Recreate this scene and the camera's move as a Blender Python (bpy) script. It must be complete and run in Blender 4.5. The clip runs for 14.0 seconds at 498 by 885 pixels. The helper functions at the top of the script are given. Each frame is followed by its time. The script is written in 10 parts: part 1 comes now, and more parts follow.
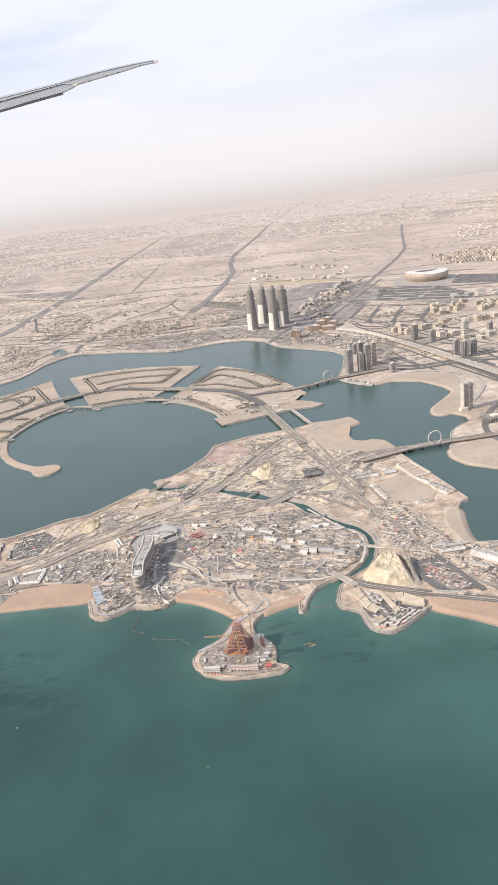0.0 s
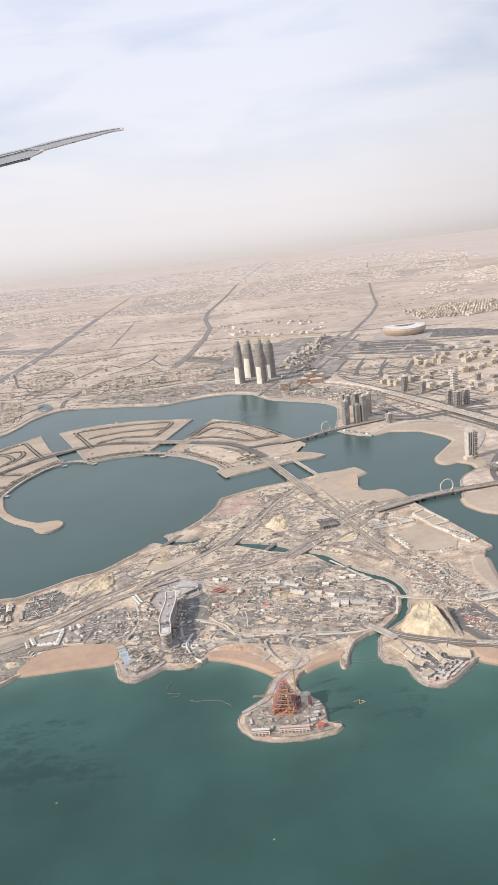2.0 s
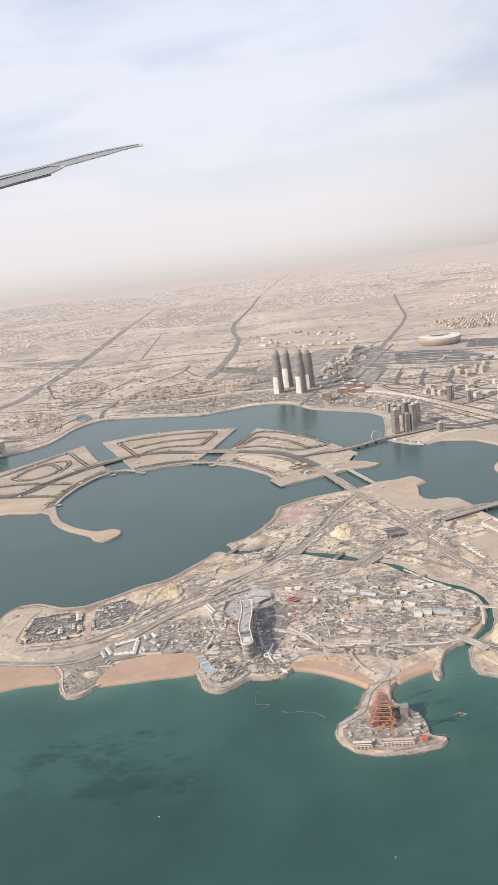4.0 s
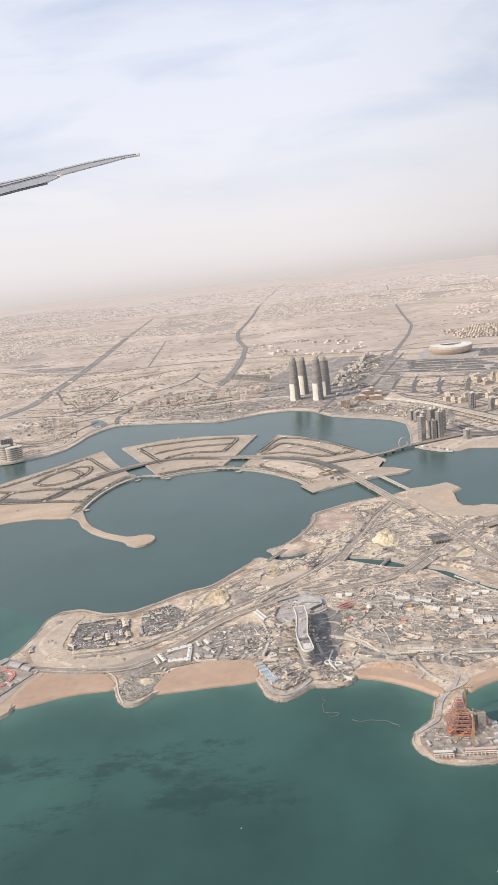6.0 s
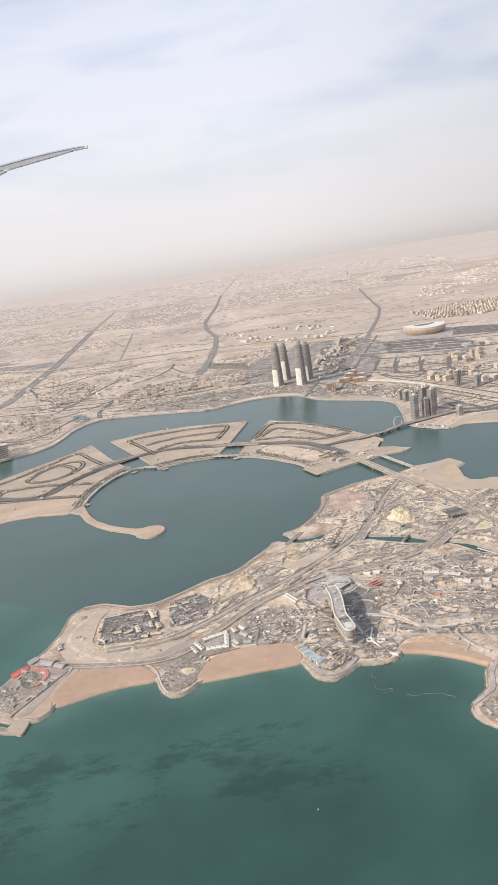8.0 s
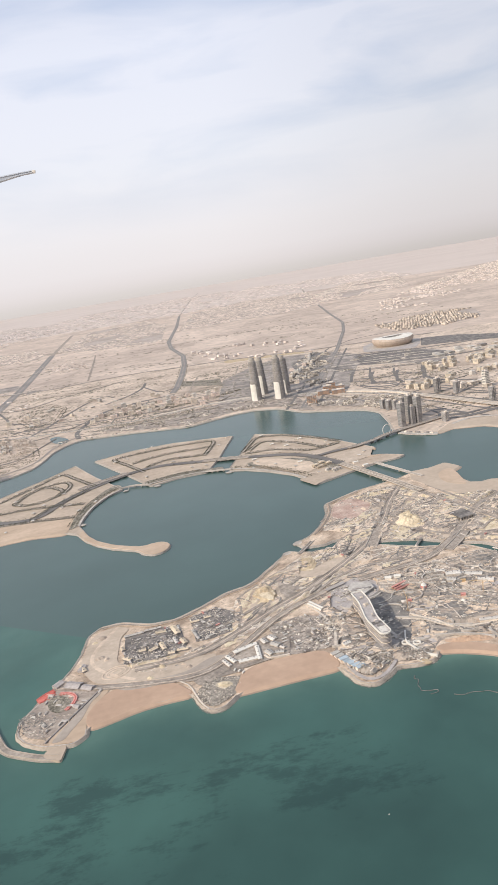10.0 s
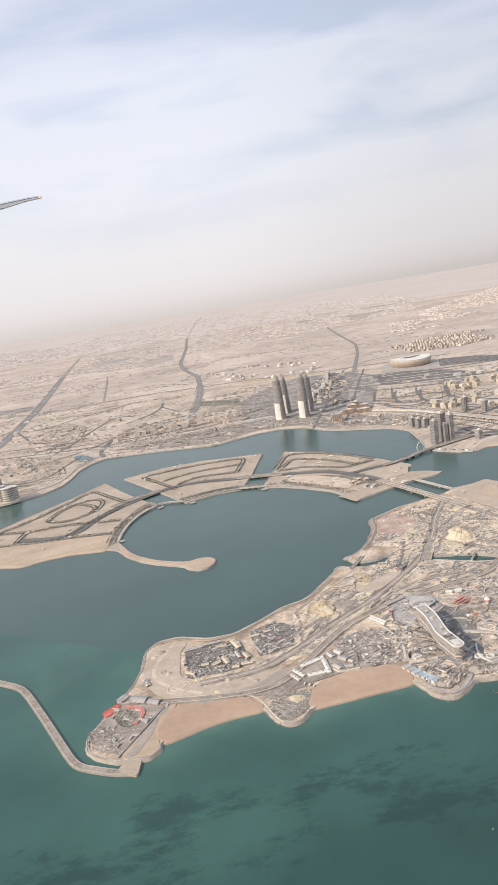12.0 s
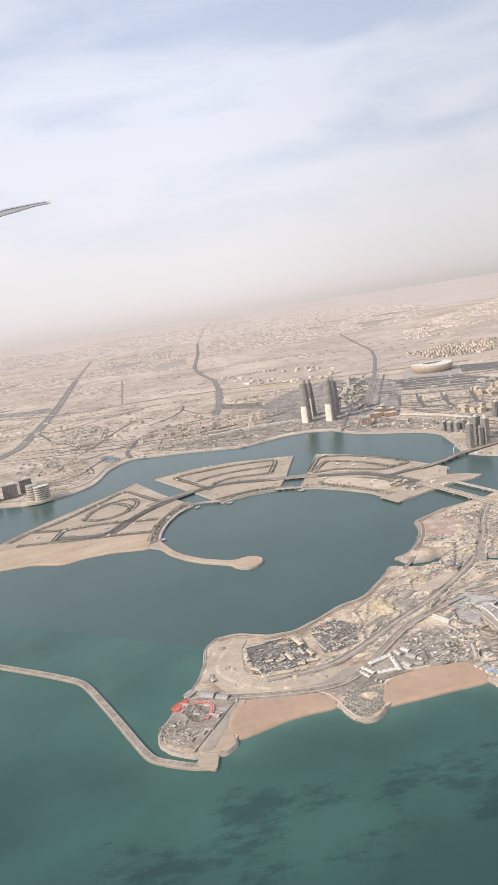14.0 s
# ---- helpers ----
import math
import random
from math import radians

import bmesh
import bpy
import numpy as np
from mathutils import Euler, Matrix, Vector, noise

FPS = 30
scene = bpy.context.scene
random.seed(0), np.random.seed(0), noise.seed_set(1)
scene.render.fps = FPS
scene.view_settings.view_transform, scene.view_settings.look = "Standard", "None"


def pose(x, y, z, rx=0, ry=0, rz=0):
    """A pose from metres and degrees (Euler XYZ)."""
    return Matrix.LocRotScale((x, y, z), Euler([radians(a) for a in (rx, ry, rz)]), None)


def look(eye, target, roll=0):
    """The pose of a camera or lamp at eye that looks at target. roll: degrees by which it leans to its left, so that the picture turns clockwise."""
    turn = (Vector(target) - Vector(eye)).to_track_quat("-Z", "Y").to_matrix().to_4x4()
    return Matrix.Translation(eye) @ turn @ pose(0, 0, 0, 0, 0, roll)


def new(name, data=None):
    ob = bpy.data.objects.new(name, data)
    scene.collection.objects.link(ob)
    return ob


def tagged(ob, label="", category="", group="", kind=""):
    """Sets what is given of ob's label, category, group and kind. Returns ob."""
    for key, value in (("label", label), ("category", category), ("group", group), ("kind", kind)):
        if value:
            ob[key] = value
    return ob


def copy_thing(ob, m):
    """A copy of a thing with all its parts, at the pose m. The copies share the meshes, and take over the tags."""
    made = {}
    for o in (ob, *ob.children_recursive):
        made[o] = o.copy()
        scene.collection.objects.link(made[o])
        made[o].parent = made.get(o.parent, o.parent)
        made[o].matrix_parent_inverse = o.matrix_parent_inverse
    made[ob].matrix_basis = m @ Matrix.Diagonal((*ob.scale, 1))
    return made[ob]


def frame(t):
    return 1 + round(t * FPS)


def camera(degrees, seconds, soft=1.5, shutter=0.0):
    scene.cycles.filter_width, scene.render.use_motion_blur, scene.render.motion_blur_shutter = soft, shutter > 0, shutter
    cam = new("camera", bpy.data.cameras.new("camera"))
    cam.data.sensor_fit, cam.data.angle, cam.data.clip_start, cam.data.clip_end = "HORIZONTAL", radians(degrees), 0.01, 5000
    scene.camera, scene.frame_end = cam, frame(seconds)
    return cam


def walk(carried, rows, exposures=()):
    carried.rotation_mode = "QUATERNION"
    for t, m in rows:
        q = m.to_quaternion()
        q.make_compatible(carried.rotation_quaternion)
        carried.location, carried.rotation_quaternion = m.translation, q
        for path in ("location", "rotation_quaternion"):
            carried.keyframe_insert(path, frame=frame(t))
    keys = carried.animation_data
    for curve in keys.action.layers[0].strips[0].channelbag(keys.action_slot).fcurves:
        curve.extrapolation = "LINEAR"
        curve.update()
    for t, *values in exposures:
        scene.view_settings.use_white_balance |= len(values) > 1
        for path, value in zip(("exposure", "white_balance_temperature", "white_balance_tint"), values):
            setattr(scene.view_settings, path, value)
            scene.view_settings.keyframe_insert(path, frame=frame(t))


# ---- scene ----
# The coast is modelled at one to ten: one metre here stands for ten metres of land.
cam = camera(38.74, 14.0, soft=1.5)
# seconds, yaw, pitch, roll; the aircraft flies straight on, sinking slowly
TURNS = [
    (0, 2.60, -19.72, -6.74),
    (0.5, 1.04, -18.53, -6.64),
    (1, -0.35, -17.29, -6.53),
    (1.5, -1.04, -16.35, -6.49),
    (2, -0.88, -15.56, -6.51),
    (2.5, -0.11, -15.02, -6.56),
    (3, 0.49, -14.67, -6.64),
    (5.5, -0.30, -13.96, -6.89),
    (6, -0.44, -13.66, -6.25),
    (6.5, -0.74, -13.52, -5.76),
    (7, -0.87, -13.63, -5.65),
    (7.5, -1.35, -14.86, -7.11),
    (8, -3.48, -14.78, -8.23),
    (10.5, -7.53, -13.30, -9.47),
    (11, -7.76, -12.76, -9.44),
    (11.5, -7.66, -12.30, -9.41),
    (12, -7.55, -11.88, -9.28),
    (12.5, -7.50, -11.56, -9.15),
    (13, -7.53, -11.40, -8.91),
    (13.5, -7.53, -11.34, -8.64),
    (14, -7.43, -11.29, -8.61),
]


def aboard(t, yaw, pitch, roll):
    eye = (21.44 - 7.203 * t + 0.00626 * t * t, 45.93 + 1.4735 * t - 0.00925 * t * t, 82.21 - 0.4142 * t + 0.00523 * t * t)
    a, b = radians(yaw), radians(pitch)
    ahead = Vector((-math.sin(a) * math.cos(b), math.cos(a) * math.cos(b), math.sin(b)))
    return look(eye, Vector(eye) + ahead, roll)


walk(cam, [(t, aboard(t, yaw, pitch, roll)) for t, yaw, pitch, roll in TURNS], [(0, 0.09, 6350, 11.5), (1, 0.05, 6350, 11.5), (1.6, -0.01, 6370, 11.3), (3, -0.04, 6400, 11), (14, -0.04, 6430, 10.5)])

# ---- world and sun ----
SUN_ELEVATION, SUN_AZIMUTH = radians(34), radians(-112)  # azimuth from +y towards +x
world = bpy.data.worlds.new("hazy_sky")
scene.world = world
world.use_nodes = True
wn, wl = world.node_tree.nodes, world.node_tree.links
wn.clear()


def wnode(kind, **values):
    n = wn.new(kind)
    for k, v in values.items():
        n.inputs[k].default_value = v
    return n


sky = wn.new("ShaderNodeTexSky")
sky.sky_type, sky.sun_disc = "NISHITA", False
sky.sun_elevation, sky.sun_rotation = SUN_ELEVATION, SUN_AZIMUTH
sky.dust_density, sky.air_density = 3.0, 1.0
co = wn.new("ShaderNodeTexCoord")
xyz = wn.new("ShaderNodeSeparateXYZ")
wl.new(co.outputs["Generated"], xyz.inputs[0])
haze = wn.new("ShaderNodeValToRGB")
stops = [(0.0, (0.60, 0.52, 0.46)), (0.485, (0.73, 0.66, 0.612)), (0.495, (0.775, 0.718, 0.68)), (0.502, (0.868, 0.803, 0.785)), (0.512, (0.915, 0.862, 0.858)), (0.535, (0.928, 0.893, 0.905)),
         (0.575, (0.885, 0.895, 0.935)), (0.64, (0.83, 0.86, 0.94)), (0.70, (0.69, 0.73, 0.835)), (1.0, (0.62, 0.70, 0.85))]
haze.color_ramp.elements[0].position, haze.color_ramp.elements[0].color = stops[0][0], (*stops[0][1], 1)
haze.color_ramp.elements[1].position, haze.color_ramp.elements[1].color = stops[-1][0], (*stops[-1][1], 1)
for p, c in stops[1:-1]:
    haze.color_ramp.elements.new(p).color = (*c, 1)
half = wn.new("ShaderNodeMath")
half.operation = "MULTIPLY_ADD"
half.inputs[1].default_value = half.inputs[2].default_value = 0.5
wl.new(xyz.outputs["Z"], half.inputs[0])
wl.new(half.outputs[0], haze.inputs[0])
# thin high cloud, drawn out along the horizon
stretch = wn.new("ShaderNodeMapping")
stretch.inputs["Scale"].default_value = (1.6, 1.6, 7.0)
stretch.inputs["Rotation"].default_value = (radians(-14), radians(12), 0)
wl.new(co.outputs["Generated"], stretch.inputs[0])
cloud = wnode("ShaderNodeTexNoise", Scale=2.3, Detail=5.0, Roughness=0.5, Distortion=0.4)
wl.new(stretch.outputs[0], cloud.inputs["Vector"])
veil = wn.new("ShaderNodeValToRGB")
veil.color_ramp.elements[0].position, veil.color_ramp.elements[0].color = 0.36, (0.72, 0.80, 0.93, 1)
veil.color_ramp.elements[1].position, veil.color_ramp.elements[1].color = 0.60, (1.06, 1.05, 1.07, 1)
wl.new(cloud.outputs["Fac"], veil.inputs[0])
rise = wn.new("ShaderNodeMapRange")
rise.inputs["From Min"].default_value, rise.inputs["From Max"].default_value = 0.06, 0.2
rise.inputs["To Max"].default_value = 0.75
wl.new(xyz.outputs["Z"], rise.inputs["Value"])
tint = wn.new("ShaderNodeMix")
tint.data_type, tint.blend_type = "RGBA", "MULTIPLY"
wl.new(rise.outputs[0], tint.inputs["Factor"])
wl.new(haze.outputs[0], tint.inputs["A"])
wl.new(veil.outputs[0], tint.inputs["B"])
# the veil thins out away from the sun
across = wn.new("ShaderNodeMapRange")
across.interpolation_type = "SMOOTHSTEP"
across.inputs["From Min"].default_value, across.inputs["From Max"].default_value = 0.08, 0.5
across.inputs["To Min"].default_value, across.inputs["To Max"].default_value = 1.0, 0.84
wl.new(xyz.outputs["X"], across.inputs["Value"])
sided = wn.new("ShaderNodeMix")
sided.data_type, sided.blend_type = "RGBA", "MULTIPLY"
sided.inputs["Factor"].default_value = 1.0
wl.new(tint.outputs["Result"], sided.inputs["A"])
wl.new(across.outputs[0], sided.inputs["B"])
back_a, back_b, both = wn.new("ShaderNodeBackground"), wn.new("ShaderNodeBackground"), wn.new("ShaderNodeAddShader")
wl.new(sky.outputs[0], back_a.inputs[0])
wl.new(sided.outputs["Result"], back_b.inputs[0])
back_a.inputs[1].default_value, back_b.inputs[1].default_value = 0.012, 0.94
wl.new(back_a.outputs[0], both.inputs[0])
wl.new(back_b.outputs[0], both.inputs[1])
wl.new(both.outputs[0], wn.new("ShaderNodeOutputWorld").inputs[0])

sun = new("sun", bpy.data.lights.new("sun", "SUN"))
sun.data.energy, sun.data.angle, sun.data.color = 3.65, radians(0.8), (1.0, 0.912, 0.795)
sun_way = Vector((math.sin(SUN_AZIMUTH) * math.cos(SUN_ELEVATION), math.cos(SUN_AZIMUTH) * math.cos(SUN_ELEVATION), math.sin(SUN_ELEVATION)))
sun.matrix_world = look(sun_way * 300, (0, 0, 0))


# ---- materials ----
def material(name, colours, scale=0.5, rough=0.85, fine=6.0, fine_amount=0.25, bump=0.0, metal=0.0, spread=(0.35, 0.65), island=0.0, stretched=(1, 1, 1),
             detail=6.0, cells=0.0, cell_amount=0.0, gloss=0.3, objects=0.0, streak=None, tracks=None, specks=None):
    """Colours laid out by noise of a given scale, broken up by finer noise, cells and a shift from piece to piece."""
    m = bpy.data.materials.new(name)
    m.use_nodes = True
    n, l = m.node_tree.nodes, m.node_tree.links
    shader = n["Principled BSDF"]
    where = n.new("ShaderNodeTexCoord")
    mapping = n.new("ShaderNodeMapping")
    mapping.inputs["Scale"].default_value = stretched
    l.new(where.outputs["Object"], mapping.inputs[0])
    coarse = n.new("ShaderNodeTexNoise")
    coarse.inputs["Scale"].default_value, coarse.inputs["Detail"].default_value, coarse.inputs["Roughness"].default_value = scale, detail, 0.6
    l.new(mapping.outputs[0], coarse.inputs["Vector"])
    ramp = n.new("ShaderNodeValToRGB")
    first, last = ramp.color_ramp.elements
    first.position, first.color = spread[0], (*colours[0], 1)
    last.position, last.color = spread[1], (*colours[-1], 1)
    for i, c in enumerate(colours[1:-1], 1):
        ramp.color_ramp.elements.new(spread[0] + (spread[1] - spread[0]) * i / (len(colours) - 1)).color = (*c, 1)
    l.new(coarse.outputs["Fac"], ramp.inputs[0])
    out = ramp.outputs[0]

    def times(out, fac, low, high):
        spread_out = n.new("ShaderNodeMapRange")
        spread_out.inputs["From Min"].default_value, spread_out.inputs["From Max"].default_value = 0.25, 0.75
        spread_out.inputs["To Min"].default_value, spread_out.inputs["To Max"].default_value = low, high
        l.new(fac, spread_out.inputs["Value"])
        mix = n.new("ShaderNodeMix")
        mix.data_type, mix.blend_type = "RGBA", "MULTIPLY"
        mix.inputs["Factor"].default_value = 1.0
        l.new(out, mix.inputs["A"])
        l.new(spread_out.outputs[0], mix.inputs["B"])
        return mix.outputs["Result"]

    grain = n.new("ShaderNodeTexNoise")
    grain.inputs["Scale"].default_value, grain.inputs["Detail"].default_value = fine, 4.0
    l.new(mapping.outputs[0], grain.inputs["Vector"])
    out = times(out, grain.outputs["Fac"], 1 - fine_amount, 1 + fine_amount)
    if streak:
        turn, size, amount = streak
        lay = n.new("ShaderNodeMapping")
        lay.inputs["Rotation"].default_value = (0, 0, radians(-turn))
        turned = n.new("ShaderNodeMapping")
        turned.inputs["Scale"].default_value = (0.14, 1.0, 1.0)
        l.new(where.outputs["Object"], lay.inputs[0])
        l.new(lay.outputs[0], turned.inputs[0])
        drawn = n.new("ShaderNodeTexNoise")
        drawn.inputs["Scale"].default_value, drawn.inputs["Detail"].default_value, drawn.inputs["Roughness"].default_value = size, 6.0, 0.65
        drawn.inputs["Distortion"].default_value = 0.8
        l.new(turned.outputs[0], drawn.inputs["Vector"])
        out = times(out, drawn.outputs["Fac"], 1 - amount, 1 + amount)
    if tracks:
        # lines worn by wheels, meeting at odd angles
        size, depth = tracks
        bend = n.new("ShaderNodeTexNoise")
        bend.inputs["Scale"].default_value, bend.inputs["Detail"].default_value = size * 0.9, 3.0
        l.new(where.outputs["Object"], bend.inputs["Vector"])
        push = n.new("ShaderNodeVectorMath")
        push.operation = "MULTIPLY_ADD"
        push.inputs[1].default_value = (0.9 / size,) * 3
        l.new(bend.outputs["Color"], push.inputs[0])
        l.new(where.outputs["Object"], push.inputs[2])
        for factor, wide in ((1.0, 0.05), (2.6, 0.07)):
            net = n.new("ShaderNodeTexVoronoi")
            net.feature = "DISTANCE_TO_EDGE"
            net.inputs["Scale"].default_value = size * factor
            l.new(push.outputs[0], net.inputs["Vector"])
            line = n.new("ShaderNodeMapRange")
            line.inputs["From Max"].default_value, line.inputs["To Min"].default_value, line.inputs["To Max"].default_value = wide, 0.75 - 0.5 * depth, 0.5
            l.new(net.outputs["Distance"], line.inputs["Value"])
            out = times(out, line.outputs[0], 0.5, 1.5)
    if specks:
        size, low, high, colour = specks
        dots = n.new("ShaderNodeTexNoise")
        dots.inputs["Scale"].default_value, dots.inputs["Detail"].default_value, dots.inputs["Roughness"].default_value = size, 7.0, 0.7
        l.new(mapping.outputs[0], dots.inputs["Vector"])
        cut = n.new("ShaderNodeMapRange")
        cut.inputs["From Min"].default_value, cut.inputs["From Max"].default_value, cut.inputs["To Max"].default_value = low, high, 0.75
        l.new(dots.outputs["Fac"], cut.inputs["Value"])
        lay_over = n.new("ShaderNodeMix")
        lay_over.data_type = "RGBA"
        l.new(cut.outputs[0], lay_over.inputs["Factor"])
        l.new(out, lay_over.inputs["A"])
        lay_over.inputs["B"].default_value = (*colour, 1)
        out = lay_over.outputs["Result"]
    if cells:
        cell = n.new("ShaderNodeTexVoronoi")
        cell.inputs["Scale"].default_value = cells
        l.new(mapping.outputs[0], cell.inputs["Vector"])
        out = times(out, cell.outputs["Color"], 1 - cell_amount, 1 + cell_amount)
    if island:
        piece = n.new("ShaderNodeNewGeometry")
        out = times(out, piece.outputs["Random Per Island"], 1 - island, 1 + island)
    if objects:
        info = n.new("ShaderNodeObjectInfo")
        out = times(out, info.outputs["Random"], 1 - objects, 1 + objects)
    l.new(out, shader.inputs["Base Color"])
    shader.inputs["Roughness"].default_value, shader.inputs["Metallic"].default_value = rough, metal
    shader.inputs["Specular IOR Level"].default_value = gloss
    if bump:
        relief = n.new("ShaderNodeBump")
        relief.inputs["Strength"].default_value, relief.inputs["Distance"].default_value = bump, 0.3
        l.new(grain.outputs["Fac"], relief.inputs["Height"])
        l.new(relief.outputs[0], shader.inputs["Normal"])
    return m


# the weed's thicker beds: middle, half length, half width, how much thicker
WEED = ((-76.0, 163.5, 11.0, 6.5, 0.09), (-40.0, 156.0, 14.0, 8.0, 0.103), (-58.0, 150.5, 18.0, 4.5, 0.081), (-63.0, 158.5, 12.0, 3.5, 0.094), (-50.0, 161.0, 10.0, 5.0, 0.087), (-84.0, 156.0, 10.0, 5.0, 0.075), (-27.0, 152.0, 9.0, 5.0, 0.069), (-38.0, 150.0, 13.0, 6.0, 0.08), (-24.0, 148.0, 12.0, 7.0, 0.1))


def water(name, shallow, deep, patch, patch_scale, uneven_by=0.27):
    m = material(name, (deep, shallow), scale=0.012, rough=0.24, fine=0.032, fine_amount=uneven_by, spread=(0.22, 0.80), gloss=0.5)
    n, l = m.node_tree.nodes, m.node_tree.links
    shader = n["Principled BSDF"]
    link = shader.inputs["Base Color"].links[0].from_socket
    where = n.new("ShaderNodeTexCoord")
    # the bottom falls away from the shore
    ramp = [k for k in n if k.bl_idname == "ShaderNodeValToRGB"][0]
    spot = n.new("ShaderNodeSeparateXYZ")
    l.new(where.outputs["Object"], spot.inputs[0])
    shelf = n.new("ShaderNodeMapRange")
    shelf.inputs["From Min"].default_value, shelf.inputs["From Max"].default_value = 106.0, 165.0
    shelf.inputs["To Min"].default_value, shelf.inputs["To Max"].default_value = -0.12, 0.09
    l.new(spot.outputs["Y"], shelf.inputs["Value"])
    deepen = n.new("ShaderNodeMath")
    l.new(ramp.inputs[0].links[0].from_socket, deepen.inputs[0])
    l.new(shelf.outputs[0], deepen.inputs[1])
    sandbank = n.new("ShaderNodeMapRange")
    sandbank.inputs["From Min"].default_value, sandbank.inputs["From Max"].default_value = 18.0, 48.0
    sandbank.inputs["To Max"].default_value = 0.34
    l.new(spot.outputs["X"], sandbank.inputs["Value"])
    eastward = n.new("ShaderNodeMath")
    l.new(deepen.outputs[0], eastward.inputs[0])
    bank_edge = n.new("ShaderNodeMapRange")
    bank_edge.interpolation_type = "SMOOTHSTEP"
    bank_edge.inputs["From Min"].default_value, bank_edge.inputs["From Max"].default_value = 112.0, 142.0
    l.new(spot.outputs["Y"], bank_edge.inputs["Value"])
    bank_rise = n.new("ShaderNodeMath")
    bank_rise.operation = "MULTIPLY"
    l.new(sandbank.outputs[0], bank_rise.inputs[0])
    l.new(bank_edge.outputs[0], bank_rise.inputs[1])
    l.new(bank_rise.outputs[0], eastward.inputs[1])
    # darker off the middle of the coast, lighter to the west, fitted to the view
    toned = eastward
    for x, y, wide, deep_by, more in ((-4.0, 150.0, 34.0, 22.0, -0.13), (-62.0, 160.0, 46.0, 20.0, 0.24)):
        tone_off = n.new("ShaderNodeVectorMath")
        tone_off.operation = "SUBTRACT"
        tone_off.inputs[1].default_value = (x, y, 0.0)
        l.new(where.outputs["Object"], tone_off.inputs[0])
        tone_size = n.new("ShaderNodeVectorMath")
        tone_size.operation = "MULTIPLY"
        tone_size.inputs[1].default_value = (1 / wide, 1 / deep_by, 0.0)
        l.new(tone_off.outputs[0], tone_size.inputs[0])
        tone_far = n.new("ShaderNodeVectorMath")
        tone_far.operation = "LENGTH"
        l.new(tone_size.outputs[0], tone_far.inputs[0])
        tone_spot = n.new("ShaderNodeMapRange")
        tone_spot.interpolation_type = "SMOOTHSTEP"
        tone_spot.inputs["From Min"].default_value, tone_spot.inputs["From Max"].default_value, tone_spot.inputs["To Max"].default_value = 1.0, 0.1, more
        l.new(tone_far.outputs["Value"], tone_spot.inputs["Value"])
        total = n.new("ShaderNodeMath")
        l.new(toned.outputs[0], total.inputs[0])
        l.new(tone_spot.outputs[0], total.inputs[1])
        toned = total
    l.new(toned.outputs[0], ramp.inputs[0])
    mapping = n.new("ShaderNodeMapping")
    mapping.inputs["Scale"].default_value = (0.6, 1.35, 1.0)
    l.new(where.outputs["Object"], mapping.inputs[0])
    weed = n.new("ShaderNodeTexNoise")
    weed.inputs["Scale"].default_value, weed.inputs["Detail"].default_value, weed.inputs["Roughness"].default_value = patch_scale, 10.0, 0.8
    l.new(mapping.outputs[0], weed.inputs["Vector"])
    step = n.new("ShaderNodeMapRange")
    step.inputs["From Min"].default_value, step.inputs["From Max"].default_value, step.inputs["To Max"].default_value = 0.495, 0.6, 0.56
    way = n.new("ShaderNodeSeparateXYZ")
    l.new(where.outputs["Object"], way.inputs[0])
    west = n.new("ShaderNodeMapRange")
    west.inputs["From Min"].default_value, west.inputs["From Max"].default_value = -20.0, -48.0
    west.inputs["To Min"].default_value, west.inputs["To Max"].default_value = -0.08, 0.0
    l.new(way.outputs["X"], west.inputs["Value"])
    belt = n.new("ShaderNodeMapRange")
    belt.inputs["From Min"].default_value, belt.inputs["From Max"].default_value = 174.0, 164.0
    belt.inputs["To Min"].default_value, belt.inputs["To Max"].default_value = -0.2, 0.05
    l.new(way.outputs["Y"], belt.inputs["Value"])
    both_ways = n.new("ShaderNodeMath")
    l.new(west.outputs[0], both_ways.inputs[0])
    l.new(belt.outputs[0], both_ways.inputs[1])
    thick = n.new("ShaderNodeMath")
    l.new(weed.outputs["Fac"], thick.inputs[0])
    l.new(both_ways.outputs[0], thick.inputs[1])
    # the weed gathers in broad banks and thins out to seaward
    bank_noise = n.new("ShaderNodeTexNoise")
    bank_noise.inputs["Scale"].default_value, bank_noise.inputs["Detail"].default_value = 0.035, 2.0
    l.new(where.outputs["Object"], bank_noise.inputs["Vector"])
    gather = n.new("ShaderNodeMapRange")
    gather.inputs["From Min"].default_value, gather.inputs["From Max"].default_value = 0.35, 0.65
    gather.inputs["To Min"].default_value, gather.inputs["To Max"].default_value = -0.15, 0.02
    l.new(bank_noise.outputs["Fac"], gather.inputs["Value"])
    gathered_on = gather.outputs[0]
    for x, y, a, b, more in WEED:
        away = n.new("ShaderNodeVectorMath")
        away.operation = "SUBTRACT"
        away.inputs[1].default_value = (x, y, 0.0)
        l.new(where.outputs["Object"], away.inputs[0])
        shrunk = n.new("ShaderNodeVectorMath")
        shrunk.operation = "MULTIPLY"
        shrunk.inputs[1].default_value = (1 / a, 1 / b, 0.0)
        l.new(away.outputs[0], shrunk.inputs[0])
        far = n.new("ShaderNodeVectorMath")
        far.operation = "LENGTH"
        l.new(shrunk.outputs[0], far.inputs[0])
        near = n.new("ShaderNodeMapRange")
        near.interpolation_type = "SMOOTHSTEP"
        near.inputs["From Min"].default_value, near.inputs["From Max"].default_value = 1.0, 0.0
        near.inputs["To Max"].default_value = more
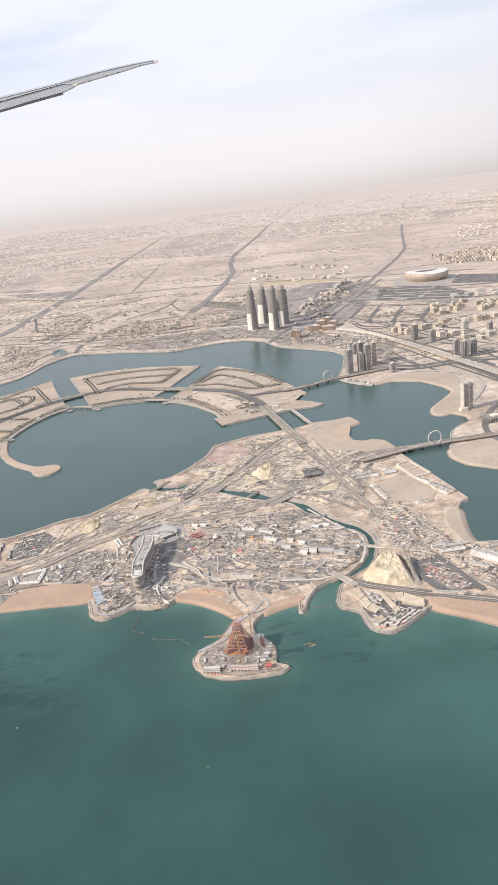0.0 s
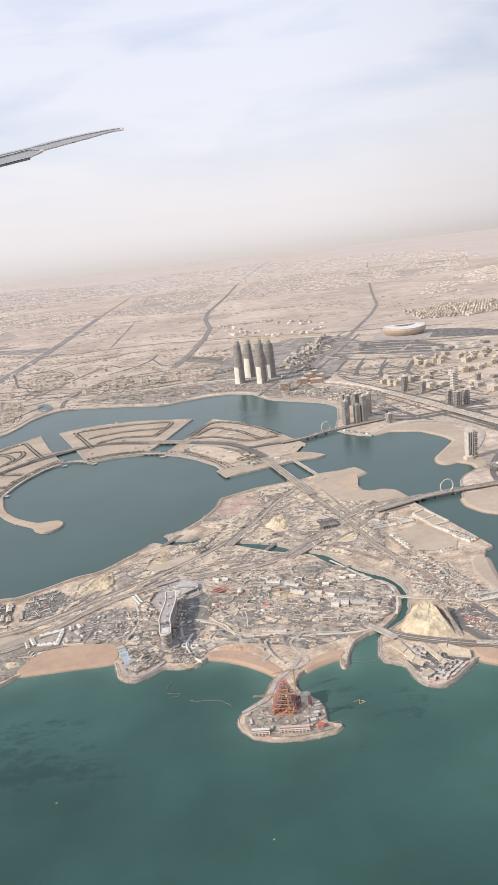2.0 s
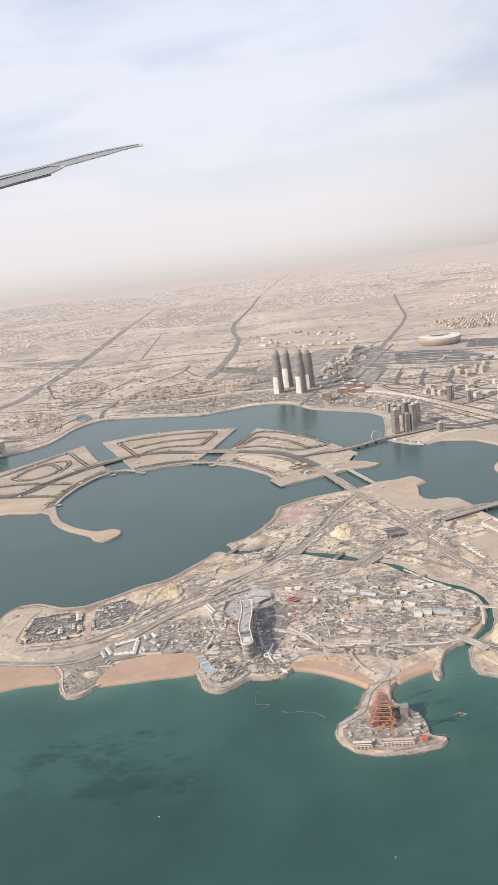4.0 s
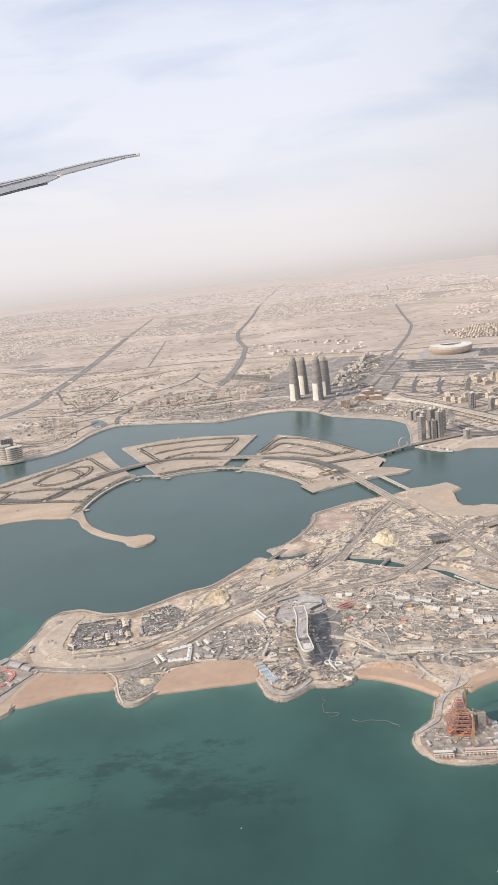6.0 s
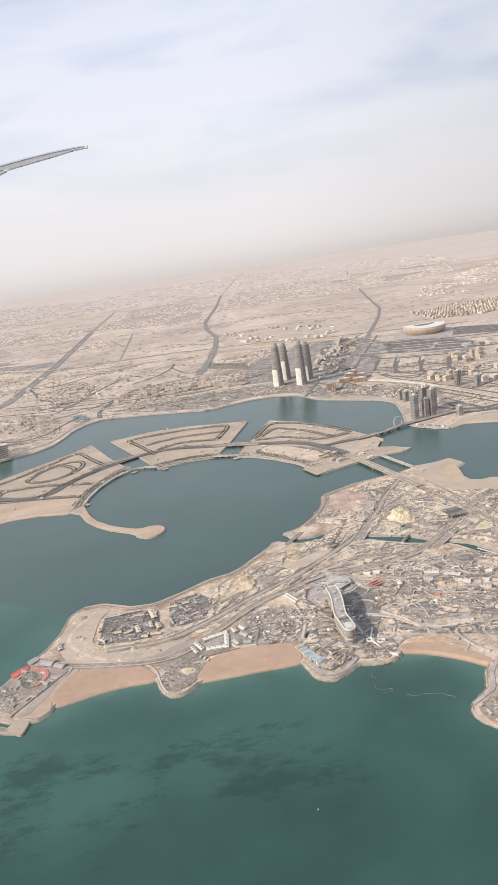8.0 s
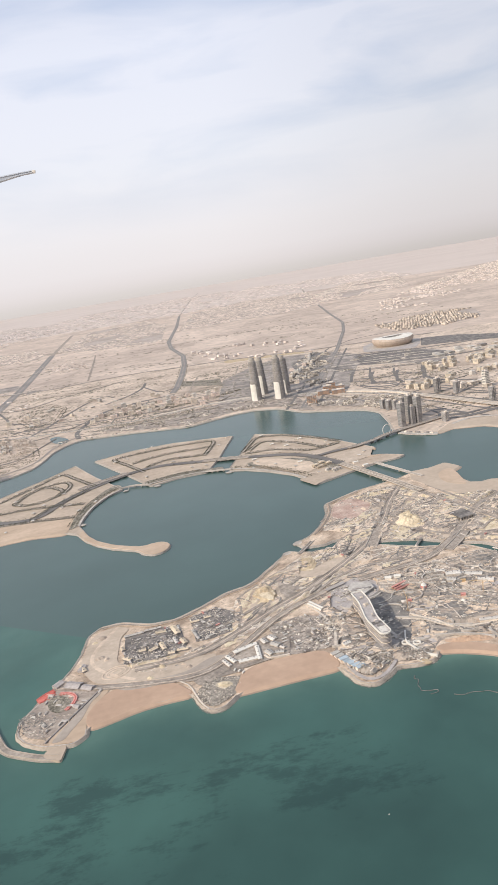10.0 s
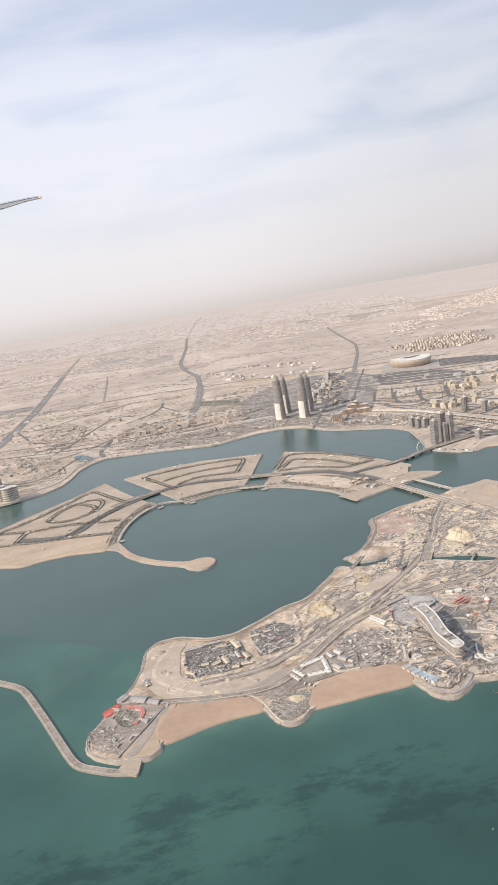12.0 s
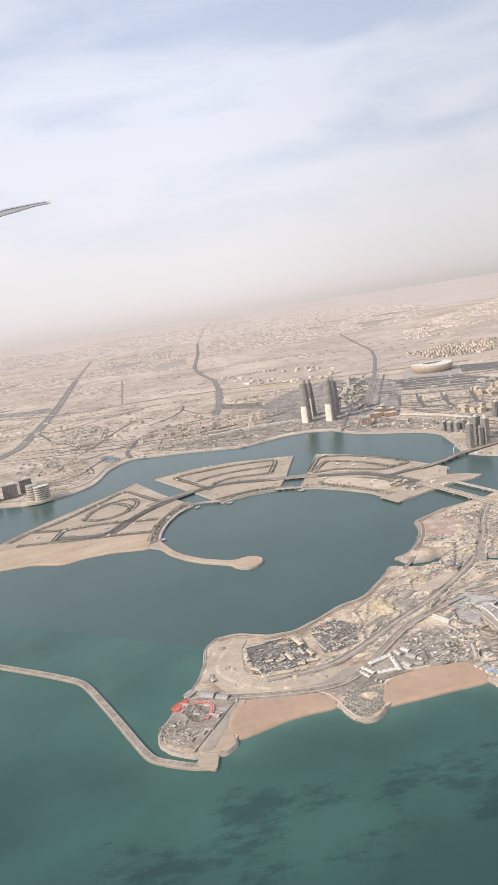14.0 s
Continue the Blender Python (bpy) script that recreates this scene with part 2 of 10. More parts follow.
        l.new(far.outputs["Value"], near.inputs["Value"])
        more_of_it = n.new("ShaderNodeMath")
        l.new(gathered_on, more_of_it.inputs[0])
        l.new(near.outputs[0], more_of_it.inputs[1])
        gathered_on = more_of_it.outputs[0]
    seaward = n.new("ShaderNodeMapRange")
    seaward.inputs["From Min"].default_value, seaward.inputs["From Max"].default_value = 128.0, 150.0
    seaward.inputs["To Min"].default_value, seaward.inputs["To Max"].default_value = -0.12, 0.0
    l.new(way.outputs["Y"], seaward.inputs["Value"])
    banks = n.new("ShaderNodeMath")
    l.new(gathered_on, banks.inputs[0])
    l.new(seaward.outputs[0], banks.inputs[1])
    gathered = n.new("ShaderNodeMath")
    l.new(thick.outputs[0], gathered.inputs[0])
    l.new(banks.outputs[0], gathered.inputs[1])
    l.new(gathered.outputs[0], step.inputs["Value"])
    mix = n.new("ShaderNodeMix")
    mix.data_type = "RGBA"
    l.new(step.outputs[0], mix.inputs["Factor"])
    l.new(link, mix.inputs["A"])
    mix.inputs["B"].default_value = (*patch, 1)
    depth = n.new("ShaderNodeAttribute")
    depth.attribute_name = "shallow"
    ragged = n.new("ShaderNodeTexNoise")
    ragged.inputs["Scale"].default_value, ragged.inputs["Detail"].default_value = 0.12, 5.0
    l.new(where.outputs["Object"], ragged.inputs["Vector"])
    wide_range = n.new("ShaderNodeMapRange")
    wide_range.inputs["From Min"].default_value, wide_range.inputs["From Max"].default_value = 0.3, 0.65
    wide_range.inputs["To Min"].default_value, wide_range.inputs["To Max"].default_value = 0.45, 1.0
    l.new(ragged.outputs["Fac"], wide_range.inputs["Value"])
    uneven = n.new("ShaderNodeMath")
    uneven.operation = "MULTIPLY"
    l.new(depth.outputs["Fac"], uneven.inputs[0])
    l.new(wide_range.outputs[0], uneven.inputs[1])
    sandy = n.new("ShaderNodeMix")
    sandy.data_type = "RGBA"
    l.new(uneven.outputs[0], sandy.inputs["Factor"])
    l.new(mix.outputs["Result"], sandy.inputs["A"])
    sandy.inputs["B"].default_value = (0.125, 0.215, 0.165, 1)
    l.new(sandy.outputs["Result"], shader.inputs["Base Color"])
    shader.inputs["IOR"].default_value = 1.33
    ripple = n.new("ShaderNodeTexNoise")
    ripple.inputs["Scale"].default_value, ripple.inputs["Detail"].default_value = 1.2, 5.0
    l.new(where.outputs["Object"], ripple.inputs["Vector"])
    relief = n.new("ShaderNodeBump")
    relief.inputs["Strength"].default_value, relief.inputs["Distance"].default_value = 0.12, 0.05
    l.new(ripple.outputs["Fac"], relief.inputs["Height"])
    l.new(relief.outputs[0], shader.inputs["Normal"])
    return m


M_SEA = water("sea_water", (0.052, 0.121, 0.098), (0.024, 0.060, 0.052), (0.016, 0.041, 0.036), 0.17)
M_LAGOON = water("lagoon_water", (0.069, 0.112, 0.099), (0.062, 0.104, 0.092), (0.060, 0.101, 0.090), 0.01, 0.08)
M_CANAL = water("canal_water", (0.042, 0.098, 0.080), (0.036, 0.085, 0.070), (0.034, 0.075, 0.062), 0.03)
M_COAST = material("coastal_sand", [(0.43, 0.342, 0.266), (0.56, 0.45, 0.352), (0.635, 0.513, 0.402)], scale=0.035, fine=0.35, fine_amount=0.2, cells=0.05, cell_amount=0.08, streak=(-14, 0.16, 0.10), tracks=(0.04, 0.64), specks=(0.25, 0.575, 0.645, (0.24, 0.20, 0.165)))
# Inland and far sand are paled to put distance haze into their colour.
M_DESERT = material("haze_paled_desert_sand", [(0.48, 0.384, 0.31), (0.56, 0.45, 0.362), (0.62, 0.50, 0.402)], scale=0.009, fine=0.06, fine_amount=0.14, cells=0.014, cell_amount=0.08, streak=(-8, 0.05, 0.07), tracks=(0.012, 0.6), specks=(0.07, 0.575, 0.64, (0.36, 0.30, 0.248)))
M_HAZESAND = material("haze_coloured_far_sand", [(0.555, 0.468, 0.402), (0.58, 0.49, 0.422), (0.60, 0.51, 0.44)], scale=0.004, fine=0.03, fine_amount=0.03)
M_SITE = material("churned_site_soil", [(0.341, 0.256, 0.186), (0.521, 0.402, 0.296), (0.682, 0.549, 0.416)], scale=0.22, fine=1.6, fine_amount=0.2, bump=0.4, detail=9.0, streak=(30, 0.7, 0.2), tracks=(0.16, 0.4), specks=(1.1, 0.575, 0.65, (0.19, 0.155, 0.125)))
M_GRADED = material("graded_cream_sand", [(0.446, 0.357, 0.271), (0.555, 0.453, 0.351)], scale=0.12, fine=0.9, fine_amount=0.1, streak=(25, 0.5, 0.07), tracks=(0.12, 0.55))
M_CORE = material("grey_building_ground", [(0.184, 0.156, 0.133), (0.317, 0.268, 0.224), (0.469, 0.399, 0.327)], scale=0.3, fine=1.8, fine_amount=0.26, cells=0.9, cell_amount=0.10, streak=(-12, 0.9, 0.2), bump=0.5, detail=9.0, tracks=(0.22, 0.4), specks=(1.4, 0.57, 0.64, (0.12, 0.103, 0.09)))
M_QUARTER = material("grey_quarter_ground", [(0.215, 0.19, 0.168), (0.305, 0.265, 0.23), (0.42, 0.36, 0.305)], scale=0.09, fine=0.5, fine_amount=0.3, detail=9.0, streak=(70, 0.12, 0.25), tracks=(0.06, 0.4))
M_BEACH = material("beach_sand", [(0.445, 0.305, 0.213), (0.52, 0.365, 0.257)], scale=0.05, fine=0.6, fine_amount=0.07, streak=(10, 0.3, 0.06))
M_ISLEBEACH = material("light_tan_beach_sand", [(0.46, 0.345, 0.245), (0.55, 0.42, 0.305)], scale=0.05, fine=0.6, fine_amount=0.08, streak=(8, 0.3, 0.10))
M_SPIT = material("grey_beige_sand", [(0.44, 0.35, 0.265), (0.52, 0.42, 0.32)], scale=0.06, fine=0.6, fine_amount=0.08)
M_PALE = material("pale_plot_sand", [(0.512, 0.405, 0.305), (0.666, 0.535, 0.41)], scale=0.12, fine=0.8, fine_amount=0.14, streak=(20, 0.4, 0.12), specks=(0.9, 0.60, 0.68, (0.28, 0.226, 0.172)))
M_ROCK = material("rock_armour", [(0.315, 0.277, 0.235), (0.41, 0.362, 0.31)], scale=1.2, fine=6.0, fine_amount=0.18, cells=6.0, cell_amount=0.12, bump=0.4)
M_BOULDER = material("armour_stones", [(0.23, 0.203, 0.176), (0.332, 0.297, 0.26)], scale=1.5, fine=4.0, fine_amount=0.2, island=0.2)
# Road asphalt for the plain, lightened to put haze into its colour.
M_HAZEROAD = material("haze_lightened_asphalt", [(0.263, 0.232, 0.202), (0.353, 0.308, 0.265)], scale=0.05, fine=0.6, fine_amount=0.16)
M_HIGHWAY = material("highway_asphalt", [(0.217, 0.198, 0.18), (0.285, 0.259, 0.233)], scale=0.05, fine=0.6, fine_amount=0.16)
M_ASPHALT = material("worn_asphalt", [(0.15, 0.137, 0.124), (0.215, 0.195, 0.175)], scale=0.12, fine=1.5, fine_amount=0.14)
M_TRACK = material("compacted_track", [(0.27, 0.228, 0.187), (0.41, 0.347, 0.284)], scale=0.25, fine=1.4, fine_amount=0.3, detail=8.0, streak=(28, 0.8, 0.22), specks=(0.9, 0.60, 0.68, (0.16, 0.138, 0.115)))
M_CONCRETE = material("dusty_concrete", [(0.38, 0.335, 0.285), (0.54, 0.485, 0.42)], scale=0.4, fine=2.0, fine_amount=0.18)
M_DARK = material("dark_yard", [(0.125, 0.113, 0.103), (0.185, 0.167, 0.15), (0.30, 0.265, 0.232)], scale=0.25, fine=1.2, fine_amount=0.35, detail=8.0)
M_PALM = material("palm_leaves", [(0.095, 0.094, 0.062), (0.155, 0.148, 0.10)], scale=0.4, fine=3.0, fine_amount=0.3, island=0.3)
M_MOUND = material("cream_fill_sand", [(0.49, 0.39, 0.258), (0.63, 0.52, 0.36), (0.71, 0.60, 0.425)], scale=0.5, fine=2.5, fine_amount=0.16, bump=0.5)
M_CUT = material("ochre_cut_sand", [(0.43, 0.325, 0.205), (0.58, 0.46, 0.305)], scale=0.6, fine=2.5, fine_amount=0.16, bump=0.5)
M_CHALK = material("pale_lime_ground", [(0.564, 0.482, 0.391), (0.71, 0.628, 0.524)], scale=0.6, fine=2.5, fine_amount=0.16)
M_STREET = material("dusty_town_streets", [(0.36, 0.30, 0.252), (0.47, 0.395, 0.335)], scale=0.02, fine=0.2, fine_amount=0.14)
# Window bands whose colour includes the shade of a recess.
M_WINDOW = material("shaded_window_bands", [(0.26, 0.235, 0.205), (0.34, 0.305, 0.27)], scale=0.5, fine=2.0, fine_amount=0.2)
M_REDSOIL = material("reddish_soil", [(0.40, 0.27, 0.215), (0.50, 0.36, 0.29), (0.56, 0.44, 0.35)], scale=0.25, fine=1.4, fine_amount=0.2, bump=0.3, streak=(25, 0.5, 0.12), specks=(0.9, 0.58, 0.66, (0.25, 0.18, 0.15)))
M_OPENFLOOR = material("open_brown_floors", [(0.215, 0.187, 0.162), (0.31, 0.27, 0.235)], scale=0.5, fine=1.5, fine_amount=0.3, streak=(90, 0.9, 0.2))
M_BANK = material("sandy_shore_bank", [(0.37, 0.312, 0.25), (0.47, 0.40, 0.325)], scale=0.5, fine=3.0, fine_amount=0.15, streak=(20, 0.6, 0.1))
M_YARDSOIL = material("brown_yard_soil", [(0.27, 0.22, 0.18), (0.36, 0.297, 0.243), (0.43, 0.36, 0.295)], scale=0.3, fine=1.6, fine_amount=0.22, streak=(-35, 0.7, 0.15), specks=(1.2, 0.58, 0.66, (0.17, 0.145, 0.12)))
M_DRIVEN = material("driven_grey_sand", [(0.345, 0.292, 0.24), (0.425, 0.36, 0.296)], scale=0.15, fine=1.0, fine_amount=0.12, streak=(25, 0.6, 0.12), tracks=(0.15, 0.5))
M_ESTATE = material("cream_estate_render", [(0.56, 0.475, 0.365), (0.66, 0.57, 0.445)], scale=0.3, fine=1.5, fine_amount=0.12, objects=0.15)
M_PINK = material("pinkish_soil", [(0.38, 0.296, 0.232), (0.494, 0.406, 0.319)], scale=0.3, fine=1.5, fine_amount=0.2, bump=0.4, specks=(1.2, 0.58, 0.66, (0.22, 0.17, 0.14)))
M_PAVE = material("mauve_grey_paving", [(0.36, 0.32, 0.292), (0.48, 0.43, 0.392)], scale=0.4, fine=2.0, fine_amount=0.18)
M_DARKGREY = material("dark_grey_ground_and_shade", [(0.162, 0.148, 0.133), (0.274, 0.248, 0.217)], scale=0.4, fine=1.8, fine_amount=0.3, detail=8.0, streak=(60, 0.8, 0.25))
M_ISLE = material("tan_isle_sand", [(0.411, 0.327, 0.247), (0.52, 0.42, 0.321)], scale=0.06, fine=0.7, fine_amount=0.12, detail=8.0, streak=(15, 0.25, 0.12), specks=(0.5, 0.60, 0.68, (0.27, 0.215, 0.16)))
M_WET = material("wet_sand", [(0.29, 0.215, 0.155), (0.36, 0.27, 0.195)], scale=0.2, fine=1.0, fine_amount=0.1, rough=0.5)
M_STONE = material("pale_rubble", [(0.27, 0.235, 0.19), (0.50, 0.44, 0.365)], scale=1.5, fine=4.0, fine_amount=0.3, island=0.45)
M_SCRUB = material("scrubby_rubble", [(0.15, 0.135, 0.10), (0.25, 0.22, 0.172), (0.36, 0.315, 0.25)], scale=0.9, fine=3.0, fine_amount=0.4, cells=2.0, cell_amount=0.3, bump=0.6)
M_WHITE = material("white_roof_sheet", [(0.47, 0.43, 0.375), (0.62, 0.575, 0.51)], scale=0.5, fine=2.0, fine_amount=0.12, objects=0.18)
M_CREAM = material("cream_render", [(0.61, 0.52, 0.42), (0.72, 0.63, 0.52)], scale=0.3, fine=1.5, fine_amount=0.1, objects=0.18)
M_ROSE = material("rose_render", [(0.59, 0.475, 0.40), (0.68, 0.56, 0.48)], scale=0.3, fine=1.5, fine_amount=0.1, objects=0.15)
M_ROOF = material("flat_roof_screed", [(0.40, 0.36, 0.32), (0.52, 0.47, 0.42)], scale=0.4, fine=1.5, fine_amount=0.15, objects=0.15)
M_SLAB = material("raw_concrete_frame", [(0.24, 0.22, 0.202), (0.34, 0.312, 0.285)], scale=0.6, fine=2.0, fine_amount=0.2, objects=0.1)
M_SHEETING = material("cream_roof_sheet", [(0.53, 0.43, 0.305), (0.63, 0.52, 0.38)], scale=0.5, fine=2.0, fine_amount=0.12, objects=0.12)
M_GREY = material("pale_grey_render", [(0.29, 0.273, 0.258), (0.38, 0.36, 0.34)], scale=0.3, fine=1.5, fine_amount=0.12, objects=0.12)
# Dark facade glass, lifted in tone to put distance haze into it.
M_GLASS = material("haze_lifted_facade_glass", [(0.155, 0.15, 0.142), (0.225, 0.215, 0.20)], scale=0.5, rough=0.25, fine=2.0, fine_amount=0.2, gloss=0.5)
M_CLAD = material("white_facade_panels", [(0.66, 0.62, 0.54), (0.78, 0.73, 0.64)], scale=0.2, fine=1.2, fine_amount=0.06)
M_CLUTTER = material("mixed_site_goods", [(0.255, 0.217, 0.18), (0.412, 0.358, 0.297), (0.647, 0.586, 0.495)], scale=0.9, fine=2.5, fine_amount=0.18, island=0.42)
M_HOUSES = material("sandy_house_walls", [(0.61, 0.525, 0.455), (0.73, 0.64, 0.565)], scale=0.03, fine=0.2, fine_amount=0.1, island=0.24)
M_VILLAS = material("cream_villa_walls", [(0.50, 0.42, 0.34), (0.61, 0.52, 0.425)], scale=0.05, fine=0.3, fine_amount=0.1, island=0.2)
M_FARHOUSES = material("pale_house_walls", [(0.60, 0.52, 0.462), (0.71, 0.625, 0.565)], scale=0.01, fine=0.1, fine_amount=0.1, island=0.2)
M_RED = material("red_primer_steel", [(0.47, 0.20, 0.165), (0.60, 0.31, 0.26)], scale=0.8, rough=0.6, fine=3.0, fine_amount=0.25, objects=0.15)
M_BRIGHTRED = material("red_sheet", [(0.52, 0.13, 0.10), (0.60, 0.18, 0.14)], scale=0.6, fine=2.0, fine_amount=0.15)
M_ORANGE = material("orange_steel", [(0.60, 0.26, 0.06), (0.70, 0.33, 0.10)], scale=0.6, rough=0.5, fine=2.0, fine_amount=0.15)
M_YELLOW = material("faded_crane_paint", [(0.46, 0.30, 0.15), (0.54, 0.38, 0.21)], scale=0.8, rough=0.5, fine=2.0, fine_amount=0.12)
M_TERRA = material("terracotta_render", [(0.36, 0.215, 0.135), (0.46, 0.285, 0.185)], scale=0.3, fine=1.5, fine_amount=0.12)
M_BLUE = material("pale_blue_sheet", [(0.34, 0.40, 0.43), (0.45, 0.50, 0.53)], scale=0.5, fine=2.0, fine_amount=0.1, objects=0.12)
M_WINGGREY = material("aircraft_grey_paint", [(0.39, 0.411, 0.432), (0.437, 0.458, 0.48)], scale=0.004, rough=0.5, fine=0.02, fine_amount=0.05, gloss=0.4)
M_WINGFLAP = material("aircraft_flap_paint", [(0.378, 0.401, 0.427), (0.423, 0.446, 0.473)], scale=0.004, rough=0.5, fine=0.02, fine_amount=0.05, gloss=0.4)
M_WINGEDGE = material("aircraft_edge_metal", [(0.444, 0.464, 0.49), (0.488, 0.509, 0.537)], scale=0.004, rough=0.45, fine=0.02, fine_amount=0.05, gloss=0.4)
M_WINGDARK = material("aircraft_dark_trim_and_shade", [(0.075, 0.085, 0.10), (0.10, 0.11, 0.125)], scale=0.01, rough=0.6, fine=0.03, fine_amount=0.1)
# ---- plan: shores, roads, hedges and quarters, x and y ----
SOUTH = [(-41.1, 225.6), (-48.2, 220.7), (-54.5, 217.4), (-60, 217.6), (-67.4, 222), (-72.3, 221.9), (-75.6, 218.4), (-76.4, 211.8), (-78.3, 205.1),
    (-81.2, 198.7), (-84.6, 193.3), (-87, 189.4), (-87.5, 185.4), (-86.2, 182.1), (-82.8, 179.4), (-80.9, 178.4), (-76.9, 177.5), (-75.1, 177.6),
    (-73.5, 179.2), (-73.4, 181.6), (-64.2, 184.1), (-53.1, 184.5), (-52.5, 181.9), (-51.5, 178.8), (-49.9, 177.2), (-47.5, 177.4), (-45.2, 179.7),
    (-44.5, 180.9), (-35.1, 181.5), (-24.2, 181.7), (-23.2, 178.6), (-22.4, 175.5), (-20.8, 173.5), (-18.6, 173.4), (-15.8, 175.2), (-13.6, 177.2),
    (-11.3, 176.3), (-6.7, 176), (-5, 177.7), (-4.6, 179.1), (-0.9, 177.9), (3.5, 175.4), (6.6, 172.9), (10.5, 171.5)]
ISLET = [(10.3, 171.2), (7.9, 167.4), (6.9, 164.6), (6.1, 162.6), (3.7, 161), (1.7, 159), (1.2, 156.7), (2.1, 154.4), (4.3, 152.1), (7.9, 150.8),
    (12.5, 150.5), (16.4, 151), (18.9, 151.9), (19, 153), (17, 153.6), (16.5, 154.5), (16.8, 156.4), (16.6, 159.1), (15.1, 161.5), (13.7, 162.7),
    (12.4, 164.5), (12.4, 167.1), (14.3, 169.9), (16.4, 171.4), (20, 173), (22.6, 173.7), (22.1, 172.6), (22.2, 169.3), (23.2, 169.8), (24, 173.8),
    (26, 177.8), (28.7, 180.1), (31.2, 180.8)]
CANAL_W = [(33.6, 182.3), (37, 186.6), (38.8, 190.1), (40, 195.4), (39.8, 199.1), (37.9, 202.5), (34, 204.9), (31.6, 209.2), (29.7, 212.9), (26.9, 214.5), (24.6, 218.8), (22.8, 222.1), (19.2, 223.8), (12.7, 226.7), (8.4, 229.7), (2.4, 234.4), (-0.8, 235.4), (-3, 236.2), (-5.3, 237), (-9.5, 236.8), (-14.1, 238.2), (-16.1, 239.6), (-18.6, 240.6), (-20.4, 242.6), (-22.4, 242), (-23, 240.2), (-25.8, 237), (-29.6, 232.7), (-32.8, 228.9), (-35.8, 226.8)]
CANAL_E = [(-16.2, 242.6), (-9.9, 241.7), (-7.3, 243.2), (-4.7, 242.4), (-0.6, 237.7), (2.5, 236.4), (8.8, 234.2), (14, 231.6), (20.4, 225.3), (23.9, 223), (27.3, 220.7), (29.3, 216.7), (30.8, 213.6), (34.4, 208.9), (38.3, 205.8), (40.6, 202.2), (41.7, 198.1), (41.6, 194.2), (40.3, 188.5), (38.6, 185), (36.4, 183), (34, 181.1), (31.7, 178.9)]
EAST = [(31.3, 178.1), (30.5, 174.8), (30, 171.7), (30.5, 169.6), (34.3, 168), (34.8, 164), (36, 161), (38.5, 159.9), (40.7, 160.6), (44, 163.5), (46.8, 165.9), (48.3, 167.7), (56.4, 163), (82.6, 142.9), (107, 187.1), (78.5, 190.3), (63.3, 191.2), (62.6, 195), (63.3, 202.2), (64.4, 208.4), (66.7, 213), (69, 213.5), (67, 221), (63.8, 232), (60.2, 244), (57.7, 252.2), (54.8, 262.4), (51.8, 264), (48, 263.5), (44.6, 265.6), (43.6, 273.2), (45.3, 280.5), (49.3, 283.5), (47.2, 289.4), (41.3, 287.4), (34.2, 287.2), (27.9, 284.2), (10.8, 280.4), (0.1, 274.9), (-1.6, 273.8), (-2.9, 266.5), (-5.6, 260.5), (-8.9, 255), (-12.3, 250.8), (-14.6, 248.9), (-17.4, 248.2), (-18.2, 246.8), (-17, 245.6)]
ISLE_EAST = [(-4.6, 390.7), (7.4, 379.7), (18.1, 364.2), (25.4, 349.2), (30.9, 336), (35, 326.6), (29.6, 326.1), (28.7, 317.5), (34.2, 315.5), (40.4,
    309.4), (36.9, 307), (28.1, 306.4), (17.1, 302.3), (1.8, 295.8), (0.5, 303), (-2.9, 312.7), (-10.4, 323.7), (-18.3, 332.2), (-24.2, 336), (-23.4,
    341.7), (-17.3, 356.7)]
ISLE_MID = [(-82.3, 399.6), (-63.6, 405.9), (-43.4, 405.5), (-14.3, 395.9), (-26.4, 357.5), (-33.4, 340.2), (-43.9, 340.6), (-56.8, 336.9), (-61.1,
    347.7), (-65.3, 358.2)]
ISLE_WEST = [(-91.4, 397.7), (-80.5, 368.7), (-70.8, 346.4), (-67.9, 339.8), (-73.9, 334.8), (-78.9, 324.7), (-81.9, 313), (-83.1, 303.8), (-81.7,
    299.2), (-79.5, 291.9), (-76.2, 284.8), (-70.4, 277.6), (-63.8, 272.2), (-60.8, 270.9), (-58.5, 271.7), (-55.8, 271.7), (-53.2, 269.6), (-52.8,
    265.8), (-54.8, 262.5), (-58.4, 261.6), (-61.4, 264.3), (-62.3, 267.3), (-70.7, 274.1), (-75.6, 279.6), (-79.8, 286.4), (-83.2, 295.3), (-87.5,
    299.1), (-99.5, 302.7), (-109.2, 302.5), (-115.7, 300), (-126.8, 305.8), (-138.3, 306.7), (-153.3, 306.4), (-166.6, 301.2), (-169.3, 310.3),
    (-156.6, 319.9), (-143.7, 336.5), (-134.9, 349.1), (-124.9, 360.3), (-106.9, 379.1)]
HOOK = [(-81.7, 298), (-79.5, 291.3), (-76.2, 284.2), (-70.4, 277.1), (-63.9, 271.7), (-60.8, 270.5), (-58.6, 271.2), (-55.9, 271.2), (-53.3, 269.1),
    (-53.1, 266), (-54.9, 263), (-58.3, 262), (-61.2, 264.6), (-62.3, 267.7), (-70.7, 274.6), (-75.6, 280.1), (-79.8, 286.9), (-82.6, 294.4)]
